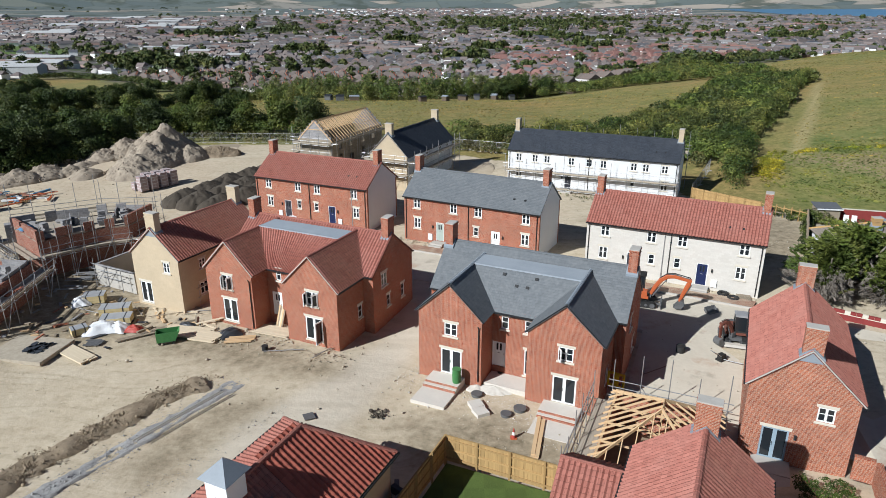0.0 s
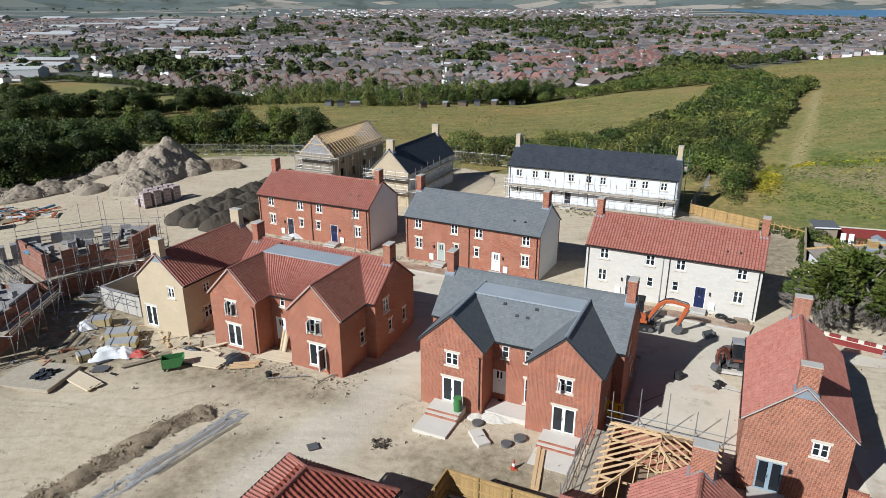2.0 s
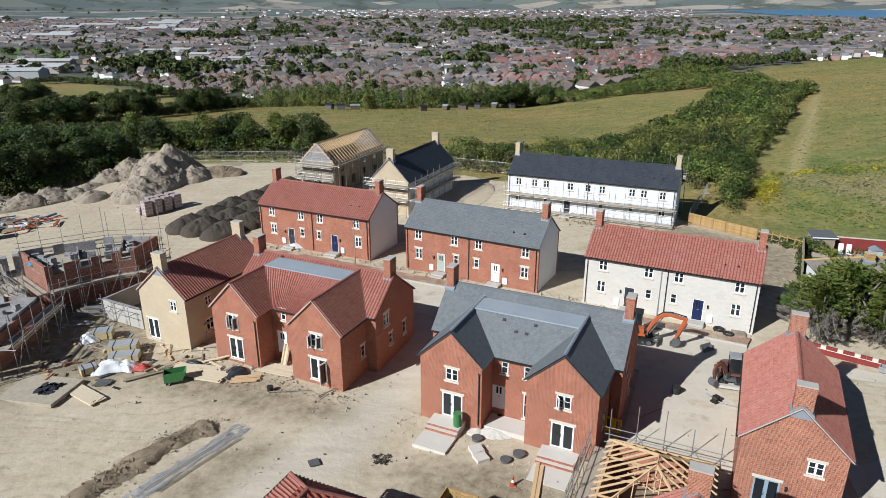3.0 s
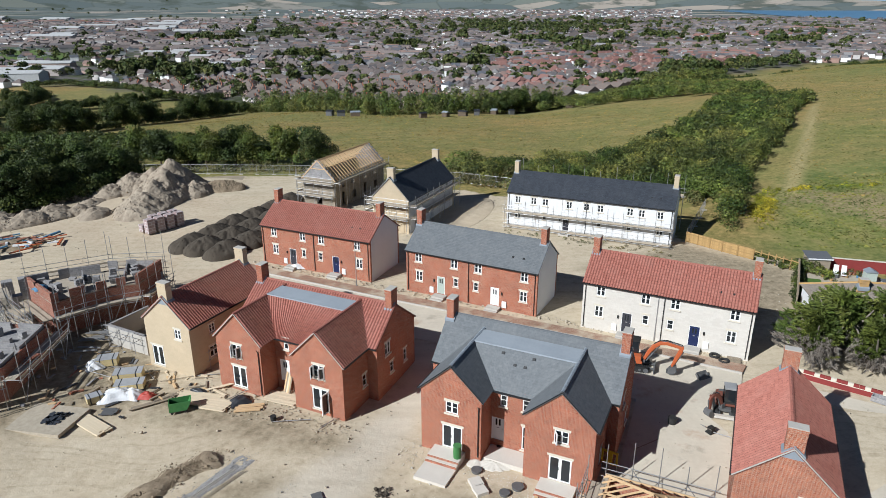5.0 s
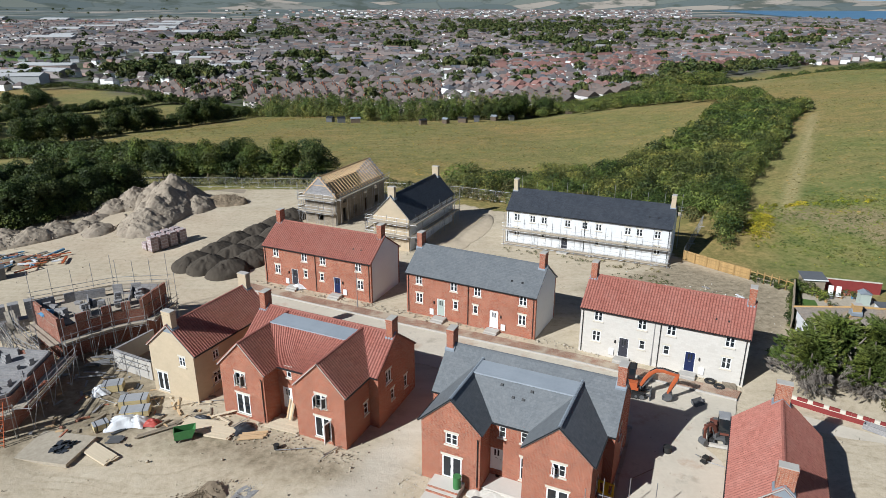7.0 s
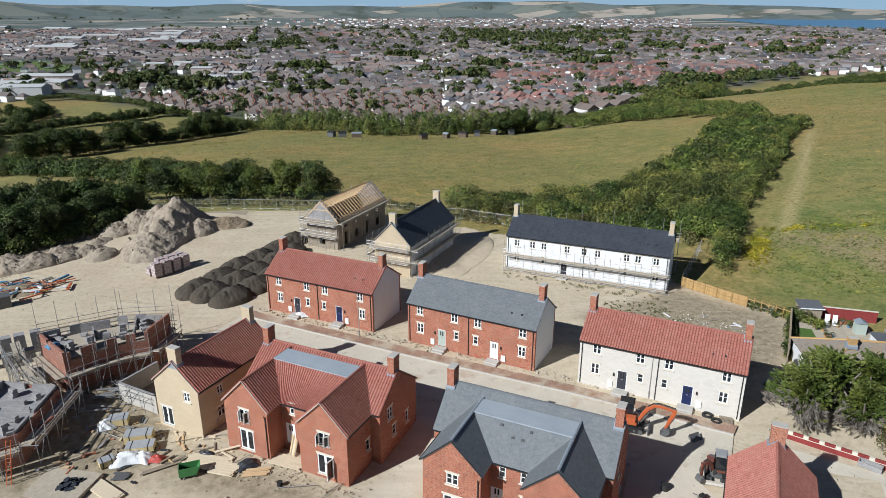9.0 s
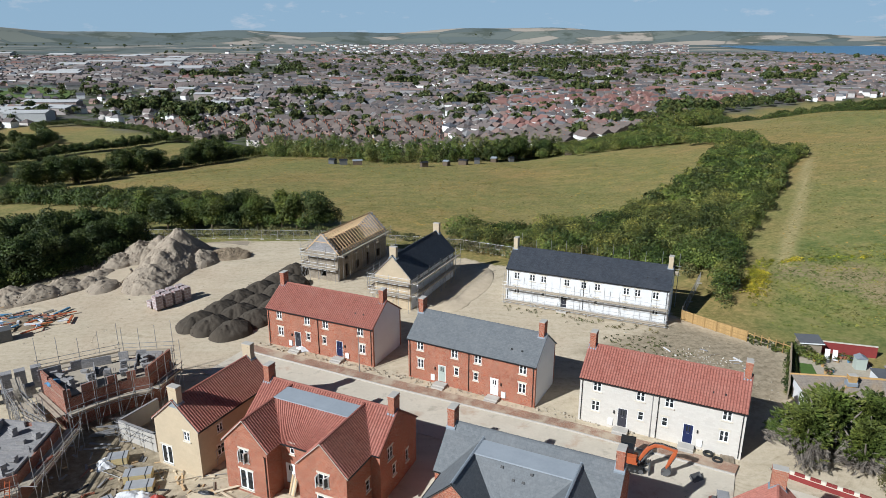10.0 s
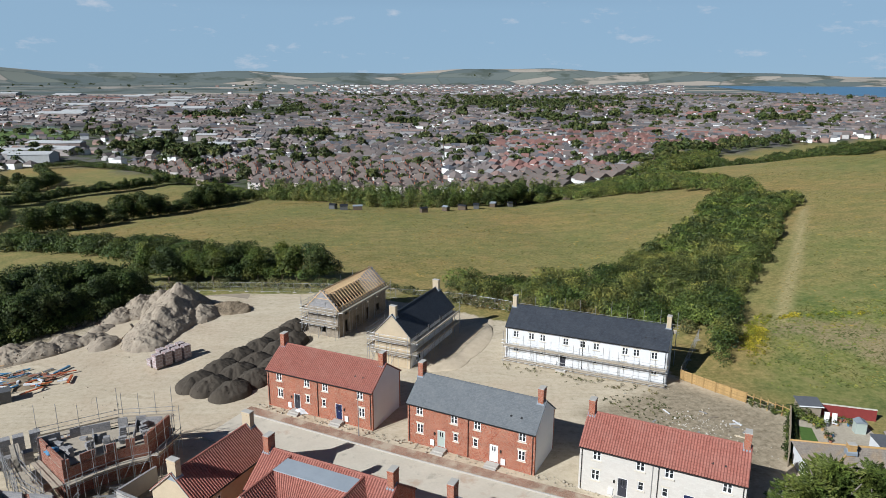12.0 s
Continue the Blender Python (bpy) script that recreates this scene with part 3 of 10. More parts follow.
def slope_mesh(e0, e1, r1, r0, kind, material):
    """A tiled roof slope: eave from e0 to e1, ridge from r0 to r1. Courses lap one over the next; pantiles roll."""
    e0, e1, r1, r0 = (np.array(p, float) for p in (e0, e1, r1, r0))
    n = np.cross(e1 - e0, r0 - e0)
    n /= np.linalg.norm(n)
    if n[2] < 0:
        n = -n
    le, up = max(np.linalg.norm(e1 - e0), np.linalg.norm(r1 - r0)), np.linalg.norm((r0 + r1) / 2 - (e0 + e1) / 2)
    gauge, pitch = (0.3, 0.27) if kind == "pan" else (0.2, 0.6)
    nr = max(2, int(round(up / gauge)))
    seg = 6 if kind == "pan" else 1
    nc = max(1, int(round(le / pitch))) * seg
    prof = np.array([0.0, 0.0, 0.04, 0.72, 1.0, 0.5]) * 0.078
    lap = 0.018 if kind == "pan" else 0.008
    s = np.linspace(0, 1, nc + 1)
    wave = np.append(np.tile(prof, nc // seg), 0.0) if kind == "pan" else np.zeros(nc + 1)
    V, UV, F = [], [], []
    for k in range(nr):
        for j, lift in ((k / nr, lap), ((k + 1) / nr, 0.0)):
            base = (e0 * (1 - j) + r0 * j)[None] * (1 - s[:, None]) + (e1 * (1 - j) + r1 * j)[None] * s[:, None]
            V.append(base + n[None] * (wave + lift)[:, None])
            UV.append(np.stack([s * le, np.full(nc + 1, j * nr * gauge)], -1))
    V, UV = np.concatenate(V), np.concatenate(UV)
    w = nc + 1
    for k in range(2 * nr - 1):
        a = np.arange(nc) + k * w
        F.append(np.stack([a, a + 1, a + 1 + w, a + w], -1))
    F = np.concatenate(F)
    # the deck beneath
    b = len(V)
    deck = np.array([e0, e1, r1, r0])
    V = np.concatenate([V, deck - n * 0.01, deck - n * 0.12])
    UV = np.concatenate([UV, np.zeros((8, 2))])
    quads = F.tolist() + [[b + 7, b + 6, b + 5, b + 4]] + [[b + i, b + 4 + i, b + 4 + (i + 1) % 4, b + (i + 1) % 4] for i in range(4)]
    me = bpy.data.meshes.new("roof_slope")
    me.from_pydata(V.tolist(), [], quads)
    lay = me.uv_layers.new(name="UVMap")
    vi = np.empty(len(me.loops), np.int32)
    me.loops.foreach_get("vertex_index", vi)
    lay.data.foreach_set("uv", UV[vi].astype(np.float32).ravel())
    me.materials.append(material)
    return me


def frame_bars(bm, w, h, cols, rows, bar=0.06, d=0.07, y=0.10, mull=0.05):
    """A window frame of outer bars, mullions and glazing bars, set y behind the wall's face."""
    box(bm, 0, w, y - d, y, 0, bar), box(bm, 0, w, y - d, y, h - bar, h)
    box(bm, 0, bar, y - d, y, bar, h - bar), box(bm, w - bar, w, y - d, y, bar, h - bar)
    for c in range(1, cols):
        x = w * c / cols
        box(bm, x - mull, x + mull, y - d + 0.004, y + 0.004, bar, h - bar)
    for c in range(cols):
        x0, x1 = w * c / cols, w * (c + 1) / cols
        for r in rows:
            box(bm, x0 + 0.05, x1 - 0.05, y - d + 0.012, y - 0.01, h * r - 0.022, h * r + 0.022)


def window(parent, m, w, h, cols=2, rows=(0.55,), sill=True, head=True, stone=None, label="", paint=None):
    """A casement: frame with panes, stone sill and head. m: the opening's lower corner on the wall's face."""
    stone, paint = stone or M_CAST, paint or M_UPVC

    def make():
        bm = B()
        frame_bars(bm, w, h, cols, rows, 0.085, 0.07, 0.10, 0.065) if rows else frame_bars(bm, w, h, cols, rows, 0.11, 0.07, 0.10, 0.11)
        return mesh_of("window", bm, paint)
    ob = part("window", cached(("win", w, h, cols, rows, paint.name), make), paint, parent, label or "white casement window", m)

    def pane():
        bm = B()
        box(bm, 0.03, w / cols - 0.03, 0.055, 0.067, 0.03, h - 0.03)
        return mesh_of("pane", bm, M_GLASS)
    for c in range(cols):
        part("pane", cached(("pane", w, h, cols), pane), M_GLASS, ob, "", at(w * c / cols, 0))
    if sill:
        def mk():
            bm = B()
            prism(bm, [(-0.1, -0.09, -0.13), (-0.1, 0.05, -0.13), (-0.1, 0.05, 0.0), (-0.1, -0.09, -0.03)], (w + 0.2, 0, 0))
            return mesh_of("sill", bm, stone)
        part("sill", cached(("sill", w, stone.name), mk), stone, ob)
    if head:
        def mk2():
            bm = B()
            prism(bm, [(-0.1, -0.025, h), (w + 0.1, -0.025, h), (w + 0.13, -0.025, h + 0.19), (-0.13, -0.025, h + 0.19)], (0, 0.08, 0))
            return mesh_of("lintel", bm, stone)
        part("lintel", cached(("lint", w, h, stone.name), mk2), stone, ob)
    return ob


def door(parent, m, material, label, w=0.98, h=2.1, glazed=0.0, head=True):
    def make():
        bm = B()
        f = 0.06
        box(bm, 0, f, 0.02, 0.12, 0, h), box(bm, w - f, w, 0.02, 0.12, 0, h), box(bm, f, w - f, 0.02, 0.12, h - f, h)
        return mesh_of("door_frame", bm, M_UPVC)

    def leaf_mesh():
        bm = B()
        box(bm, 0.06, w - 0.06, 0.06, 0.10, 0.02, h - 0.06)
        for z0, z1 in ((0.2, 0.75), (0.9, 1.2)):
            for x0, x1 in ((0.17, w / 2 - 0.05), (w / 2 + 0.05, w - 0.17)):
                box(bm, x0, x1, 0.048, 0.06, z0, z1)
        return mesh_of("door", bm, material)
    d = part("door", cached(("door", material.name, w, h), leaf_mesh), material, parent, label, m)
    part("door_frame", cached(("dframe", w, h), make), M_UPVC, d, "white frame")

    def lights():
        bm = B()
        box(bm, w * 0.3, w * 0.44, 0.044, 0.058, 1.3, 1.85), box(bm, w * 0.56, w * 0.7, 0.044, 0.058, 1.3, 1.85)
        return mesh_of("glazing", bm, M_GLASS)
    part("glazing", cached(("dgl", w), lights), M_GLASS, d)

    def knob():
        bm = B()
        box(bm, w - 0.17, w - 0.13, 0.0, 0.06, 1.0, 1.06)
        return mesh_of("handle", bm, M_STEEL)

    def slot():
        bm = B()
        box(bm, w * 0.4, w * 0.6, 0.04, 0.062, 1.05, 1.11)
        return mesh_of("letter_plate", bm, M_STEEL)
    part("handle", cached(("dkn", w), knob), M_STEEL, d)
    part("letter_plate", cached(("dlp", w), slot), M_STEEL, d)
    return d


def french(parent, m, w=1.65, h=2.1, label="white glazed double door", paint=None):
    ob = window(parent, m, w, h, 2, (), False, True, None, label, paint)
    ob.name = "french_door"

    def step():
        bm = B()
        box(bm, -0.06, w + 0.06, -0.06, 0.1, -0.1, 0.0)
        return mesh_of("threshold", bm, M_CAST)
    part("threshold", cached(("thr", w), step), M_CAST, ob)

    def bar():
        bm = B()
        box(bm, w / 2 - 0.09, w / 2 - 0.06, -0.02, 0.04, 0.95, 1.15)
        return mesh_of("handle", bm, M_BLACK)
    part("handle", cached(("fh", w), bar), M_BLACK, ob)
    return ob


def sheet(bm, L, z0, H, thick, holes):
    """One connected slab from x 0 to L and z0 to H, with rectangular holes (s, z, w, h) through it."""
    xs = sorted({0.0, L, *(min(max(q, 0.0), L) for s, z, w, h in holes for q in (s, s + w))})
    zs = sorted({z0, H, *(min(max(q, z0), H) for s, z, w, h in holes for q in (z, z + h))})

    def solid_at(i, j):
        if not (0 <= i < len(xs) - 1 and 0 <= j < len(zs) - 1):
            return False
        x, z = (xs[i] + xs[i + 1]) / 2, (zs[j] + zs[j + 1]) / 2
        return not any(s < x < s + w and hz < z < hz + h for s, hz, w, h in holes)
    made = {}

    def v(i, j, y):
        if (i, j, y) not in made:
            made[i, j, y] = bm.verts.new((xs[i], y, zs[j]))
        return made[i, j, y]
    for i in range(len(xs) - 1):
        for j in range(len(zs) - 1):
            if not solid_at(i, j):
                continue
            bm.faces.new((v(i, j, 0), v(i + 1, j, 0), v(i + 1, j + 1, 0), v(i, j + 1, 0)))
            bm.faces.new((v(i, j + 1, thick), v(i + 1, j + 1, thick), v(i + 1, j, thick), v(i, j, thick)))
            for di, dj, a, b in ((-1, 0, (i, j), (i, j + 1)), (1, 0, (i + 1, j + 1), (i + 1, j)), (0, -1, (i + 1, j), (i, j)), (0, 1, (i, j + 1), (i + 1, j + 1))):
                if not solid_at(i + di, j + dj):
                    bm.faces.new((v(*a, 0), v(*b, 0), v(*b, thick), v(*a, thick)))


def wall_mesh(name, L, H, holes, material, gable=0.0, thick=0.3, z0=-1.0, apex=None):
    """A wall L long and H high along x, its face at y = 0, with holes (s, z, w, h) and a gable of that rise."""
    bm = B()
    sheet(bm, L, z0, H, thick, holes)
    if gable:
        prism(bm, [(0, 0, H), (L, 0, H), (apex or L / 2, 0, H + gable)], (0, thick, 0))
    return mesh_of(name, bm, material)


def chimney(parent, x, y, z0, z1, material, w=0.95, d=0.62, turn=0.0, slope=True):
    def stack():
        bm = B()
        h = z1 - z0
        rings = [[bm.verts.new((sx * (w / 2 + o), sy * (d / 2 + o), z)) for sx, sy in ((-1, -1), (1, -1), (1, 1), (-1, 1))]
                 for o, z in ((0, 0), (0, h - 0.42), (0.035, h - 0.42), (0.035, h - 0.34), (0, h - 0.34), (0, h - 0.17), (0.035, h - 0.17), (0.035, h - 0.06))]
        for a, b in zip(rings, rings[1:]):
            for q in range(4):
                bm.faces.new((a[q], a[(q + 1) % 4], b[(q + 1) % 4], b[q]))
        bm.faces.new(rings[-1])
        return mesh_of("chimney", bm, material)
    ob = part("chimney", cached(("ch", round(z1 - z0, 2), w, d, material.name), stack), material, parent, "", at(x, y, z0, turn))

    def cap():
        bm = B()
        box(bm, -w / 2 - 0.02, w / 2 + 0.02, -d / 2 - 0.02, d / 2 + 0.02, 0, 0.05)
        return mesh_of("cap", bm, M_CONC)
    part("cap", cached(("cap", w, d), cap), M_CONC, ob, "", at(0, 0, z1 - z0 - 0.06))

    def lead():
        bm = B()
        g = d / 2 + 0.12
        prism(bm, [(-w / 2 - 0.1, -g, 0.22 - g * 0.85), (-w / 2 - 0.1, 0, 0.22), (-w / 2 - 0.1, g, 0.22 - g * 0.85), (-w / 2 - 0.1, g, -g * 0.85 - 0.1), (-w / 2 - 0.1, -g, -g * 0.85 - 0.1)], (w + 0.2, 0, 0))
        return mesh_of("flashing", bm, M_LEAD)
    if slope:
        part("flashing", cached(("lead", w, d), lead), M_LEAD, ob, "grey lead flashing", at(0, 0, 1.0))
    return ob


SIDES = {"front": lambda L, D: at(0, 0), "right": lambda L, D: at(L, 0, 0, 90), "back": lambda L, D: at(L, D, 0, 180), "left": lambda L, D: at(0, D, 0, -90)}


def fill(parent, m, holes):
    """Put windows and doors into openings: (s, z, w, h, kind)."""
    for s, z, w, h, kind in holes:
        mm = m @ at(s, 0, z)
        if kind == "win":
            window(parent, mm, w, h)
        elif kind == "narrow":
            window(parent, mm, w, h, 1)
        elif kind == "french":
            french(parent, mm, w, h)
        elif kind == "french_blue":
            french(parent, mm, w, h, "blue-grey glazed double door", M_BLUEFRAME)
        elif kind == "bare":
            window(parent, mm, w, h, 2, (0.55,), False, False)
        else:
            mt, lab = {"navy": (M_BLUEDOOR, "navy blue panelled front door"), "charcoal": (M_GREYDOOR, "charcoal panelled front door"), "sage": (M_SAGEDOOR, "pale sage panelled front door"), "white": (M_UPVC, "white panelled door")}[kind]
            door(parent, mm, mt, lab, w, h)


def walls(parent, L, D, H, rise, mats, holes, gables=("left", "right")):
    for side, place in SIDES.items():
        ln = L if side in ("front", "back") else D
        hs = holes.get(side, [])
        g = rise if side in gables else 0.0
        mt = mats.get(side, mats["front"])
        inset = 0.3 if side in ("left", "right") else 0.0
        m = place(L, D)
        # side walls stand between front and back walls
        if inset:
            me = wall_mesh("wall", ln - 0.6, H, [(s - 0.3, z, w, h) for s, z, w, h, k in hs], mt, 0)
            part("wall", me, mt, parent, "", m @ at(0.3, 0))
            if g:
                bm = B()
                prism(bm, [(0, 0, H), (ln, 0, H), (ln / 2, 0, H + g)], (0, 0.3, 0))
                part("gable", bm, mt, parent, "", m)
        else:
            me = wall_mesh("wall", ln, H, [q[:4] for q in hs], mt, 0)
            part("wall", me, mt, parent, "", m)
            if g:
                bm = B()
                prism(bm, [(0, 0, H), (ln, 0, H), (ln / 2, 0, H + g)], (0, 0.3, 0))
                part("gable", bm, mt, parent, "", m)
        fill(parent, m, hs)


def ridge_run(bm, a, b):
    """Half-round ridge tiles, each lapping the next, in one skin."""
    a, b = Vector(a), Vector(b)
    d = b - a
    s = Vector((d.y, -d.x, 0)).normalized()
    n = max(2, int(d.length / 0.45))
    last = None
    for i in range(n):
        for f, r in ((0.0, 0.14), (1.0, 0.115)):
            p = a + d * ((i + f) / n)
            ring = [bm.verts.new(p + s * r * math.sin(q) + Vector((0, 0, -0.02 + 0.75 * r * math.cos(q)))) for q in (-1.9, -1.0, 0, 1.0, 1.9)]
            if last:
                for k in range(4):
                    bm.faces.new((last[k], last[k + 1], ring[k + 1], ring[k]))
            last = ring


def roof_along_x(parent, x0, x1, y0, y1, H, rise, kind, material, over=0.22, verge=0.1, label=""):
    """A gable roof with its ridge along x over the walls from y0 to y1."""
    ym = (y0 + y1) / 2
    k = rise / (ym - y0)
    top = H + rise + 0.13
    eave = top - k * (ym - y0 + over)
    a, b = x0 - verge, x1 + verge
    part("roof_slope", slope_mesh((a, y0 - over, eave), (b, y0 - over, eave), (b, ym, top), (a, ym, top), kind, material), material, parent, label)
    part("roof_slope", slope_mesh((b, y1 + over, eave), (a, y1 + over, eave), (a, ym, top), (b, ym, top), kind, material), material, parent, label)
    bm = B()
    ridge_run(bm, (a, ym, top), (b, ym, top))
    part("ridge", bm, material, parent)
    for y, sg in ((y0 - over, -1), (y1 + over, 1)):
        bm = B()
        prism(bm, [(a, y + sg * 0.0, eave - 0.02), (a, y + sg * 0.11, eave - 0.02), (a, y + sg * 0.09, eave - 0.10), (a, y + sg * 0.02, eave - 0.10)], (b - a, 0, 0))
        part("gutter", bm, M_DARKPIPE, parent, "black gutter")
    return top, k


def downpipe(parent, x, y, H):
    def make():
        bm = B()
        rod(bm, (0, -0.07, 0.1), (0, -0.07, H - 0.35), 0.04, 8)
        rod(bm, (0, -0.07, H - 0.35), (0, -0.2, H - 0.12), 0.04, 8)
        for z in (0.8, 2.4, 4.0):
            box(bm, -0.06, 0.06, -0.08, 0.0, z, z + 0.05)
        return mesh_of("downpipe", bm, M_DARKPIPE)
    part("downpipe", cached(("pipe", H), make), M_DARKPIPE, parent, "black downpipe", at(x, y))


def soil_vent(parent, x, y, z, tilt):
    def make():
        bm = B()
        box(bm, -0.11, 0.11, -0.1, 0.1, 0, 0.08)
        return mesh_of("roof_vent", bm, M_DARKPIPE)
    part("roof_vent", cached("vent", make), M_DARKPIPE, parent, "small dark roof vent", at(x, y, z) @ pose(0, 0, 0, tilt, 0, 0))


def facade(ups, downs, wu=0.86, hu=1.05, hd=1.2, zu=3.75, zd=1.45):
    """Openings of a row house's front from the middles of its windows and doors."""
    out = [(s - wu / 2, zu, wu, hu, "win") for s in ups]
    for s, k in downs:
        if k == "win":
            out.append((s - wu / 2, zd, wu, hd, k))
        elif k == "narrow":
            out.append((s - 0.3, 1.6, 0.6, 1.0, k))
        else:
            out.append((s - 0.5, 0.35, 1.0, 2.1, k))
    return out


def row_house(x, y, turn, L, D, H, rise, mats, roof, kind, ups, downs, label, chimneys, stack, group=""):
    h = thing("house", at(x, y, 0, turn), label, "house", group)
    walls(h, L, D, H, rise, mats, {"front": facade(ups, downs)})
    top, k = roof_along_x(h, 0, L, 0, D, H, rise, kind, roof)
    for cx in chimneys:
        chimney(h, cx, D / 2, top - 1.1, top + 1.45, stack, 0.62, 1.0)
    for px in (0.25, L / 2, L - 0.25):
        downpipe(h, px, 0, H)
    for vx in (L - 3.2, L - 2.0):
        soil_vent(h, vx, D / 2 - 2.2, top - k * 2.2 - 0.02, math.degrees(math.atan(k)))
    for s, kd in downs:
        if kd not in ("win", "narrow"):
            bm = B()
            side = -1 if s < L / 2 else 1
            box(bm, s + side * 1.15 - 0.25, s + side * 1.15 + 0.25, -0.12, 0, 0.35, 1.05)
            part("meter_box", bm, M_UPVC, h, "white meter box")
            bm = B()
            box(bm, s - side * -0.85 - 0.06, s - side * -0.85 + 0.06, -0.14, 0, 1.75, 2.05)
            part("wall_lamp", bm, M_BLACK, h, "small black wall lantern")
            bm = B()
            box(bm, s - 0.75, s + 0.75, -0.95, 0, -0.2, 0.32), box(bm, s - 0.75, s + 0.75, -1.3, -0.95, -0.2, 0.16)
            part("doorstep", bm, M_CONC, h)
    return h


row_house(-23.2, 79.5, -25.1, 16.0, 7.0, 5.0, 2.35, {"front": M_BRICK, "right": M_RENDER_GREY, "left": M_BRICK}, M_TILE, "pan",
          (1.97, 6.34, 9.12, 14.24), ((2.07, "win"), (4.72, "charcoal"), (6.4, "narrow"), (8.87, "narrow"), (11.1, "navy"), (14.45, "win")),
          "red brick semi-detached houses with red pantile roof and white rendered end", (0.35, 15.5), M_BRICK)
row_house(-4.3, 70.4, -27.5, 15.8, 6.5, 5.0, 2.4, {"front": M_BRICK, "right": M_RENDER_GREY, "left": M_BRICK}, M_SLATE, "slate",
          (1.62, 6.1, 9.0, 14.33), ((1.67, "win"), (4.47, "sage"), (6.33, "narrow"), (8.78, "narrow"), (11.03, "white"), (14.31, "win")),
          "red brick semi-detached houses with grey slate roof and rendered end", (0.2, 15.3), M_BRICK)
row_house(14.05, 61.0, -26.6, 15.8, 6.5, 5.0, 2.35, {"front": M_WHITE_STONE}, M_TILE, "pan",
          (1.78, 6.13, 8.89, 14.15), ((1.73, "win"), (4.52, "charcoal"), (6.3, "narrow"), (8.63, "narrow"), (10.88, "navy"), (14.1, "win")),
          "pale cream stone semi-detached houses with red pantile roof", (0.35, 15.4), M_BRICK)
row_house(9.5, 94.6, -24.0, 23.6, 7.0, 5.3, 2.4, {"front": M_RENDER_WHITE, "right": M_RENDER_GREY}, M_SLATE_DARK, "slate",
          (1.63, 4.03, 5.78, 9.28, 11.78, 13.75, 17.83, 19.4, 21.86), ((1.65, "win"), (5.72, "narrow"), (8.94, "charcoal"), (13.68, "narrow"), (17.81, "narrow"), (21.97, "win")),
          "white rendered terrace with dark slate roof behind scaffolding", (0.3, 23.2), M_YELLOW)


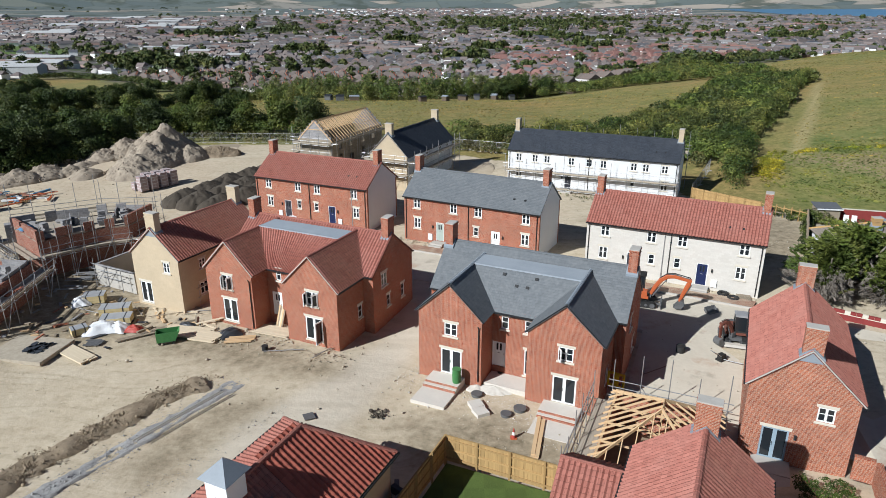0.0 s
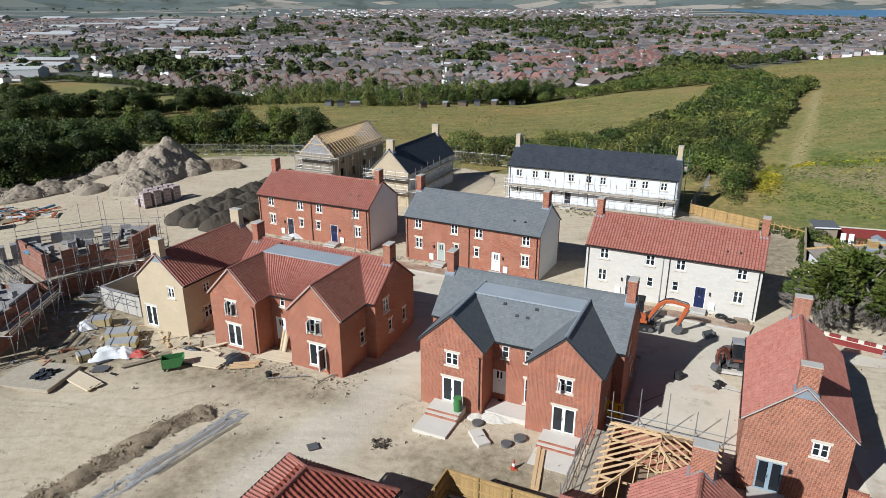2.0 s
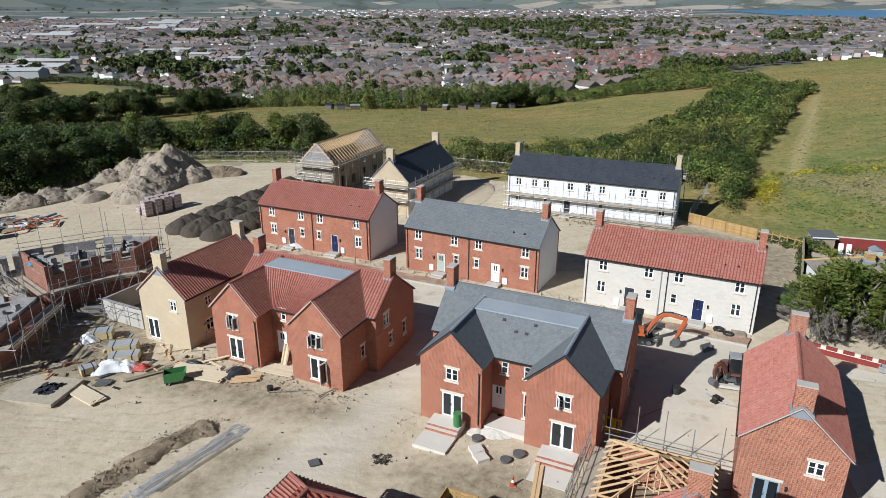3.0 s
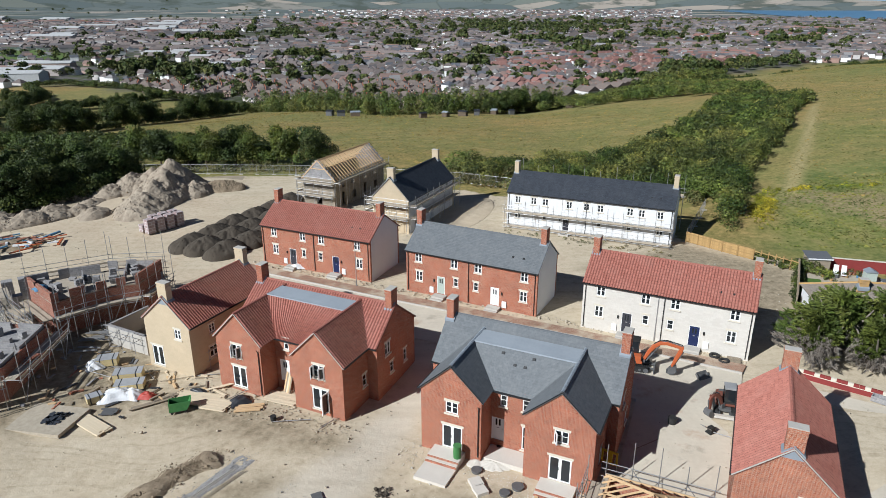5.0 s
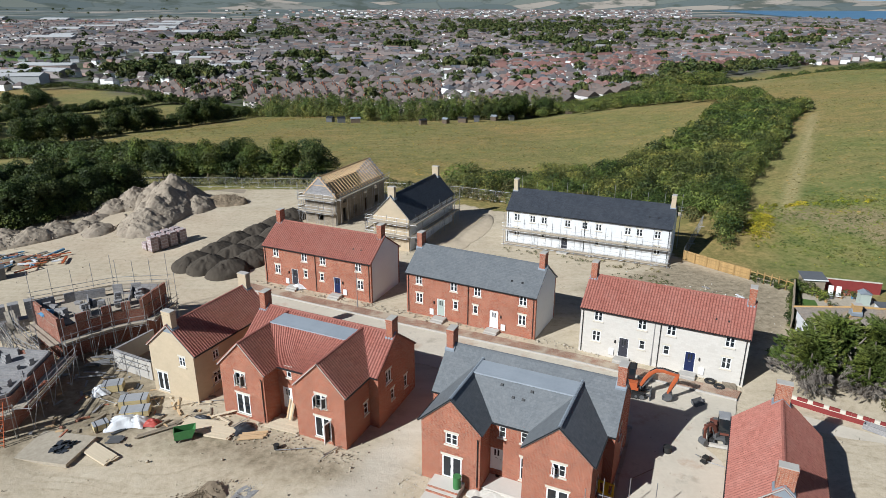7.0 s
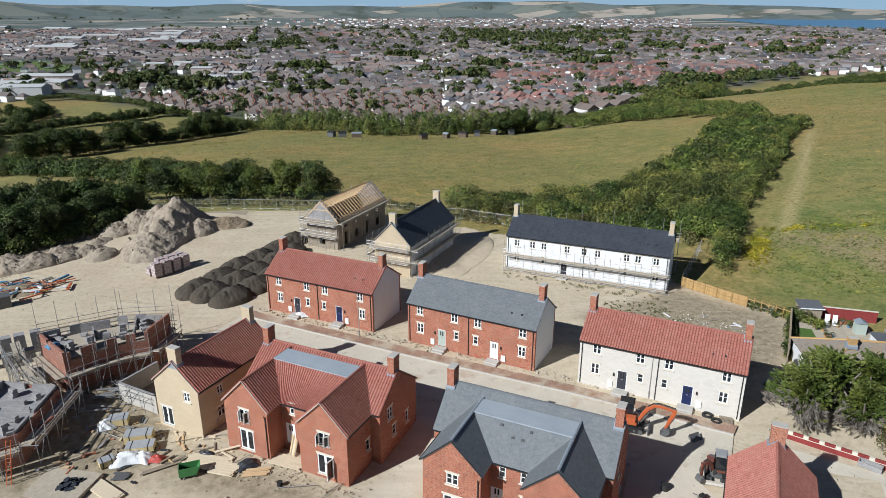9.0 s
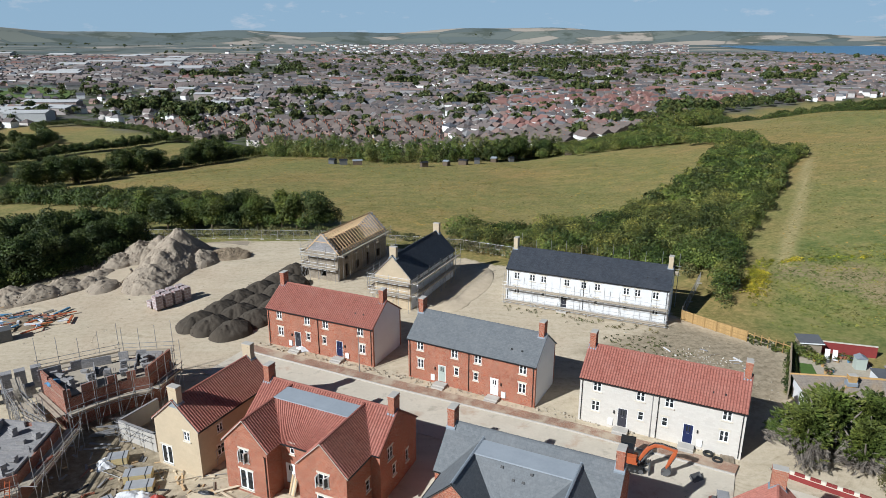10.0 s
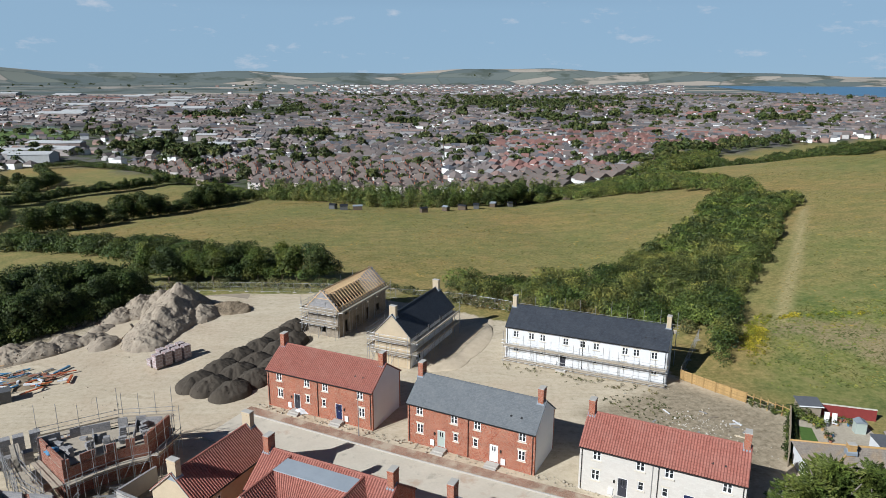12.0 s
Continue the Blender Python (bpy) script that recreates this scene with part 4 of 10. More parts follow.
def twin_house(x, y, turn, p, roof, kind, label, stack):
    """A house whose front has two gabled wings with a recess between them."""
    h = thing("house", at(x, y, -0.42, turn), label, "house", level=True)
    H, (a0, a1), (b0, b1), (m0, m1), (v0, v1), rec = p["H"], p["wing_a"], p["wing_b"], p["main_x"], p["main_y"], p["recess"]
    # main body
    main = at(m0, v0)
    L, D = m1 - m0, v1 - v0
    sides = {"front": at(0, 0), "right": at(L, 0, 0, 90), "back": at(L, D, 0, 180), "left": at(0, D, 0, -90)}
    for side, m in sides.items():
        ln = L if side in ("front", "back") else D - 0.6
        hs = p.get("holes_" + side, [])
        sh = 0.3 if side in ("left", "right") else 0.0
        part("wall", wall_mesh("wall", ln, H, [(s - sh, z, w, q) for s, z, w, q, k in hs], M_BRICK), M_BRICK, h, "", main @ m @ at(sh, 0))
        if sh:
            bm = B()
            prism(bm, [(0, 0, H), (D, 0, H), (D / 2, 0, H + p["main_rise"])], (0, 0.3, 0))
            part("gable", bm, M_BRICK, h, "", main @ m)
        fill(h, main @ m, hs)
    top, k = roof_along_x(h, m0, m1, v0, v1, H, p["main_rise"], kind, roof, 0.2, 0.06)
    # wings
    for (w0, w1), holes, inner in (((a0, a1), p["holes_a"], 1), ((b0, b1), p["holes_b"], -1)):
        W = w1 - w0
        part("wall", wall_mesh("wall", W, H, [q[:4] for q in holes], M_BRICK), M_BRICK, h, "", at(w0, 0))
        bm = B()
        prism(bm, [(0, 0, H), (W, 0, H), (W / 2, 0, H + p["rise"])], (0, 0.3, 0))
        part("gable", bm, M_BRICK, h, "", at(w0, 0))
        fill(h, at(w0, 0), holes)
        for xx, hs in ((w0, ()), (w1 - 0.3, p.get("holes_wing", ()) if inner == -1 else ())):
            if hs:
                side = at(w1, 0.3, 0, 90)
                part("wall", wall_mesh("wall", v0 - 0.3, H, [q[:4] for q in hs], M_BRICK), M_BRICK, h, "", side)
                fill(h, side, hs)
                continue
            bm = B()
            box(bm, xx, xx + 0.3, 0.3, v0, -1.0, H)
            part("wall", bm, M_BRICK, h)
        xm, kk = (w0 + w1) / 2, p["rise"] / (W / 2)
        rt = H + p["rise"] + 0.13
        ov, far = 0.2, v0 + (rt - H + 0.3) / k
        ev = rt - kk * (W / 2 + ov)
        back = min(far, (v0 + v1) / 2)
        part("roof_slope", slope_mesh((w0 - ov, back, ev), (w0 - ov, -0.12, ev), (xm, -0.12, rt), (xm, back, rt), kind, roof), roof, h)
        part("roof_slope", slope_mesh((w1 + ov, -0.12, ev), (w1 + ov, back, ev), (xm, back, rt), (xm, -0.12, rt), kind, roof), roof, h)
        bm = B()
        ridge_run(bm, (xm, -0.12, rt), (xm, back, rt))
        part("ridge", bm, M_LEAD if kind == "slate" else roof, h)
        for sg in (-1, 1):
            bm = B()
            beam(bm, (xm, -0.11, rt - 0.05), (xm + sg * (W / 2 + ov), -0.11, ev - 0.05), 0.06, 0.07)
            part("barge_board", bm, M_DARKPIPE if kind == "slate" else M_CONC, h)
        bm = B()
        gx = w1 + ov + 0.04 if inner == -1 else w0 - ov - 0.04
        box(bm, gx - 0.05, gx + 0.05, -0.1, v0, ev - 0.1, ev)
        part("gutter", bm, M_DARKPIPE, h)
    # the recess: a wall set back between the wings, a slope above it and a flat lead top
    part("wall", wall_mesh("wall", b0 - a1, H + 0.1, [q[:4] for q in p["holes_rec"]], M_BRICK), M_BRICK, h, "", at(a1, rec))
    fill(h, at(a1, rec), p["holes_rec"])
    zf = H + p["rise"] + p["kerb"]
    f0 = p["flat"][0]
    xa, xb = (a0 + a1) / 2, (b0 + b1) / 2
    kf = (zf - H) / (f0 - rec)
    part("roof_slope", slope_mesh((a1 - 0.3, rec - 0.2, H - 0.2 * kf + 0.1), (b0 + 0.3, rec - 0.2, H - 0.2 * kf + 0.1), (xb, f0, zf), (xa, f0, zf), kind, roof), roof, h)
    bm = B()
    box(bm, xa, xb, f0, p["flat"][1], zf - 0.1, zf + 0.03)
    box(bm, xa, xb, f0 - 0.12, f0, zf - 0.06, zf + 0.05)
    part("flat_roof", bm, M_FLATROOF, h, "pale grey flat roof membrane")
    bm = B()
    box(bm, a1, b0, rec - 0.32, rec - 0.2, H - 0.14, H - 0.04)
    part("gutter", bm, M_DARKPIPE, h)
    for cx, cy in p["chimneys"]:
        chimney(h, cx, cy, top - 1.1, top + 1.4, stack, 0.62, 1.0)
    for vx, vy in p.get("vents", ()):
        soil_vent(h, vx, vy, H + kf * (vy - rec) + 0.02, math.degrees(math.atan(kf)))
    downpipe(h, a1 - 0.2, 0, H - 0.3)
    return h


HOUSE_A = twin_house(-1.387, 42.186, -25.0, dict(H=4.83, rise=2.26, main_rise=2.78, kerb=0.12, wing_a=(-0.38, 4.45), wing_b=(7.72, 12.65), main_x=(-1.3, 13.4), main_y=(4.0, 10.1), recess=2.05, flat=(4.25, 6.2),
    holes_a=[(2.0, 3.2, 1.0, 0.98, "win"), (1.73, 0.15, 1.62, 1.98, "french")], holes_b=[(2.12, 3.15, 1.0, 1.0, "win"), (1.83, -0.03, 1.62, 1.98, "french")],
    holes_rec=[(0.68, 3.5, 0.55, 0.97, "narrow"), (2.4, 3.5, 0.55, 0.97, "narrow"), (0.05, 0.42, 1.0, 1.98, "white"), (2.45, 0.2, 0.45, 2.0, "narrow")],
    holes_right=[(1.6, 3.4, 0.9, 1.0, "win"), (3.4, 0.9, 0.9, 1.0, "win")], holes_wing=[(1.6, 0.6, 1.1, 1.5, "bare")], chimneys=((-1.0, 7.05), (13.05, 7.05)), vents=((4.6, 3.9), (5.7, 3.4), (6.5, 3.4), (7.0, 3.9))),
    M_SLATE, "slate", "red brick house with twin front gables and grey slate roof", M_BRICK)
HOUSE_G = twin_house(-18.72, 50.116, -25.0, dict(H=4.85, rise=2.4, main_rise=2.52, kerb=0.16, wing_a=(-1.0, 3.75), wing_b=(7.05, 11.85), main_x=(-1.7, 12.78), main_y=(3.75, 10.4), recess=1.9, flat=(4.3, 6.3),
    holes_a=[(1.68, 3.2, 1.05, 1.2, "win"), (1.5, 0.3, 1.5, 2.0, "french")], holes_b=[(1.98, 3.3, 1.1, 1.15, "win"), (1.75, 0.35, 1.6, 1.95, "french")],
    holes_rec=[(0.95, 3.85, 0.5, 0.97, "narrow"), (0.4, 0.7, 0.98, 2.1, "white")],
    holes_right=[(1.3, 3.45, 0.9, 1.15, "win"), (2.1, 1.4, 0.6, 1.05, "narrow"), (4.55, 1.3, 0.55, 1.2, "narrow")], holes_wing=[(2.55, 1.4, 0.62, 1.1, "narrow")], chimneys=((-1.35, 7.07), (12.35, 7.07))),
    M_TILE, "pan", "red brick house with twin front gables and red pantile roof", M_BRICK)


def gable_front(x, y, turn, W, D, H, rise, wall, roof, kind, holes, label, chimneys, stack, name="house", side=None, base=0.0):
    """A house whose gable faces the front: the ridge runs back."""
    h = thing(name, at(x, y, base, turn), label, "house", level=True)
    walls(h, W, D, H, rise, {"front": wall, "right": side or wall}, holes, ("front", "back"))
    k, ov = rise / (W / 2), 0.2
    rt = H + rise + 0.13
    ev = rt - k * (W / 2 + ov)
    a, b = -0.1, D + 0.1
    part("roof_slope", slope_mesh((-ov, b, ev), (-ov, a, ev), (W / 2, a, rt), (W / 2, b, rt), kind, roof), roof, h)
    part("roof_slope", slope_mesh((W + ov, a, ev), (W + ov, b, ev), (W / 2, b, rt), (W / 2, a, rt), kind, roof), roof, h)
    bm = B()
    ridge_run(bm, (W / 2, a, rt), (W / 2, b, rt))
    part("ridge", bm, roof, h)
    for sg, gx in ((-1, -ov - 0.05), (1, W + ov + 0.05)):
        bm = B()
        box(bm, gx - 0.055, gx + 0.055, a, b, ev - 0.1, ev - 0.01)
        part("gutter", bm, M_DARKPIPE, h)
        bm = B()
        beam(bm, (W / 2, a, rt - 0.05), (W / 2 + sg * (W / 2 + ov), a, ev - 0.05), 0.07, 0.06)
        part("verge", bm, M_CONC, h)
    for cy in chimneys:
        chimney(h, W / 2, cy, rt - 1.1, rt + 1.3, stack, 0.62, 1.05, 90)
    return h


HOUSE_R = gable_front(17.69, 33.06, -25.0, 5.65, 10.9, 4.52, 2.6, M_BRICK_DARK, M_TILE, "pan",
    {"front": [(3.65, 2.95, 0.88, 0.92, "win"), (1.05, -0.2, 1.45, 2.1, "french_blue")]}, "red brick house with red pantile roof and two chimneys", (0.34, 10.5), M_BRICK_DARK, base=-0.42)
bm = B()
box(bm, -0.06, 0.06, -0.12, 0.0, 0.0, 0.24), box(bm, -0.08, 0.08, -0.15, 0.0, 0.24, 0.27)
part("wall_lamp", bm, M_BLACK, HOUSE_R, "small black wall lantern", at(2.82, 0, 1.45))
HOUSE_H = gable_front(-27.218, 53.898, -25.0, 5.4, 10.6, 4.91, 2.35, M_YELLOW, M_TILE, "pan",
    {"front": [(3.6, 3.5, 0.75, 0.95, "win"), (0.5, 0.3, 1.35, 1.95, "french")], "right": [(2.3, 3.35, 0.75, 0.85, "win"), (2.1, 0.95, 0.95, 1.1, "win")]}, "buff stone house with dark red tiled roof", (0.4, 10.25), M_YELLOW, base=-0.42)
HOUSE_E = gable_front(-10.4, 93.0, -25.0, 5.9, 15.6, 5.0, 3.0, M_YELLOW, M_SLATE_DARK, "slate",
    {"right": [(2.5, 3.6, 0.9, 1.0, "win"), (6, 3.6, 0.9, 1.0, "win"), (10.5, 3.6, 0.9, 1.0, "win"), (13, 3.6, 0.9, 1.0, "win"), (2, 0.4, 1.6, 2.0, "french")]}, "buff stone house with dark slate roof inside scaffolding", (0.5, 15.2), M_YELLOW, "house", M_RENDER_WHITE)
HOUSE_N = gable_front(4.56, 16.3, -25.0, 5.8, 11.6, 4.3, 2.3, M_BRICK_DARK, M_TILE, "pan", {}, "red brick house with red pantile roof and one chimney", (11.1,), M_BRICK_DARK)


def open_leaf(parent, m, w, h, glass_in=0.1):
    """A glazed leaf standing open on its hinge."""
    def make():
        bm = B()
        b = glass_in
        box(bm, 0, w, -0.03, 0.03, 0, b), box(bm, 0, w, -0.03, 0.03, h - b, h), box(bm, 0, b, -0.03, 0.03, b, h - b), box(bm, w - b, w, -0.03, 0.03, b, h - b)
        return mesh_of("open_casement", bm, M_UPVC)

    def pane():
        bm = B()
        box(bm, glass_in, w - glass_in, -0.006, 0.006, glass_in, h - glass_in)
        return mesh_of("pane", bm, M_GLASS)
    ob = part("open_casement", cached(("leaf", w, h), make), M_UPVC, parent, "white glazed leaf standing open", m)
    part("pane", cached(("leafpane", w, h), pane), M_GLASS, ob)


open_leaf(HOUSE_G, at(1.71, -0.03, 3.25, 248), 0.5, 1.1)
open_leaf(HOUSE_G, at(0.7, -0.03, 3.25, -62), 0.5, 1.1)
open_leaf(HOUSE_G, at(10.12, -0.03, 3.35, 238), 0.52, 1.05)
open_leaf(HOUSE_G, at(9.05, -0.03, 3.35, -80), 0.52, 1.05)
open_leaf(HOUSE_G, at(10.38, -0.03, 0.4, 262), 0.78, 1.85)
open_leaf(HOUSE_A, at(7.72 + 2.14, -0.03, 3.2, -55), 0.48, 0.9)

# ---- trees, scrub and hedges ----
def leaf_cloud(rng, centres, radii, per, size, flat=0.8, up_bias=0.25, least=6):
    """Leaf sprays scattered over the skins of lumps: quads facing roughly outward. Returns vertices and faces."""
    V = []
    for c, r in zip(centres, radii):
        n = max(least, int(per * r * r))
        d = rng.normal(size=(n, 3))
        d /= np.linalg.norm(d, axis=1)[:, None]
        d[:, 2] = np.where(d[:, 2] < -0.45, -d[:, 2], d[:, 2])
        rad = r * rng.uniform(0.72, 1.06, n)[:, None]
        p = np.array(c) + d * rad * np.array([1, 1, flat])
        nor = d + rng.normal(size=(n, 3)) * 0.55 + np.array([0, 0, up_bias])
        nor /= np.linalg.norm(nor, axis=1)[:, None]
        a = np.cross(nor, rng.normal(size=(n, 3)))
        a /= np.linalg.norm(a, axis=1)[:, None]
        b = np.cross(nor, a)
        s = (size * rng.uniform(0.6, 1.3, n))[:, None]
        bend = nor * s * 0.25
        V.append(np.stack([p - a * s, p - b * s * 0.55 - bend, p + a * s, p + b * s * 0.55 - bend], 1))
    V = np.concatenate(V).reshape(-1, 3)
    F = np.arange(len(V)).reshape(-1, 4)
    return V, F


def mesh_np(name, V, F, material):
    me = bpy.data.meshes.new(name)
    nv, nf = len(V), len(F)
    k = F.shape[1]
    me.vertices.add(nv)
    me.vertices.foreach_set("co", np.asarray(V, np.float32).ravel())
    me.loops.add(nf * k)
    me.loops.foreach_set("vertex_index", np.asarray(F, np.int32).ravel())
    me.polygons.add(nf)
    me.polygons.foreach_set("loop_start", np.arange(0, nf * k, k, dtype=np.int32))
    me.update(calc_edges=True)
    me.validate()
    me.materials.append(material)
    return me


def trunk_mesh(rng, h, r, lumps):
    bm = B()
    fork = h * 0.38
    lean = Vector((rng.uniform(-0.2, 0.2), rng.uniform(-0.2, 0.2), fork))
    rod(bm, (0, 0, -0.4), lean, r, 7, r * 0.7)
    for c in lumps:
        mid = lean.lerp(Vector(c), 0.55) + Vector((0, 0, 0.3))
        rod(bm, lean, mid, r * 0.5, 5, r * 0.28)
        rod(bm, mid, c, r * 0.28, 4, r * 0.08)
    return mesh_of("trunk", bm, M_BARK)


def tree_kind(seed, h, r, material, per=90, size=0.2):
    rng = np.random.RandomState(seed)
    lumps, rad = [], []
    n = rng.randint(12, 16)
    for i in range(n):
        a, q = rng.uniform(0, 6.28), math.sqrt(rng.uniform(0, 1)) * r * 0.72
        z = h * rng.uniform(0.2, 0.78)
        lumps.append((q * math.cos(a), q * math.sin(a), z))
        rad.append(r * rng.uniform(0.4, 0.58))
    lumps.append((0, 0, h * 0.84)), rad.append(r * 0.42)
    V, F = leaf_cloud(rng, lumps, rad, per, size)
    V2, F2 = leaf_cloud(rng, [(c[0] * 0.6, c[1] * 0.6, c[2] * 0.92) for c in lumps], [q * 0.8 for q in rad], per * 0.4, size * 1.6)
    return trunk_mesh(rng, h, 0.045 * h * 0.55, lumps[:6]), mesh_np("crown", np.concatenate([V, V2]), np.concatenate([F, F2 + len(V)]), material)


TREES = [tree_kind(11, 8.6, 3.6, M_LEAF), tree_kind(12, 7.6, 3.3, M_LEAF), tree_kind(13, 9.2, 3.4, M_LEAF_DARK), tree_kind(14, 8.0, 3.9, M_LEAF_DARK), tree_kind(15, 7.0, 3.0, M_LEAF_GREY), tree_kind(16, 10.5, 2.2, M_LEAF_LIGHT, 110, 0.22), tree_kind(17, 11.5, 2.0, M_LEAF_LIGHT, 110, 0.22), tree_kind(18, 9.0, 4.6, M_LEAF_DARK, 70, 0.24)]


def tree(x, y, kind, s, turn, label, group, z=None):
    trunk, crown = TREES[kind]
    ob = thing("tree", at(x, y, gz(x, y) if z is None else z, turn) @ Matrix.Diagonal((s, s, s, 1)), label, "tree", group)
    part("trunk", trunk, M_BARK, ob)
    part("crown", crown, M_LEAF, ob)
    return ob


def along(points, step):
    out = []
    for (x0, y0), (x1, y1) in zip(points, points[1:]):
        n = max(1, int(math.hypot(x1 - x0, y1 - y0) / step))
        out += [(x0 + (x1 - x0) * i / n, y0 + (y1 - y0) * i / n) for i in range(n)]
    return out


rng = np.random.RandomState(21)
for i, x in enumerate((-64, -59, -54, -49.5, -45, -40.5, -36, -31.5, -27)):
    tree(x + rng.uniform(-0.8, 0.8), 138 - 0.06 * i + rng.uniform(-1.5, 1.5), (0, 3, 1, 0, 3, 1, 0, 0, 3)[i], rng.uniform(0.95, 1.15), rng.uniform(0, 360), "broad-crowned deciduous tree by the site fence", "trees along the site fence")
for i in range(44):
    a, b = rng.uniform(0, 1), rng.uniform(0, 1)
    b *= 0.45
    x, y = -71 - 48 * a + 6 * b, 108 + 26 * b + 30 * a * b + 22 * a * (1 - b) * 0.3
    tree(x - 4, y, 2 + i % 2, rng.uniform(0.75, 1.05), rng.uniform(0, 360), "dark dense tree in the copse beside the site", "trees of the copse")


for x, y in along([(-92, 90), (-85, 94), (-77, 100), (-71, 106), (-66, 111), (-62, 118), (-58, 126)], 2.8):
    tree(x + rng.uniform(-1, 1), y + rng.uniform(-1, 1), 2 + rng.randint(2), rng.uniform(0.75, 1.05), rng.uniform(0, 360), "dark dense tree in the copse beside the site", "trees of the copse")
scrub_later = [(-72 - 50 * rng.uniform() ** 1.2, 108 + 40 * rng.uniform()) for _ in range(150)]


for x, y, q in ((-153, 239, 1.15), (-147, 245, 1.3), (-141, 250, 1.25), (-137, 256, 1.05), (-135, 272, 1.25), (-130, 279, 1.3), (-126, 287, 1.1), (-121, 297, 0.7), (-119, 307, 1.05), (-115, 315, 1.35), (-112, 323, 1.3), (-109, 334, 0.8), (-108, 345, 0.75), (-106, 356, 0.7)):
    tree(x, y, 7, q, rng.uniform(0, 360), "broad dark hedgerow tree between the fields", "hedgerow trees")
for x, y, q in ((-228, 352, 1.0), (-236, 368, 1.2), (-244, 384, 1.1), (-252, 398, 1.25), (-258, 414, 1.1), (-262, 432, 1.2), (-270, 450, 1.1), (-240, 344, 1.0), (-252, 352, 1.2), (-264, 366, 1.2), (-276, 392, 1.2), (-284, 420, 1.2), (-292, 450, 1.1)):
    tree(x, y, 7, q, rng.uniform(0, 360), "broad dark tree beside the sloping fields", "hedgerow trees")
for x, y in along([(-228, 352), (-226, 384), (-214, 420), (-198, 452), (-186, 470)], 5.5):
    tree(x + rng.uniform(-2, 2), y, 2 + rng.randint(2), rng.uniform(0.75, 1.0), rng.uniform(0, 360), "dark hedgerow tree between the fields", "hedgerow trees")
hedge_two = [(x + rng.uniform(-2, 2), y + rng.uniform(-2.5, 2.5)) for x, y in along([(-160, 236), (-146, 250), (-136, 266), (-127, 288), (-118, 308), (-111, 330), (-108, 352)], 1.8)]
for x, y in along([(-92, 103), (-80, 113), (-72, 121), (-66, 128)], 3.0) + along([(-96, 108), (-84, 118), (-74, 127)], 3.5):
    tree(x + rng.uniform(-1, 1), y + rng.uniform(-1, 1), 2 + rng.randint(2), rng.uniform(0.8, 1.1), rng.uniform(0, 360), "dark dense tree in the copse beside the site", "trees of the copse")
for x, y, q in ((28, 296, 1.1), (33, 299, 1.25), (46, 306, 1.0), (-3, 286, 0.9), (20, 290, 0.8)):
    tree(x, y, 7, q, rng.uniform(0, 360), "broad dark tree in the belt below the town", "trees of the shelter belt")


def in_poly(poly, n, rng, edge=0.0):
    xs, ys = [p[0] for p in poly], [p[1] for p in poly]
    out = []
    while len(out) < n:
        x, y = rng.uniform(min(xs), max(xs), 400), rng.uniform(min(ys), max(ys), 400)
        ok = inside(poly, x, y) > edge
        out += list(zip(x[ok], y[ok]))
    return out[:n]


def scrub(name, spots, sizes, material, label, per=44, leaf_size=0.25, seed=3, category="shrubs", tall=1.0):
    """One mass of bushes, each a few leafy lumps on the ground."""
    rng = np.random.RandomState(seed)
    centres, radii = [], []
    for (x, y), r in zip(spots, sizes):
        z = gz(x, y)
        centres.append((x, y, z + r * 0.55 * tall)), radii.append(r)
        for _ in range(2):
            a = rng.uniform(0, 6.28)
            q = r * rng.uniform(0.5, 0.75)
            centres.append((x + r * 0.8 * math.cos(a), y + r * 0.8 * math.sin(a), z + q * 0.6 * tall + rng.uniform(0, 0.4 * r))), radii.append(q)
    V, F = leaf_cloud(rng, centres, radii, per, leaf_size, 0.85)
    ob = new(name, mesh_np(name, V, F, material))
    return tagged(ob, label, category, kind="stuff")


def grove(name, spots, heights, spread, material, label, seed, per=30, size=0.26):
    """One mass of closely standing small trees: each a stack of leafy lumps over a short stem."""
    g = np.random.RandomState(seed)
    centres, radii = [], []
    for (x, y), h in zip(spots, heights):
        z = gz(x, y)
        for _ in range(8):
            q = g.uniform(0.05, 0.95)
            r = spread * h * (1.05 - 0.55 * q) * g.uniform(0.7, 1.1)
            a = g.uniform(0, 6.28)
            centres.append((x + 0.6 * r * math.cos(a), y + 0.6 * r * math.sin(a), z + h * q * 0.92)), radii.append(r)
    V, F = leaf_cloud(g, centres, radii, per, size, 1.25)
    return tagged(new(name, mesh_np(name, V, F, material)), label, "trees", kind="stuff")


belt_spots = [(x + rng.uniform(-1.5, 1.5), y + rng.uniform(-2, 2)) for row in ([(-108, 366), (-80, 340), (-50, 306), (-22, 284), (6, 284), (32, 304), (52, 316)], [(-104, 374), (-78, 350), (-50, 316), (-22, 294), (6, 293), (36, 314), (60, 330)], [(-100, 384), (-60, 338), (-22, 306), (10, 304), (40, 326)]) for x, y in along(row, 2.1)]
grove("shelter_belt", belt_spots[0::2], rng.uniform(7.0, 13.0, len(belt_spots)), 0.21, M_LEAF_LIGHT, "slender pale green trees of the belt below the town", 57, 22, 0.34)
grove("shelter_belt_dark", belt_spots[1::2], rng.uniform(5.0, 10.5, len(belt_spots)), 0.25, M_SCRUB, "mid green trees of the belt below the town", 58, 22, 0.34)
BAND = [(120, 219), (104, 197), (84, 163), (69, 139), (57.5, 121), (49.5, 108), (43, 93.5), (39.5, 99), (38, 106), (24, 112), (6, 121), (0, 128), (2, 134), (14, 133), (26, 135), (40, 143), (58, 168), (78, 200), (94, 232), (108, 240)]
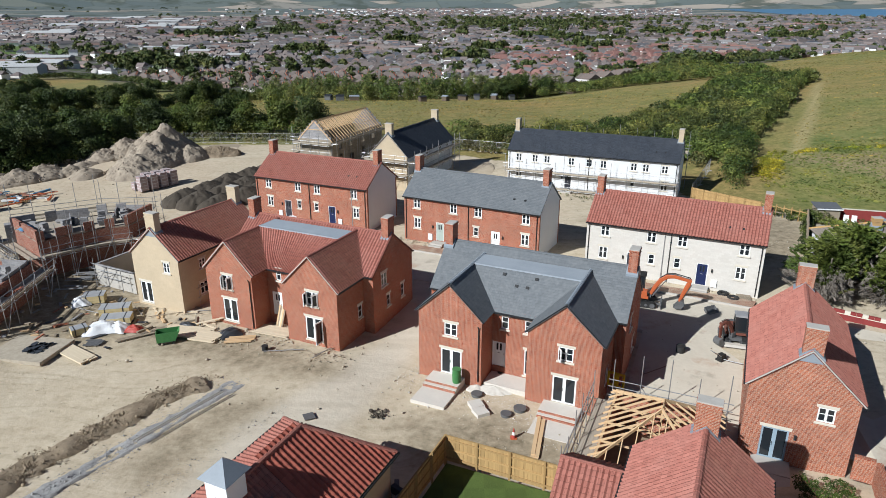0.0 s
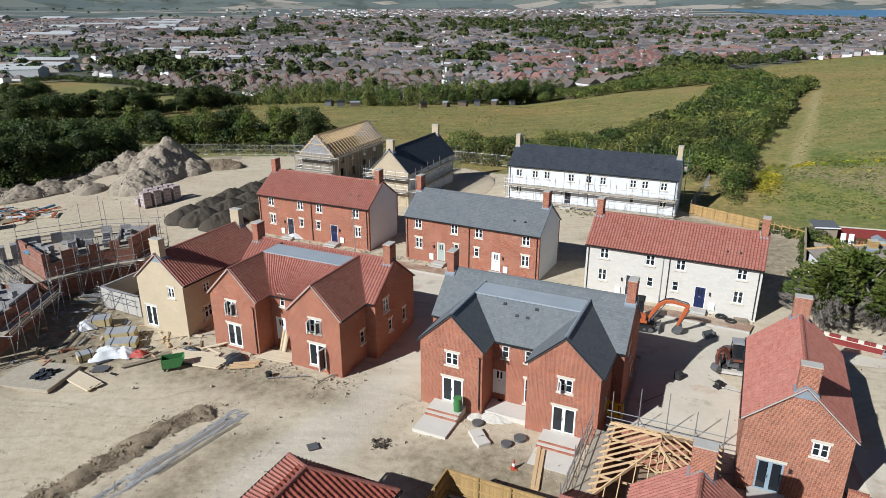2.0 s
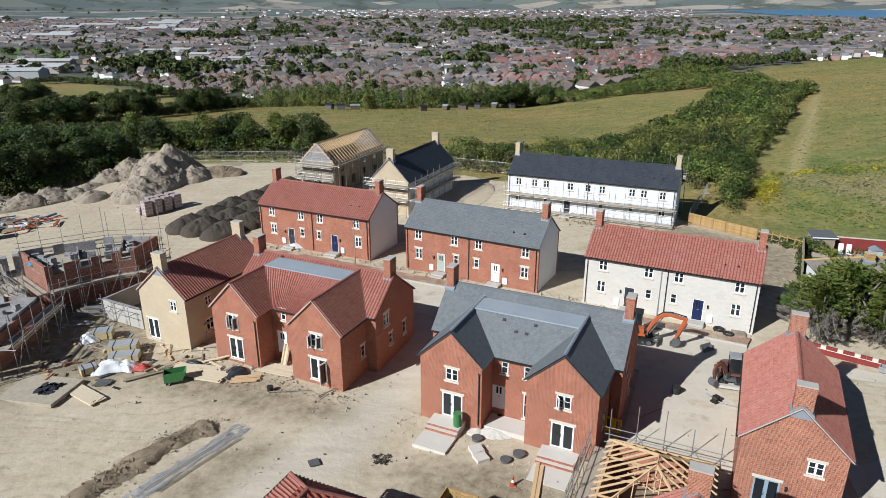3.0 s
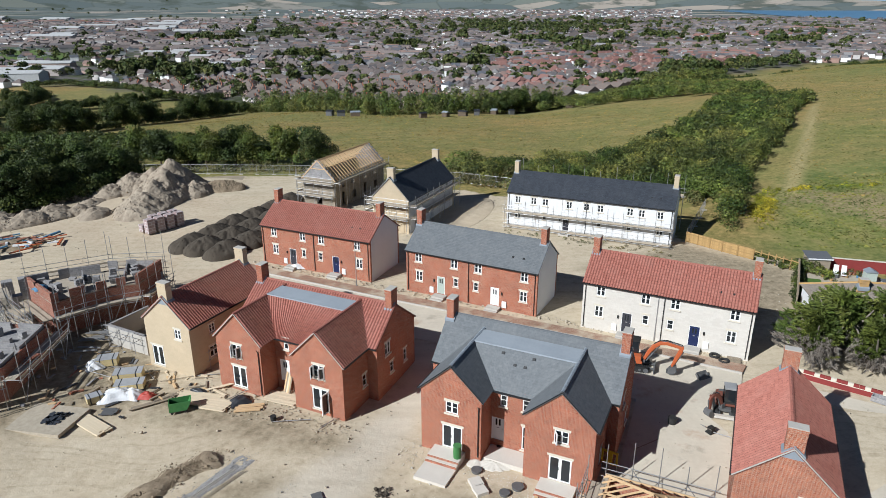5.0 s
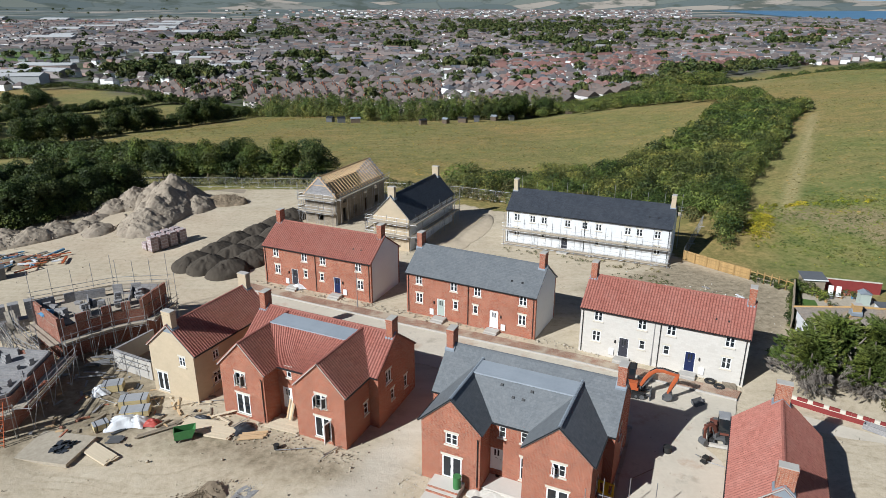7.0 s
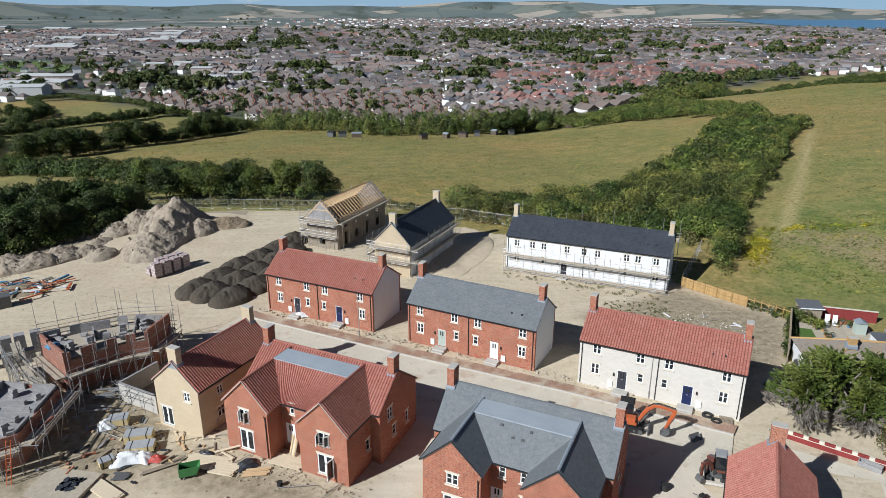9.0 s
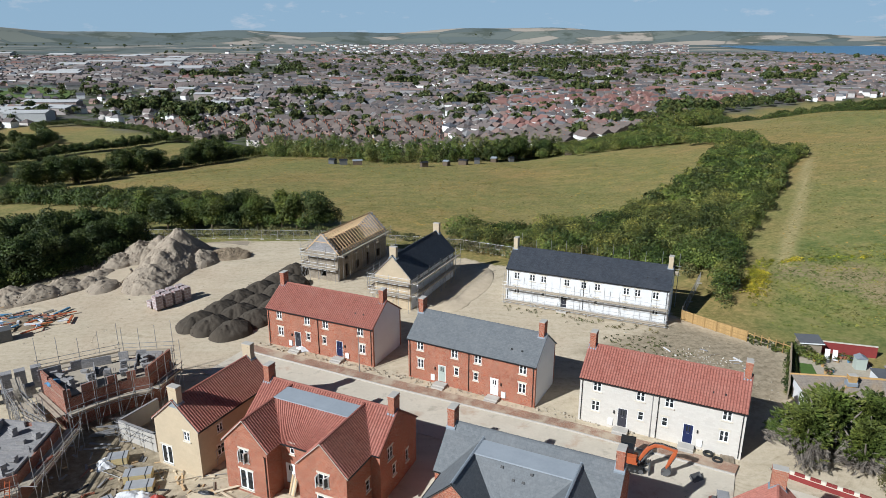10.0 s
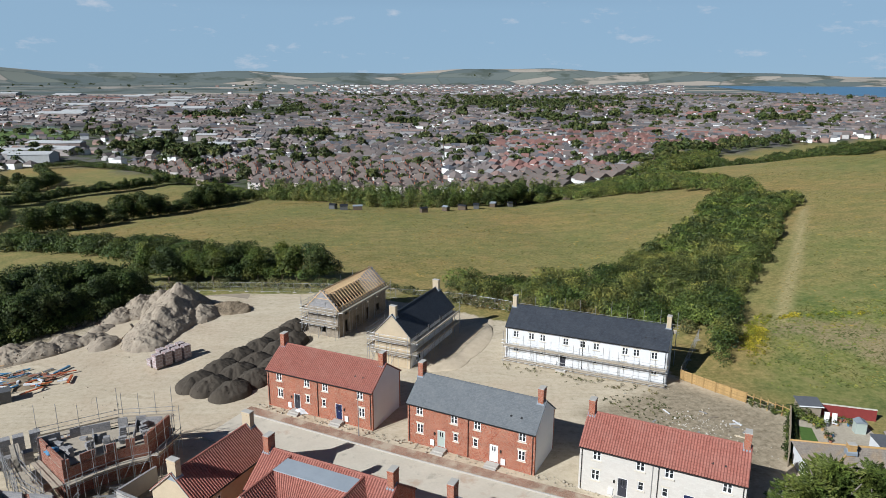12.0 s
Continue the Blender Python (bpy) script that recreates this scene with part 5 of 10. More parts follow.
pts = in_poly(BAND, 760, rng, 0.3)
band_sizes = rng.uniform(1.3, 3.0, 760)
close = [q for q in range(760) if pts[q][1] < 150]
away = [q for q in range(760) if pts[q][1] >= 150]
for nm, pick, per, size in (("scrub_band", close, 56, 0.21), ("scrub_slope", away, 26, 0.36)):
    cut = [pick[: len(pick) // 2], pick[len(pick) // 2: len(pick) * 7 // 10], pick[len(pick) * 7 // 10: len(pick) * 17 // 20], pick[len(pick) * 17 // 20:]]
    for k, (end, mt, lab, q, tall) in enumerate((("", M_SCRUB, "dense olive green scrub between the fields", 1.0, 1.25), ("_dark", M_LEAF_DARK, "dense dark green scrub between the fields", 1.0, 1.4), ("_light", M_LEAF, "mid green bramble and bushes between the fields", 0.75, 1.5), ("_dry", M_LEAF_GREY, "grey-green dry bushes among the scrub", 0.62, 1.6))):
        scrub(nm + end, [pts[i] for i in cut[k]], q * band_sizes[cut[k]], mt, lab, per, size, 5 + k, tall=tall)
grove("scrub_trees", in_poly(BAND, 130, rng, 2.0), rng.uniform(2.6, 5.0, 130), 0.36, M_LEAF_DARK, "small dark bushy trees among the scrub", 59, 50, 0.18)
edge_spots = [(x - 2.5 + rng.uniform(-0.8, 0.8), y + rng.uniform(-0.8, 0.8)) for x, y in along([(44.5, 93), (50.5, 106), (58, 120), (69, 138), (84, 161), (104, 195), (119, 217)], 2.0)]
grove("scrub_edge_trees", edge_spots, rng.uniform(2.4, 4.6, len(edge_spots)), 0.4, M_SCRUB, "dark bushy trees along the scrub's edge", 60, 60, 0.16)
far_scrub = in_poly([(100, 238), (120, 250), (128, 300), (120, 350), (100, 372), (66, 348), (37, 306), (57, 293), (80, 289), (100, 282), (108, 262)], 330, rng)
scrub("scrub_field_edge", far_scrub, rng.uniform(2.0, 3.4, 330), M_SCRUB, "dark bushes along the field's far edge", 20, 0.38, 8, tall=1.3)
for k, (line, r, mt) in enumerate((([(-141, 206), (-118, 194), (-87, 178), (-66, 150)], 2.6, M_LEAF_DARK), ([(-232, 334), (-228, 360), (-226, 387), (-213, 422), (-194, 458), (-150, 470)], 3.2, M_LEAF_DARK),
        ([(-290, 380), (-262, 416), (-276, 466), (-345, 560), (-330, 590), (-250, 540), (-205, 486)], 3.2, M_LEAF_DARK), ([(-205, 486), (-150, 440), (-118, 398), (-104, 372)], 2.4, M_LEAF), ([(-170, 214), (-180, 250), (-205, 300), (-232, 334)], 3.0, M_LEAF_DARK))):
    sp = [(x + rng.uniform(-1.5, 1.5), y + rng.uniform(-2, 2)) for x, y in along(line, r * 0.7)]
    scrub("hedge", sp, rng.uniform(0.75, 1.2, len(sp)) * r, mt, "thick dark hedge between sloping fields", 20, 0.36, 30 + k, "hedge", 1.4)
sp = in_poly([(122, 380), (150, 400), (230, 560), (280, 680), (262, 720), (200, 610), (160, 500), (118, 410)], 260, rng)
scrub("hedge", sp, rng.uniform(3.0, 6.0, 260), M_SCRUB, "dark wooded hedge below the hill field", 9, 0.6, 39, "hedge", 1.3)
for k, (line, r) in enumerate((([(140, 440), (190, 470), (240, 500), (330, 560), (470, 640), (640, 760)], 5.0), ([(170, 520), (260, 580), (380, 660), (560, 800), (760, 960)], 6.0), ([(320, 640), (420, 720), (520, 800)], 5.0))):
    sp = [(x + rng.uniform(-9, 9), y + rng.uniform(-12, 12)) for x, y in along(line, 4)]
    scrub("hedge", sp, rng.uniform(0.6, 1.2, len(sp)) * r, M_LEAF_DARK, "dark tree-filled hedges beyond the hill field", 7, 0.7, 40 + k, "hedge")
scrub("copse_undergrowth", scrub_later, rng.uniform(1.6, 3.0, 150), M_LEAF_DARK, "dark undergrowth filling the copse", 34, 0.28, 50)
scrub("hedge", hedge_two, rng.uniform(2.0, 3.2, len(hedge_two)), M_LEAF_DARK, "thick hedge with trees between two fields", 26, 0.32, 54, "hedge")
under = [(x + rng.uniform(-1.5, 1.5), y + rng.uniform(-1.5, 1.5)) for x, y in along([(-90, 100), (-78, 110), (-70, 118), (-64, 126)], 0.8)]
# outer row of bushes added to stand for the deep shade under the trees
under += [(x + rng.uniform(-1.2, 1.2), y + rng.uniform(-1.2, 1.2)) for x, y in along([(-92, 87), (-84, 92), (-77, 97), (-71, 102.5), (-66.5, 107.5), (-62.5, 114), (-59, 122)], 0.6)]
scrub("copse_edge", under, rng.uniform(1.0, 2.4, len(under)), M_LEAF_DARK, "dark bushes at the edge of the copse, the outer row added for its shade", 50, 0.22, 55)
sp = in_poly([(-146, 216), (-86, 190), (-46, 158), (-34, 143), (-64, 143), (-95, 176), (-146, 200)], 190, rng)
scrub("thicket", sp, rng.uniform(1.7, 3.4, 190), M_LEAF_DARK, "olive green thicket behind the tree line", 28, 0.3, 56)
# bushes along the north fence, under the trees, and weeds by the yellow patch
sp = [(x + rng.uniform(-1, 1), y + rng.uniform(-1, 1)) for x, y in along([(-70, 131), (-48, 132), (-22, 133), (-6, 128), (2, 122), (12, 116)], 1.6)]
scrub("fence_bushes", sp, rng.uniform(0.7, 1.5, len(sp)), M_LEAF_GREY, "rough grass-green bushes along the site fence", 60, 0.2, 51)
sp = [(50.6 + 0.5 * q + rng.normal(0, 1.0), 100.5 + q + rng.normal(0, 0.6)) for q in rng.normal(0, 3.0, 230)] + [(55 + 34 * q + rng.normal(0, 0.9), 108 - 3 * q + rng.normal(0, 0.7)) for q in rng.uniform(0, 1, 90) ** 1.6]
scrub("yellow_flowers", sp, rng.uniform(0.14, 0.45, len(sp)), M_YELLOWFL, "bright yellow wild flowers at the field's edge", 150, 0.10, 52, "flowers", 0.8)
sp = in_poly([(44, 84), (88, 84), (120, 115), (66, 112), (54, 106), (48, 92)], 900, rng)
scrub("field_weeds", sp, rng.uniform(0.08, 0.24, 900), M_RANK, "low green weeds in the rough field", 150, 0.08, 53, "weeds", 0.5)



def tufts(name, poly, n, lo, hi, material, label, seed):
    """Loose tufts of standing grass: leaning sprays of blades spread over a field."""
    g = np.random.RandomState(seed)
    p = np.array(in_poly(poly, n, g))
    z = height(p[:, 0], p[:, 1])
    size = lo + (hi - lo) * g.rand(n) ** 2
    a = g.uniform(0, 6.28, n)
    u = np.stack([np.cos(a), np.sin(a), np.zeros(n)], -1) * size[:, None]
    top = np.stack([g.normal(0, 0.5, n), g.normal(0, 0.5, n), g.uniform(0.5, 1.0, n)], -1) * size[:, None] * 0.8
    base = np.stack([p[:, 0], p[:, 1], z - 0.03], -1)
    V = np.stack([base - u, base + u, base + u * 0.6 + top, base - u * 0.7 + top * 0.8], 1).reshape(-1, 3)
    return tagged(new(name, mesh_np(name, V, np.arange(len(V)).reshape(-1, 4), material)), label, "grass", kind="stuff")


M_STRAW = leaf("dry_grass", (0.27, 0.225, 0.08), (0.15, 0.155, 0.045), 0.8)
tufts("field_grass", [(-110, 355), (-40, 292), (10, 276), (60, 292), (98, 246), (76, 205), (40, 148), (0, 140), (-30, 150), (-50, 168), (-90, 190), (-140, 215), (-215, 330), (-215, 400), (-150, 430)], 60000, 0.08, 0.3, M_STRAW, "standing dry grass of the sloping field", 71)
tufts("hill_grass", [(122, 215), (88, 158), (62, 118), (54, 100), (60, 84), (120, 88), (200, 150), (270, 260), (330, 430), (200, 390), (135, 300)], 60000, 0.07, 0.28, M_STRAW, "standing dry grass of the hill field", 72)
tufts("rough_grass", [(46, 92), (56, 84), (100, 84), (110, 110), (66, 114), (56, 106)], 20000, 0.06, 0.24, M_RANK, "rough green grass at the foot of the hill field", 73)

# ---- the town in the valley ----
def shade_material(name, stops, rough=0.85):
    m, t, s = mat(name, rough)
    g = t.nodes.new("ShaderNodeNewGeometry")
    col = ramp(t, g.outputs["Random Per Island"], stops)
    t.nodes[-1].color_ramp.interpolation = "CONSTANT"
    n = noise_tex(t, coords(t), 0.9, 3)
    col = mix(t, 1.0, col, ramp(t, n, [(0.3, (0.85,) * 3), (0.7, (1.05,) * 3)]), "MULTIPLY")
    t.links.new(col, s.inputs["Base Color"])
    return m


M_FARWALL = shade_material("town_walls", [(0, (0.36, 0.235, 0.19)), (0.22, (0.62, 0.58, 0.53)), (0.34, (0.40, 0.29, 0.245)), (0.42, (0.84, 0.83, 0.80)), (0.90, (0.52, 0.49, 0.46))])
M_FARROOF = shade_material("town_roofs", [(0, (0.155, 0.13, 0.12)), (0.3, (0.20, 0.165, 0.15)), (0.55, (0.115, 0.105, 0.105)), (0.76, (0.225, 0.155, 0.13)), (0.84, (0.24, 0.23, 0.225)), (0.94, (0.10, 0.105, 0.12))])
M_FARRED = shade_material("estate_roofs", [(0, (0.235, 0.125, 0.105)), (0.3, (0.27, 0.145, 0.12)), (0.5, (0.19, 0.115, 0.10)), (0.65, (0.14, 0.135, 0.14)), (0.8, (0.26, 0.18, 0.155)), (0.9, (0.20, 0.185, 0.175))])
M_FARSHED = shade_material("shed_roofs", [(0, (0.32, 0.325, 0.32)), (0.3, (0.19, 0.195, 0.20)), (0.5, (0.48, 0.48, 0.47)), (0.62, (0.15, 0.16, 0.17)), (0.78, (0.30, 0.29, 0.27)), (0.92, (0.10, 0.20, 0.36))])


def wall_shades(name, a, b, c):
    m, t, s = mat(name, 0.9)
    o = t.nodes.new("ShaderNodeObjectInfo")
    col = ramp(t, o.outputs["Random"], [(0, a), (0.45, b), (0.85, c)])
    n = noise_tex(t, coords(t), 0.9, 3)
    col = mix(t, 1.0, col, ramp(t, n, [(0.3, (0.85,) * 3), (0.7, (1.05,) * 3)]), "MULTIPLY")
    t.links.new(col, s.inputs["Base Color"])
    return m


M_NEARWALL = wall_shades("suburb_walls", (0.31, 0.205, 0.17), (0.40, 0.29, 0.25), (0.62, 0.57, 0.52))
M_NEARROOF = wall_shades("suburb_roofs", (0.165, 0.135, 0.118), (0.135, 0.113, 0.10), (0.195, 0.155, 0.132))
M_PALEWALL = wall_shades("pale_suburb_walls", (0.72, 0.70, 0.66), (0.78, 0.77, 0.74), (0.50, 0.40, 0.34))
M_SHEDWALL = wall_shades("shed_walls", (0.36, 0.37, 0.38), (0.30, 0.22, 0.18), (0.48, 0.48, 0.47))


def house_shell(w, d, h, r, hip, a, x, y, z, o=0.35):
    """Walls and roof of a plain house as arrays."""
    ca, sa = math.cos(a), math.sin(a)

    def put(pts):
        p = np.array(pts, float)
        return np.stack([x + p[:, 0] * ca - p[:, 1] * sa, y + p[:, 0] * sa + p[:, 1] * ca, z + p[:, 2]], -1)
    W = put([(-w / 2, -d / 2, -2), (w / 2, -d / 2, -2), (w / 2, d / 2, -2), (-w / 2, d / 2, -2), (-w / 2, -d / 2, h), (w / 2, -d / 2, h), (w / 2, d / 2, h), (-w / 2, d / 2, h), (-w / 2, 0, h + (0 if hip else r - 0.1)), (w / 2, 0, h + (0 if hip else r - 0.1))])
    Wf = [(0, 1, 5, 4), (2, 3, 7, 6), (1, 2, 6, 5), (3, 0, 4, 7), (5, 6, 9, 9), (7, 4, 8, 8)]
    k = min(d / 2, w / 2 - 0.4) if hip else -o
    R = put([(-w / 2 - o, -d / 2 - o, h - 0.15), (w / 2 + o, -d / 2 - o, h - 0.15), (w / 2 + o, d / 2 + o, h - 0.15), (-w / 2 - o, d / 2 + o, h - 0.15), (-w / 2 + k, 0, h + r), (w / 2 - k, 0, h + r)])
    Rf = [(0, 1, 5, 4), (2, 3, 4, 5), (1, 2, 5, 5), (3, 0, 4, 4)]
    return W, Wf, R, Rf


def merge(name, parts_list, material, label, category="houses"):
    V, F, n = [], [], 0
    for v, f in parts_list:
        V.append(v)
        F += [[q + n for q in dict.fromkeys(t)] for t in f]
        n += len(v)
    me = bpy.data.meshes.new(name)
    me.from_pydata(np.concatenate(V).tolist(), [], F)
    me.materials.append(material)
    return tagged(new(name, me), label, category, kind="stuff")


gy, gx = np.mgrid[300:2700:10, -2400:2400:10]
MASK = inside(TOWN, gx.astype(float), gy.astype(float))


def town():
    rng = np.random.RandomState(8)
    walls_, roofs, reds, trees = [], [], [], []
    # single houses along the near edge: four patterns that share their meshes
    shells = []
    for w, d, hip in ((7.6, 7.0, True), (9.6, 7.0, True), (7.0, 9.0, False), (9.0, 7.0, False)):
        W, Wf, R, Rf = house_shell(w, d, 4.8, 2.4, hip, 0, 0, 0, 0)
        meshes = []
        for nm, v, f, mt in (("wall", W, Wf, M_NEARWALL if hip else M_PALEWALL), ("roof", R, Rf, M_NEARROOF)):
            me = bpy.data.meshes.new(nm)
            me.from_pydata(v.tolist(), [], [list(dict.fromkeys(q)) for q in f])
            me.materials.append(mt)
            meshes.append(me)
        bm = B()
        cx = w / 2 - 1.5
        box(bm, cx - 0.3, cx + 0.3, -0.8, -0.3, 4.6, 7.4)
        meshes.append(mesh_of("chimney", bm, M_BRICK))
        for s in (-1, 1):
            for zz in (0.9, 3.3):
                bm = B()
                box(bm, s * w * 0.25 - 0.8, s * w * 0.25 + 0.8, -d / 2 - 0.05, -d / 2 + 0.05, zz, zz + 1.1)
                meshes.append(mesh_of("window", bm, M_GLASS))
        shells.append(meshes)
    near = 0
    # quarter by quarter: rows of houses back to back, each quarter with its own turn and kind
    cell = 150.0
    for j in range(2, 17):
        for i in range(-16, 16):
            cx, cy = (i + 0.5) * cell, (j + 0.5) * cell + 30 * math.sin(i * 1.7)
            if abs(cx) > 0.95 * cy + 150:
                continue
            brng = random.Random(i * 77 + j * 13)
            turn = radians(brng.choice((-24, -18, -10, 14, 24, 32)) if cy > 620 else (-17 if cx < 70 else 34))
            ca, sa = math.cos(turn), math.sin(turn)
            tight = cy < 1000
            gap = brng.choice((8.8, 9.6, 10.4) if tight else (10.5, 11.5, 13.0))
            back = brng.uniform(15, 20) if tight else brng.uniform(19, 25)
            v, odd = -0.72 * cell, 0
            while v < 0.72 * cell:
                v += back if odd % 2 else (12.5 if tight else 16.0)
                odd += 1
                u = -0.72 * cell + rng.uniform(0, 6)
                while u < 0.72 * cell:
                    u += gap * rng.uniform(0.93, 1.1) + (6 if rng.rand() < 0.05 else 0)
                    x, y = cx + u * ca - v * sa, cy + u * sa + v * ca + rng.uniform(-0.7, 0.7)
                    if abs(x - cx) > cell / 2 - 3 or abs(y - cy) > cell / 2 - 3:
                        continue
                    if math.hypot(x, y) > 2200 and math.atan2(x, y) > 0.61 - (math.hypot(x, y) - 2260) * 0.00026:
                        continue
                    if not (-0.95 * y < x < 0.95 * y) or not (300 < y < 2690) or MASK[int((y - 300) // 10), int((x + 2400) // 10)] < 4:
                        continue
                    d = math.hypot(x, y)
                    park = noise.noise((x / 260, y / 260, 3))
                    works = x < -230 and y > 585 and (-x) / y > 0.34 - 0.1 * (y > 1300)
                    if park > (0.33 if d > 900 else 0.42) or (works and y < 1000 and rng.rand() < 0.85) or rng.rand() < 0.07:
                        if rng.rand() < (0.12 if works else 0.8):
                            trees.append((x, y, rng.uniform(4.0, 7.5)))
                        continue
                    z = gz(x, y)
                    low = cx > 70 and cy < 620
                    flip = math.pi / 2 if low or rng.rand() < 0.12 else 0
                    if near < 290 and d < 640 and abs(x) < 0.6 * y:
                        near += 1
                        kind = 2 if low else rng.randint(2)
                        h = thing("house", at(x, y, z, math.degrees(turn + flip)), "pale gabled house below the hill" if low else "brown-roofed brick house in the valley", "house", "suburban houses below the field", level=True)
                        for nm, me in zip(("wall", "roof", "chimney", "window", "window", "window", "window"), shells[kind]):
                            part(nm, me, None, h)
                    else:
                        hip = rng.rand() < (0.7 if cy < 800 else 0.35)
                        long_row = cy > 900 and rng.rand() < 0.3
                        W, Wf, R, Rf = house_shell(22 if long_row else rng.choice((7.0, 8.0, 9.5) if tight else (8.5, 9.5, 11.0)), rng.uniform(6.5, 8), rng.choice((5.0, 5.0, 5.4, 3.2)), rng.uniform(2.4, 3.3), hip and not long_row, turn + flip, x, y, z)
                        walls_.append((W, Wf))
                        red = noise.noise((x / 180, y / 180, 9)) > 0.42 or (60 < x < 420 and 640 < y < 1000 and rng.rand() < 0.5)
                        (reds if red else roofs).append((R, Rf))
                        if long_row:
                            u += 11
                    if rng.rand() < (0.2 if d < 1500 else 0.17):
                        b_ = (1 if odd % 2 else -1) * rng.uniform(7, 11)
                        trees.append((x - b_ * sa + rng.uniform(-4, 4), y + b_ * ca, rng.uniform(2.8, 6.0)))
    merge("town_house_walls", walls_, M_FARWALL, "walls of the many brick and rendered houses of the town")
    merge("town_house_roofs", roofs, M_FARROOF, "brown tiled roofs of the many houses of the town")
    merge("town_estate_roofs", reds, M_FARRED, "red tiled roofs of the newer estates of the town")
    # outlying villages
    outer_w, outer_r = [], []
    for _ in range(1300):
        r, a = rng.uniform(2350, 4150), rng.choice((-0.05, 0.12, 0.3, 0.42)) + rng.normal(0, 0.09)
        x, y = r * math.sin(a), r * math.cos(a)
        if a > 0.34 and r > 2600:
            continue
        W, Wf, R, Rf = house_shell(15, 10, 6, 4, False, rng.uniform(-0.3, 0.3), x, y, gz(x, y))
        outer_w.append((W, Wf)), outer_r.append((R, Rf))
    merge("outer_house_walls", outer_w, M_FARWALL, "pale walls of distant houses")
    merge("outer_house_roofs", outer_r, M_FARROOF, "roofs of distant houses")
    # trade sheds and factories
    for i in range(30):
        if i < 14:
            x, y = ((-386, 622), (-412, 646), (-430, 676), (-400, 690), (-452, 700), (-440, 736), (-410, 730), (-470, 660), (-398, 947), (-360, 950), (-250, 745), (-235, 790), (-460, 630), (-300, 850))[i]
            w, d = (rng.uniform(24, 40), rng.uniform(16, 26)) if i < 8 else (26, 16)
        else:
            q = rng.uniform(1050, 2150)
            x, y = -q * rng.uniform(0.30, 0.68), q
            w, d = rng.uniform(35, 90), rng.uniform(25, 45)
        h = rng.uniform(5.5, 9)
        ob = thing("warehouse", at(x, y, gz(x, y), rng.uniform(-14, 10)), "pale metal-roofed trade shed on the town's edge", "warehouse", "trade sheds")
        W, Wf, R, Rf = house_shell(w, d, h, d * 0.10, False, 0, 0, 0, 0, 0.5)
        for nm, v, f, mt in (("wall", W, Wf, M_SHEDWALL), ("roof", R, Rf, M_FARSHED)):
            me = bpy.data.meshes.new(nm)
            me.from_pydata(v.tolist(), [], [list(dict.fromkeys(t)) for t in f])
            me.materials.append(mt)
            part(nm, me, mt, ob)
    # trees in gardens, parks and along the far lanes
    for px, py, sp_ in ((110, 1690, 60), (300, 1780, 60), (480, 1880, 60), (30, 755, 12), (250, 690, 16), (-240, 640, 16), (-315, 705, 14), (600, 1160, 40), (420, 1330, 30), (-60, 1120, 22), (180, 1240, 22), (-180, 880, 14), (60, 930, 12), (-420, 1250, 40), (200, 980, 14)):
        for _ in range(70 if py > 1600 else 30):
            trees.append((px + rng.normal(0, sp_), py + rng.normal(0, sp_ * 0.45), rng.uniform(5.5, 10.0)))
    for _ in range(300):
        d, a = rng.uniform(1250, 2300), rng.choice((0.08, 0.16, 0.24, -0.2, 0.45, -0.05)) + rng.normal(0, 0.06)
        trees.append((d * math.sin(a), d * math.cos(a), rng.uniform(6, 11)))
    for _ in range(2600):
        d, a = rng.uniform(2250, 4600), rng.uniform(-0.6, 0.6)
        if a > 0.33 and d > 2900:
            continue
        line = noise.noise((a * 9, d / 90, 5))
        if line > 0.40:
            trees.append((d * math.sin(a), d * math.cos(a), rng.uniform(5, 9)))
    centres, radii = [], []
    for x, y, r in trees:
        z = gz(x, y)
        for _ in range(2):
            centres.append((x + rng.uniform(-0.5, 0.5) * r, y + rng.uniform(-0.5, 0.5) * r, z + r * rng.uniform(0.6, 1.25))), radii.append(r * rng.uniform(0.5, 0.85))
    V, F = [], []
    n = 0
    for c, r in zip(centres, radii):
        dist = math.hypot(c[0], c[1])
        v, f = leaf_cloud(rng, [c], [r], (1.9 if dist < 900 else 0.8 if dist < 1600 else 0.35) * 9 / r, (0.36 if dist < 900 else 0.5) * r)
        V.append(v), F.append(f + n)
        n += len(v)
    tagged(new("town_trees", mesh_np("town_trees", np.concatenate(V), np.concatenate(F), M_TOWNLEAF)), "dark trees scattered through the town", "trees", kind="stuff")


town()
bm = B()
prism(bm, [(x, y, gz(x, y) - 0.5) for x, y in ((-664, 997), (-640, 1060), (-520, 950), (-470, 830), (-515, 770))], (0, 0, 1.1))
solid("playing_field", bm, plain("mown_grass", (0.12, 0.17, 0.045), (0.09, 0.135, 0.035), 0.05, 0.95), Matrix(), "flat green playing field beside the trade sheds", "field", kind="structure")
bm = B()
prism(bm, [(x, y, gz(x, y) - 0.5) for x, y in ((330, 1010), (345, 1110), (440, 1150), (430, 1050))], (0, 0, 1.1))
solid("bare_plot", bm, M_CLOD, Matrix(), "bare sandy building plot in the town", "ground", kind="structure")

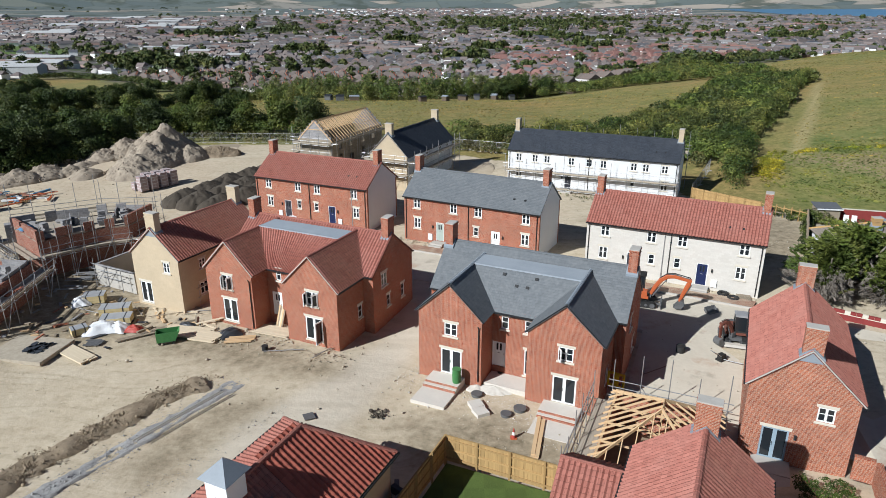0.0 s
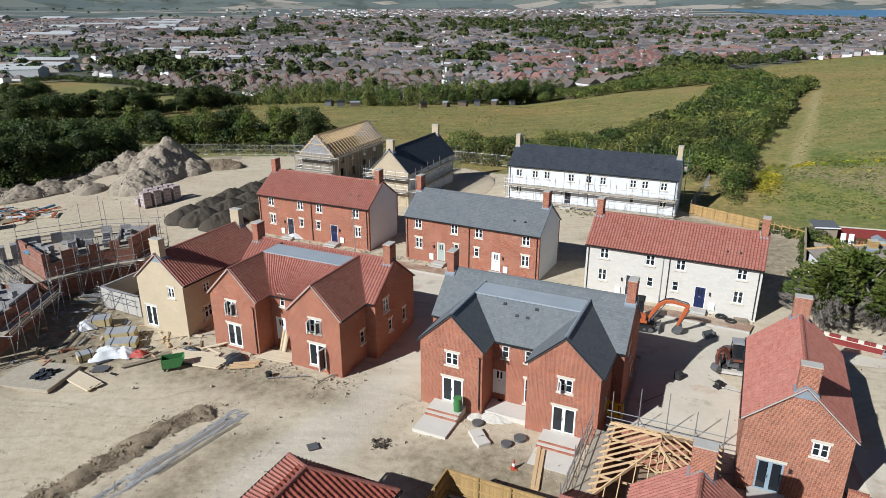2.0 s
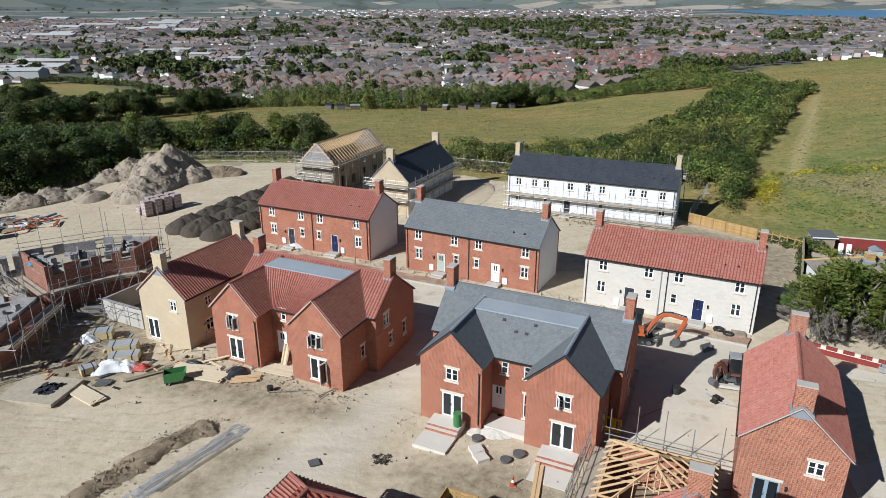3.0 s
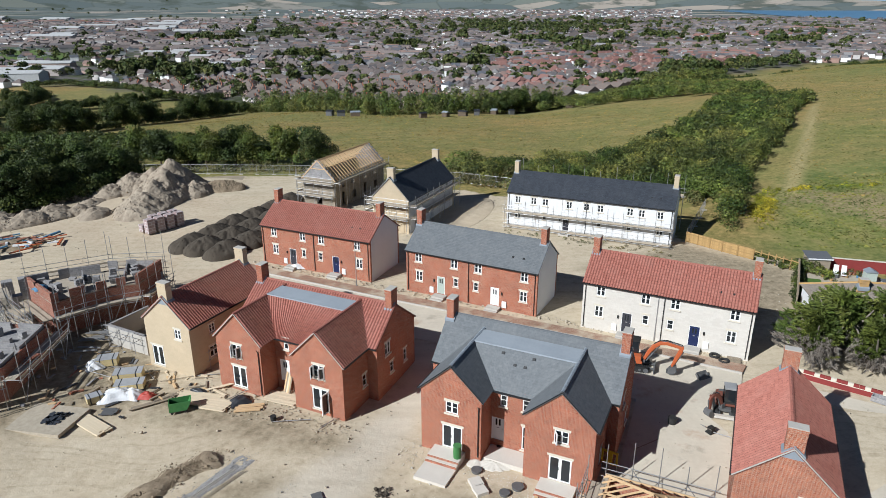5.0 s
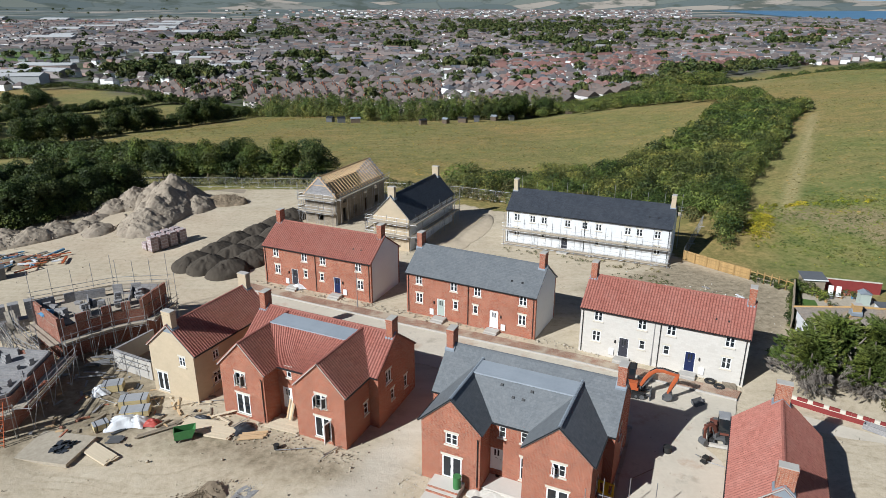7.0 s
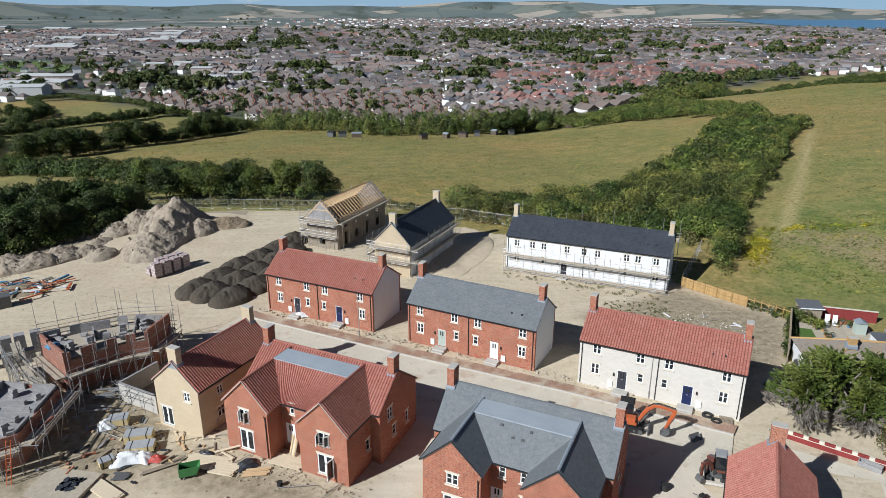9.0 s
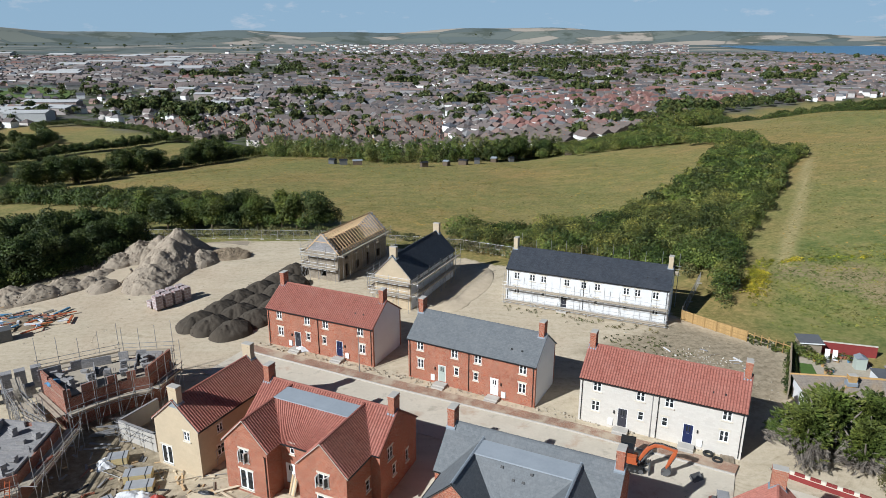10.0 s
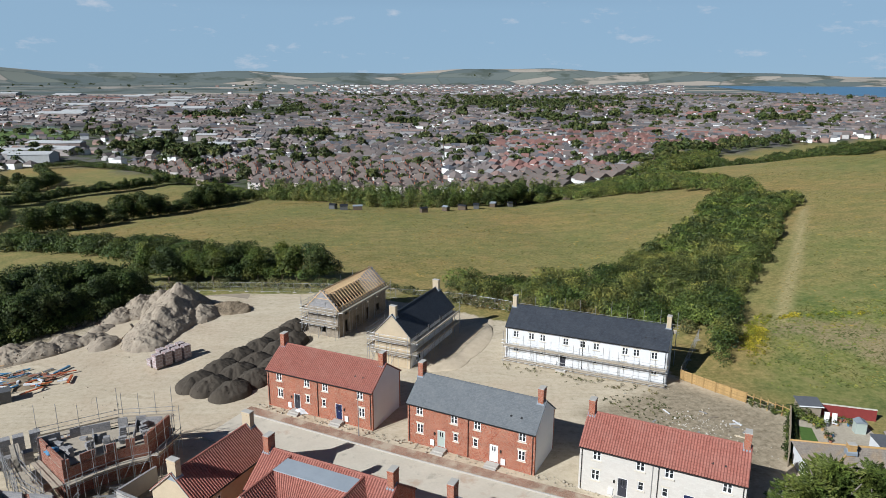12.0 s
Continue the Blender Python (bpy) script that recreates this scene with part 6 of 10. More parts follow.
def sea():
    m, t, s = mat("sea", 0.35)
    n = noise_tex(t, coords(t), 0.01, 4)
    t.links.new(ramp(t, n, [(0.3, (0.065, 0.16, 0.27)), (0.7, (0.085, 0.195, 0.315))]), s.inputs["Base Color"])
    V, n = [], 30
    rows = ((2260, 0.63), (2600, 0.53), (3050, 0.45), (3600, 0.40), (4280, 0.365))
    for d, a0 in rows:
        for i in range(n):
            a = a0 + (0.80 - a0) * i / (n - 1)
            V.append((d * math.sin(a), d * math.cos(a), gz(d * math.sin(a), d * math.cos(a)) + 1.5))
    F = [(k * n + i, k * n + i + 1, (k + 1) * n + i + 1, (k + 1) * n + i) for k in range(len(rows) - 1) for i in range(n - 1)]
    me = bpy.data.meshes.new("sea")
    me.from_pydata(V, [], F)
    me.materials.append(m)
    tagged(new("water", me), "flat blue bay beyond the town", "sea", kind="structure")


sea()


# huts and plots along the foot of the field
def field_hut(x, y, turn, w, d, h, wall, roof, label):
    hut = thing("garden_shed", at(x, y, gz(x, y), turn), label, "shed", "sheds at the field's foot")
    W, Wf, R, Rf = house_shell(w, d, h, d * 0.22, False, 0, 0, 0, 0, 0.15)
    for nm, vv, ff, mt in (("wall", W, Wf, wall), ("roof", R, Rf, roof)):
        me = bpy.data.meshes.new(nm)
        me.from_pydata(vv.tolist(), [], [list(dict.fromkeys(q)) for q in ff])
        me.materials.append(mt)
        part(nm, me, mt, hut)


hr = random.Random(5)
for x, y in ((-47, 276), (-42, 273), (-36, 272), (-8, 262), (1, 268), (8, 272), (14, 277), (22, 287), (40, 309), (45, 318), (52, 322), (62, 315), (58, 306), (30, 293), (68, 326)):
    k = hr.randrange(3)
    field_hut(x, y, hr.uniform(-40, 40), hr.uniform(2.0, 4.0), hr.uniform(1.8, 2.8), 1.9, (M_BARK, M_BARK, M_GREYMETAL)[k], (M_LEAD, M_SLATE_DARK, M_SLATE_DARK)[k], ("weathered timber shed with a grey roof", "small weathered shed with a dark roof", "grey block hut with a dark roof")[k])

# ---- scaffolding, unfinished buildings, roads ----
def unit_rod():
    bm = B()
    rod(bm, (0, 0, 0), (0, 0, 1), 1.0, 7)
    return mesh_of("pole", bm, M_STEEL)


def unit_box(material):
    bm = B()
    box(bm, -0.5, 0.5, -0.5, 0.5, 0, 1)
    return mesh_of("bar", bm, material)


def span(a, b):
    """The turn that carries the z axis from a to b, and the length."""
    a, b = Vector(a), Vector(b)
    d = b - a
    q = d.to_track_quat("Z", "Y")
    return Matrix.Translation(a) @ q.to_matrix().to_4x4(), d.length


def pole(parent, name, a, b, r=0.03):
    m, ln = span(a, b)
    return part(name, cached("rod", unit_rod), M_STEEL, parent, "", m @ Matrix.Diagonal((r, r, ln, 1)))


def bar(parent, name, a, b, w, h, material, label=""):
    """A rectangular timber or beam; h is its upright depth."""
    a, b = Vector(a), Vector(b)
    d = (b - a).normalized()
    s = d.cross(Vector((0, 0, 1)))
    s = s.normalized() if s.length > 1e-4 else Vector((1, 0, 0))
    u = s.cross(d)
    m = Matrix.Translation(a) @ Matrix((s, u, d)).transposed().to_4x4() @ Matrix.Diagonal((w, h, (b - a).length, 1))
    return part(name, cached(("ubox", material.name), lambda: unit_box(material)), material, parent, label, m)


def scaffold(x, y, turn, runs, lifts, top, label, bay=2.1, width=1.1, boards=True, z=0.0, brace=True):
    """Tube scaffolding along straight runs, given in the local frame as ((x0, y0), (x1, y1)) with the wall on the left; the outer row stands to the right."""
    r = random.Random(int(abs(x * 31 + y * 7)))
    sc = thing("scaffolding", at(x, y, z, turn), label, "scaffolding", "scaffolding of the site")
    for (x0, y0), (x1, y1) in runs:
        d = Vector((x1 - x0, y1 - y0, 0))
        ln = d.length
        d.normalize()
        side = Vector((d.y, -d.x, 0))
        a = Vector((x0, y0, 0))
        n = max(1, int(round(ln / bay)))
        for i in range(n + 1):
            p = a + d * (ln * i / n)
            h = top + r.uniform(-0.5, 0.7)
            pole(sc, "standard", p + side * width, p + side * width + Vector((0, 0, h)))
            if i % 2 == 0:
                pole(sc, "standard", p + side * 0.18, p + side * 0.18 + Vector((0, 0, lifts[-1] + r.uniform(0.1, 0.5))))
            for lz in lifts:
                pole(sc, "transom", p + side * 0.0 + Vector((0, 0, lz - 0.06)), p + side * (width + 0.18) + Vector((0, 0, lz - 0.06)))
        for lz in lifts:
            for dz, off in ((-0.1, 0.18), (-0.1, width), (0.5, width + 0.04), (1.0, width + 0.04)):
                pole(sc, "ledger", a - d * 0.3 + side * off + Vector((0, 0, lz + dz)), a + d * (ln + 0.3) + side * off + Vector((0, 0, lz + dz)))
            if boards:
                for k in range(4):
                    o = 0.22 + k * 0.23
                    s0 = 0.0
                    while s0 < ln:
                        s1 = min(ln, s0 + 3.9)
                        bar(sc, "board", a + d * (s0 + 0.01) + side * o + Vector((0, 0, lz)), a + d * (s1 + r.uniform(0, 0.12)) + side * o + Vector((0, 0, lz)), 0.22, 0.04, M_BOARD)
                        s0 = s1
                bar(sc, "toe_board", a + side * (width - 0.03) + Vector((0, 0, lz + 0.12)), a + d * ln + side * (width - 0.03) + Vector((0, 0, lz + 0.12)), 0.04, 0.2, M_BOARD)
        if brace:
            for i in range(0, n, 2):
                p, q = a + d * (ln * i / n), a + d * (ln * min(n, i + 1) / n)
                pole(sc, "brace", p + side * (width + 0.06) + Vector((0, 0, 0.1)), q + side * (width + 0.06) + Vector((0, 0, lifts[0] + 0.9)))
    return sc


# white terrace: front, ends and the rail above the back eaves
scaffold(9.5, 94.6, -24.0, [((0, -0.1), (23.6, -0.1))], (0.35, 2.55), 4.6, "galvanised tube scaffolding along the white terrace front")
scaffold(9.5, 94.6, -24.0, [((24.0, 7.6), (-0.4, 7.6))], (5.2,), 7.9, "tube scaffolding with guard rails behind the slate roof", 2.4, 1.0, True, 0.0, False)
# buff stone house: front gable and long side
scaffold(-10.4, 93.0, -25.0, [((-0.3, -0.1), (6.2, -0.1))], (2.4, 4.3), 5.2, "tube scaffolding before the buff stone gable", 1.6)
scaffold(-10.4, 93.0, -25.0, [((6.0, 0.0), (6.0, 15.6))], (2.4, 4.2), 5.6, "tube scaffolding along the white rendered side wall", 1.9)
scaffold(-10.4, 93.0, -25.0, [((-0.3, 9.0), (-0.3, 0.0))], (2.4, 4.3), 5.4, "tube scaffolding in the gap between two buildings", 1.8)


def rafters(parent, W, D, H, rise, gap=0.82, ov=0.3):
    k = rise / (W / 2)
    n = int(D / gap)
    for i in range(n + 1):
        y = D * i / n
        for s in (-1, 1):
            bar(parent, "rafter", (W / 2 + s * (W / 2 + ov), y, H - k * ov), (W / 2, y, H + rise), 0.06, 0.16, M_TIMBER)
        if i % 4 == 0:
            bar(parent, "collar", (W * 0.28, y, H + rise * 0.52), (W * 0.72, y, H + rise * 0.52), 0.05, 0.12, M_TIMBER)
    bar(parent, "ridge_board", (W / 2, -0.1, H + rise), (W / 2, D + 0.1, H + rise), 0.05, 0.22, M_TIMBER)
    for s in (-1, 1):
        for i in range(4):
            q = 0.04 + i * 0.3
            x = W / 2 + s * (W / 2) * (1 - q)
            bar(parent, "batten", (x, -0.1, H + rise * q + 0.1), (x, D * (0.55 if s < 0 and i > 5 else 1.0), H + rise * q + 0.1), 0.05, 0.03, M_TIMBER)
    for x in (0.1, W - 0.1):
        bar(parent, "wall_plate", (x, 0, H + 0.05), (x, D, H + 0.05), 0.12, 0.1, M_TIMBER)


def unfinished_house():
    h = thing("unfinished_house", at(-23.0, 105.1, 0, -24.0), "stone house shell with bare timber roof rafters, unfinished", "house")
    W, D, H, rise = 5.9, 16.4, 5.0, 2.9
    holes = {"right": [(2.0, 3.2, 1.0, 1.2), (5.0, 3.2, 1.0, 1.2), (9.0, 3.2, 1.0, 1.2), (12.5, 3.2, 1.0, 1.2), (2.0, 0.2, 1.0, 2.2), (5.2, 0.6, 1.2, 1.4), (9.0, 0.2, 1.0, 2.2), (12.5, 0.6, 1.2, 1.4)], "front": [(2.4, 0.6, 1.1, 1.4)]}
    for side, place in SIDES.items():
        ln = W if side in ("front", "back") else D - 0.6
        m = place(W, D) @ (at(0.3, 0) if side in ("left", "right") else at(0, 0))
        part("wall", wall_mesh("wall", ln, H, holes.get(side, []), M_STONE), M_STONE, h, "", m)
    for m in (at(0, 0.05), at(0, D - 0.4)):
        bm = B()
        steps = 6
        for i in range(steps):
            w = W / 2 * (1 - i / steps)
            box(bm, W / 2 - w, W / 2 + w, 0, 0.2, H + rise * i / steps, H + rise * (i + 1) / steps - 0.02)
        part("gable", bm, M_BLOCK, h, "grey blockwork gable", m)
    rafters(h, W, D, H, rise)
    bm = B()
    box(bm, 0.3, W - 0.3, 0.3, D - 0.3, 2.5, 2.7)
    # floor coloured as dark as topsoil to paint the shaded interior under the rafters
    part("upper_floor", bm, M_SOIL, h)
    scaffold(-23.0, 105.1, -24.0, [((-0.4, -0.2), (W + 0.3, -0.2))], (2.3, 4.4), 6.4, "tube scaffolding before the unfinished gable", 1.5)
    scaffold(-23.0, 105.1, -24.0, [((W + 0.1, 0), (W + 0.1, D))], (4.5,), 5.6, "tube scaffolding under the open eaves", 2.0, 1.0, True, 0.0, False)
    scaffold(-23.0, 105.1, -24.0, [((-0.1, D), (-0.1, 0))], (2.3, 4.4), 6.0, "tube scaffolding behind the unfinished house", 2.0)


M_STONE = brick("rubble_stone", (0.40, 0.35, 0.27), (0.30, 0.26, 0.20), (0.36, 0.33, 0.28), 0.35, 0.16, 0.012, 0.3)
unfinished_house()


def wall_run(parent, a, b, z0, z1, thick, material, gaps=(), name="wall", label=""):
    """A straight wall between two plan points, with gaps (s0, s1, sill) open to the top."""
    a, b = Vector((*a, 0)), Vector((*b, 0))
    d = b - a
    ln = d.length
    m = at(a.x, a.y, 0, math.degrees(math.atan2(d.y, d.x)))
    bm = B()
    sheet(bm, ln, z0, z1, thick, [(g0, sill, g1 - g0, z1 - sill + 1) for g0, g1, sill in gaps])
    return part(name, bm, material, parent, label, m)


def crescent():
    """The curved brick block at first-floor height, open to the sky."""
    h = thing("unfinished_house", at(0, 0, 0), "curved red brick house shell without roof, unfinished", "house")
    front = [(-38.0, 58.1), (-36.3, 60.1), (-34.6, 61.6), (-33.2, 62.5), (-31.7, 63.2)]
    back = [(-31.0, 67.4), (-33.6, 67.3), (-36.4, 66.6), (-39.8, 65.0), (-43.0, 62.5)]
    gaps = ([(0.7, 1.7, 3.9)], [(0.5, 1.6, 3.8)], [(0.3, 1.2, 3.9)], [(0.4, 1.3, 3.8)])
    for (a, b), g in zip(zip(front, front[1:]), gaps):
        wall_run(h, a, b, 2.45, 4.75, 0.12, M_BRICK_SITE, g)
        wall_run(h, (a[0] - 0.12, a[1] + 0.16), (b[0] - 0.12, b[1] + 0.16), 2.45, 4.7, 0.12, M_BLOCK, g, "inner_wall", "grey blockwork inner leaf")
        wall_run(h, (a[0] - 0.5, a[1] + 0.7), (b[0] - 0.5, b[1] + 0.7), -0.2, 2.45, 0.3, M_BRICK_SITE)
    wall_run(h, front[-1], back[0], 0, 4.9, 0.25, M_BRICK_SITE)
    wall_run(h, back[-1], front[0], 0, 4.9, 0.25, M_BRICK_SITE, [(2.4, 2.9, 4.5)])
    heights = (4.6, 4.8, 4.6, 4.7)
    for i, (a, b) in enumerate(zip(back, back[1:])):
        wall_run(h, a, b, 0, heights[i] - 0.7, 0.25, M_BRICK_SITE)
        wall_run(h, (a[0] + 0.1, a[1] - 0.3), (b[0] + 0.1, b[1] - 0.3), 2.4, heights[i] + 0.3, 0.14, M_BLOCK, [(1.0, 1.9, 4.1)] if i % 2 else [(0.0, 0.8, 3.6)], "inner_wall", "grey blockwork inner leaf")
    bm = B()
    prism(bm, [(x, y, 3.75) for x, y in front + back], (0, 0, 0.15))
    part("upper_floor", bm, M_BOARD, h, "boarded upper floor")
    for a, b in (((-36.0, 60.8), (-38.2, 64.6)), ((-33.2, 63.4), (-34.4, 66.8))):
        wall_run(h, a, b, 3.9, 4.75, 0.12, M_BLOCK, [(1.2, 2.1, 3.9)], "inner_wall")
    # block stacks and mortar tubs on the floor
    r = random.Random(3)
    for i, (x, y) in enumerate(((-40.6, 62.2), (-39.6, 61.2), (-37.4, 63.6), (-36.0, 63.0), (-35.0, 64.6), (-33.0, 65.2), (-32.3, 64.2), (-38.6, 60.6), (-34.2, 63.0), (-37.0, 61.6), (-38.8, 63.6), (-41.6, 62.8), (-33.4, 66.2))):
        st = thing("block_stack", at(x, y, 3.9, r.uniform(-40, 60)), "low stack of grey concrete blocks on the upper floor", "blocks", "block stacks")
        for k in range(r.randint(2, 5)):
            bm = B()
            box(bm, -0.35 + r.uniform(-0.1, 0.1), 0.35, -0.2 + r.uniform(-0.1, 0.1), 0.25, k * 0.21, k * 0.21 + 0.2)
            part("block", bm, M_BLOCK, st)
    solid("tarpaulin", wavy_sheet(0.6, 0.7, 0.35, 5), None, at(-40.6, 61.0, 4.2, -40), "blue plastic sheet draped over blocks", "tarpaulin")
    for i, ((x0, y0), (x1, y1)) in enumerate(zip(front, front[1:])):
        scaffold(0, 0, 0, [((x0, y0), (x1, y1))], (2.45,), 5.6 + 0.6 * (i % 2), "tube scaffolding with boarded lift before the curved brick wall", 1.3, 1.25)
    scaffold(0, 0, 0, [((-31.7, 63.2), (-30.9, 67.4))], (2.45,), 6.2, "tube scaffolding at the brick end wall", 1.4)
    scaffold(0, 0, 0, [((-43.0, 62.5), (-38.0, 58.1))], (2.3,), 4.4, "tube scaffolding with boards beside the lit brick wall", 1.5, 1.9)
    scaffold(0, 0, 0, [((-31.0, 67.6), (-36.4, 66.9)), ((-36.4, 66.9), (-43.2, 62.8))], (2.45, 4.3), 7.4, "tall tube scaffolding behind the curved block", 2.1, 1.0, True)
    scaffold(0, 0, 0, [((-47.5, 66.0), (-43.4, 60.8))], (2.2,), 3.6, "low tube scaffolding bay beside the curved block", 1.3, 1.9)
    scaffold(0, 0, 0, [((-45.8, 63.4), (-41.2, 58.6))], (1.1, 2.2), 3.8, "tangled low tube scaffolding beside the brick end wall", 1.1, 1.6)
    scaffold(0, 0, 0, [((-41.4, 58.6), (-38.2, 56.6))], (1.1, 2.2), 3.4, "short tube scaffolding between the two shells", 1.0, 1.2)


def wavy_sheet(w, d, h, seed, n=14):
    """A crumpled sheet thrown over a lump."""
    rng = np.random.RandomState(seed)
    bm = B()
    g = []
    ph = rng.uniform(0, 6, 6)
    for i in range(n + 1):
        row = []
        for j in range(n + 1):
            u, v = i / n * 2 - 1, j / n * 2 - 1
            z = h * max(0.02, (1 - abs(u) ** 2.5) * (1 - abs(v) ** 2.5))
            z += 0.09 * h * (math.sin(7 * u + 5 * v + ph[0]) + math.sin(11 * v - 4 * u + ph[1])) * (1 - max(abs(u), abs(v)) * 0.6)
            row.append(bm.verts.new((u * w * (1 + 0.06 * math.sin(6 * v + ph[2])), v * d * (1 + 0.06 * math.sin(5 * u + ph[3])), max(z, 0.01))))
        g.append(row)
    for i in range(n):
        for j in range(n):
            bm.faces.new((g[i][j], g[i + 1][j], g[i + 1][j + 1], g[i][j + 1]))
    return mesh_of("sheet", bm, {5: M_BLUEPL, 6: M_BLACKPL}.get(seed, M_WHITEPL))


crescent()


def left_block():
    """The blockwork shell with brick skin and a boarded lift along it."""
    h = thing("unfinished_house", at(0, 0, 0), "grey blockwork house shell with brick outer skin, unfinished", "house")
    c = [(-36.9, 55.0), (-36.3, 47.3), (-39.5, 45.0), (-48.5, 45.6), (-49.0, 56.6)]
    r = [2.95, 3.0, 2.9, 2.9, 3.0]
    for i, (a, b) in enumerate(zip(c, c[1:] + c[:1])):
        wall_run(h, b, a, 0, r[i], 0.12, M_BRICK_SITE)
        mid = Vector(((-42.5 - a[0]), (50.5 - a[1]))).normalized() * 0.25
        mid2 = Vector(((-42.5 - b[0]), (50.5 - b[1]))).normalized() * 0.25
        wall_run(h, (b[0] + mid2.x, b[1] + mid2.y), (a[0] + mid.x, a[1] + mid.y), 0, r[i] + 0.25, 0.22, M_BLOCK, [(2.4, 3.2, 2.3)], "inner_wall", "grey blockwork inner leaf")
    bm = B()
    prism(bm, [(x * 0.97 - 1.3, y * 0.99 + 0.5, 2.2) for x, y in c], (0, 0, 0.45))
    part("upper_floor", bm, M_BLOCK, h, "dusty grey upper floor")
    wall_run(h, (-42.5, 46.0), (-42.5, 55.5), 2.5, 3.4, 0.12, M_BLOCK, [(3, 4, 2.6)], "inner_wall")
    wall_run(h, (-48.0, 51.5), (-37.4, 51.0), 2.5, 3.3, 0.12, M_BLOCK, [(2, 3, 2.6), (7, 8, 2.6)], "inner_wall")
    rb = random.Random(14)
    for x, y in ((-38.2, 53.4), (-39.0, 52.4), (-38.0, 49.6), (-39.4, 48.4), (-40.6, 53.8), (-41.4, 49.8), (-40.4, 47.0), (-37.8, 47.9), (-44.0, 52.6), (-45.4, 48.6), (-43.6, 47.4), (-46.4, 53.6)):
        st = thing("block_stack", at(x, y, 2.65, rb.uniform(-40, 60)), "low stack of grey concrete blocks on the upper floor", "blocks", "block stacks")
        for k in range(rb.randint(2, 5)):
            bm = B()
            box(bm, -0.35 + rb.uniform(-0.1, 0.1), 0.35, -0.22 + rb.uniform(-0.1, 0.1), 0.25, k * 0.21, k * 0.21 + 0.2)
            part("block", bm, M_BLOCK, st)
    scaffold(0, 0, 0, [((-36.2, 47.0), (-36.8, 55.6))], (2.1,), 4.6, "tube scaffolding with sagging boards beside the block walls", 1.8, 1.5)
    scaffold(0, 0, 0, [((-39.8, 44.6), (-36.2, 47.0))], (2.1,), 4.4, "tube scaffolding at the corner of the block walls", 1.6, 1.4)
    st = thing("brick_stack", at(-35.6, 50.2, 2.14, 80), "loose stack of red bricks on scaffold boards", "bricks")
    rr = random.Random(6)
    for i in range(36):
        bm = B()
        box(bm, -0.11, 0.11, -0.05, 0.05, 0, 0.065)
        part("brick", bm, M_BRICK_SITE, st, "", at((i % 6) * 0.32 - 0.8, (i // 6 % 2) * 0.16, (i // 12) * 0.067, rr.uniform(-20, 20)))
    ld = thing("ladder", at(-35.9, 45.6, 0, 0), "orange ladder leaning on the scaffolding", "ladder")
    for s in (-0.2, 0.2):
        bar(ld, "stile", (s, -1.0, 0), (s, 0.1, 3.6), 0.04, 0.07, M_ORANGE)
    for i in range(11):
        t = i / 11 + 0.05
        bar(ld, "rung", (-0.2, -1.0 + 1.1 * t, 3.6 * t), (0.2, -1.0 + 1.1 * t, 3.6 * t), 0.03, 0.03, M_ORANGE)


left_block()


def garden_wall():
    h = thing("garage_shell", at(0, 0, 0), "low rendered block garage walls beside the buff house", "wall")
    for a, b in (((-32.6, 57.6), (-28.0, 55.2)), ((-32.6, 57.6), (-30.5, 62.0)), ((-28.0, 55.2), (-27.0, 57.4))):
        wall_run(h, a, b, -0.2, 1.75, 0.22, M_CONC)
        wall_run(h, (a[0] - 0.02, a[1] - 0.02), (b[0] + 0.02, b[1] - 0.02), 1.75, 1.82, 0.26, M_BLOCK, (), "coping")
    scaffold(0, 0, 0, [((-31.8, 57.6), (-28.6, 56.0))], (1.3,), 2.3, "light tube staging inside the garage walls", 1.6, 1.1, False)


garden_wall()


def flat_area(name, poly, z, material, label, category, edge=0.08):
    bm = B()
    prism(bm, [(x, y, z - 0.4 + float(dip(x, y))) for x, y in poly], (0, 0, 0.4))
    return solid(name, bm, material, Matrix(), label, category, kind="structure")


M_ROAD = plain("dusty_road_base", (0.63, 0.565, 0.455), (0.51, 0.45, 0.355), 0.35, 0.95, 0, 0.3)
M_PAVER = brick("terracotta_pavers", (0.42, 0.245, 0.165), (0.36, 0.20, 0.135), (0.47, 0.40, 0.31), 0.2, 0.1, 0.012, 0.35)


def dusted(m, scale, lo, hi, dust, most):
    """Soil and rubble trodden over a laid surface, in patches."""
    t = m.node_tree
    base = t.nodes["Principled BSDF"].inputs["Base Color"]
    old = base.links[0].from_socket
    n = noise_tex(t, coords(t), scale, 7, 0.65)
    t.links.new(mix(t, ramp(t, n, [(lo, (0, 0, 0)), (hi, (most,) * 3)]), old, dust), base)


dusted(M_PAVER, 0.35, 0.46, 0.60, (0.52, 0.44, 0.325), 0.75)
dusted(M_ROAD, 0.22, 0.56, 0.64, (0.44, 0.30, 0.205), 0.6)
dusted(M_ROAD, 0.5, 0.58, 0.68, (0.30, 0.265, 0.205), 0.5)
flat_area("road", STREET, 0.02, M_ROAD, "pale dusty base course of the new street", "road")
flat_area("road", YARD, 0.016, M_ROAD, "pale dusty parking yard behind the houses", "road")
flat_area("pavement", FOOTWAY, 0.13, M_PAVER, "terracotta block-paved footway along the street", "pavement")


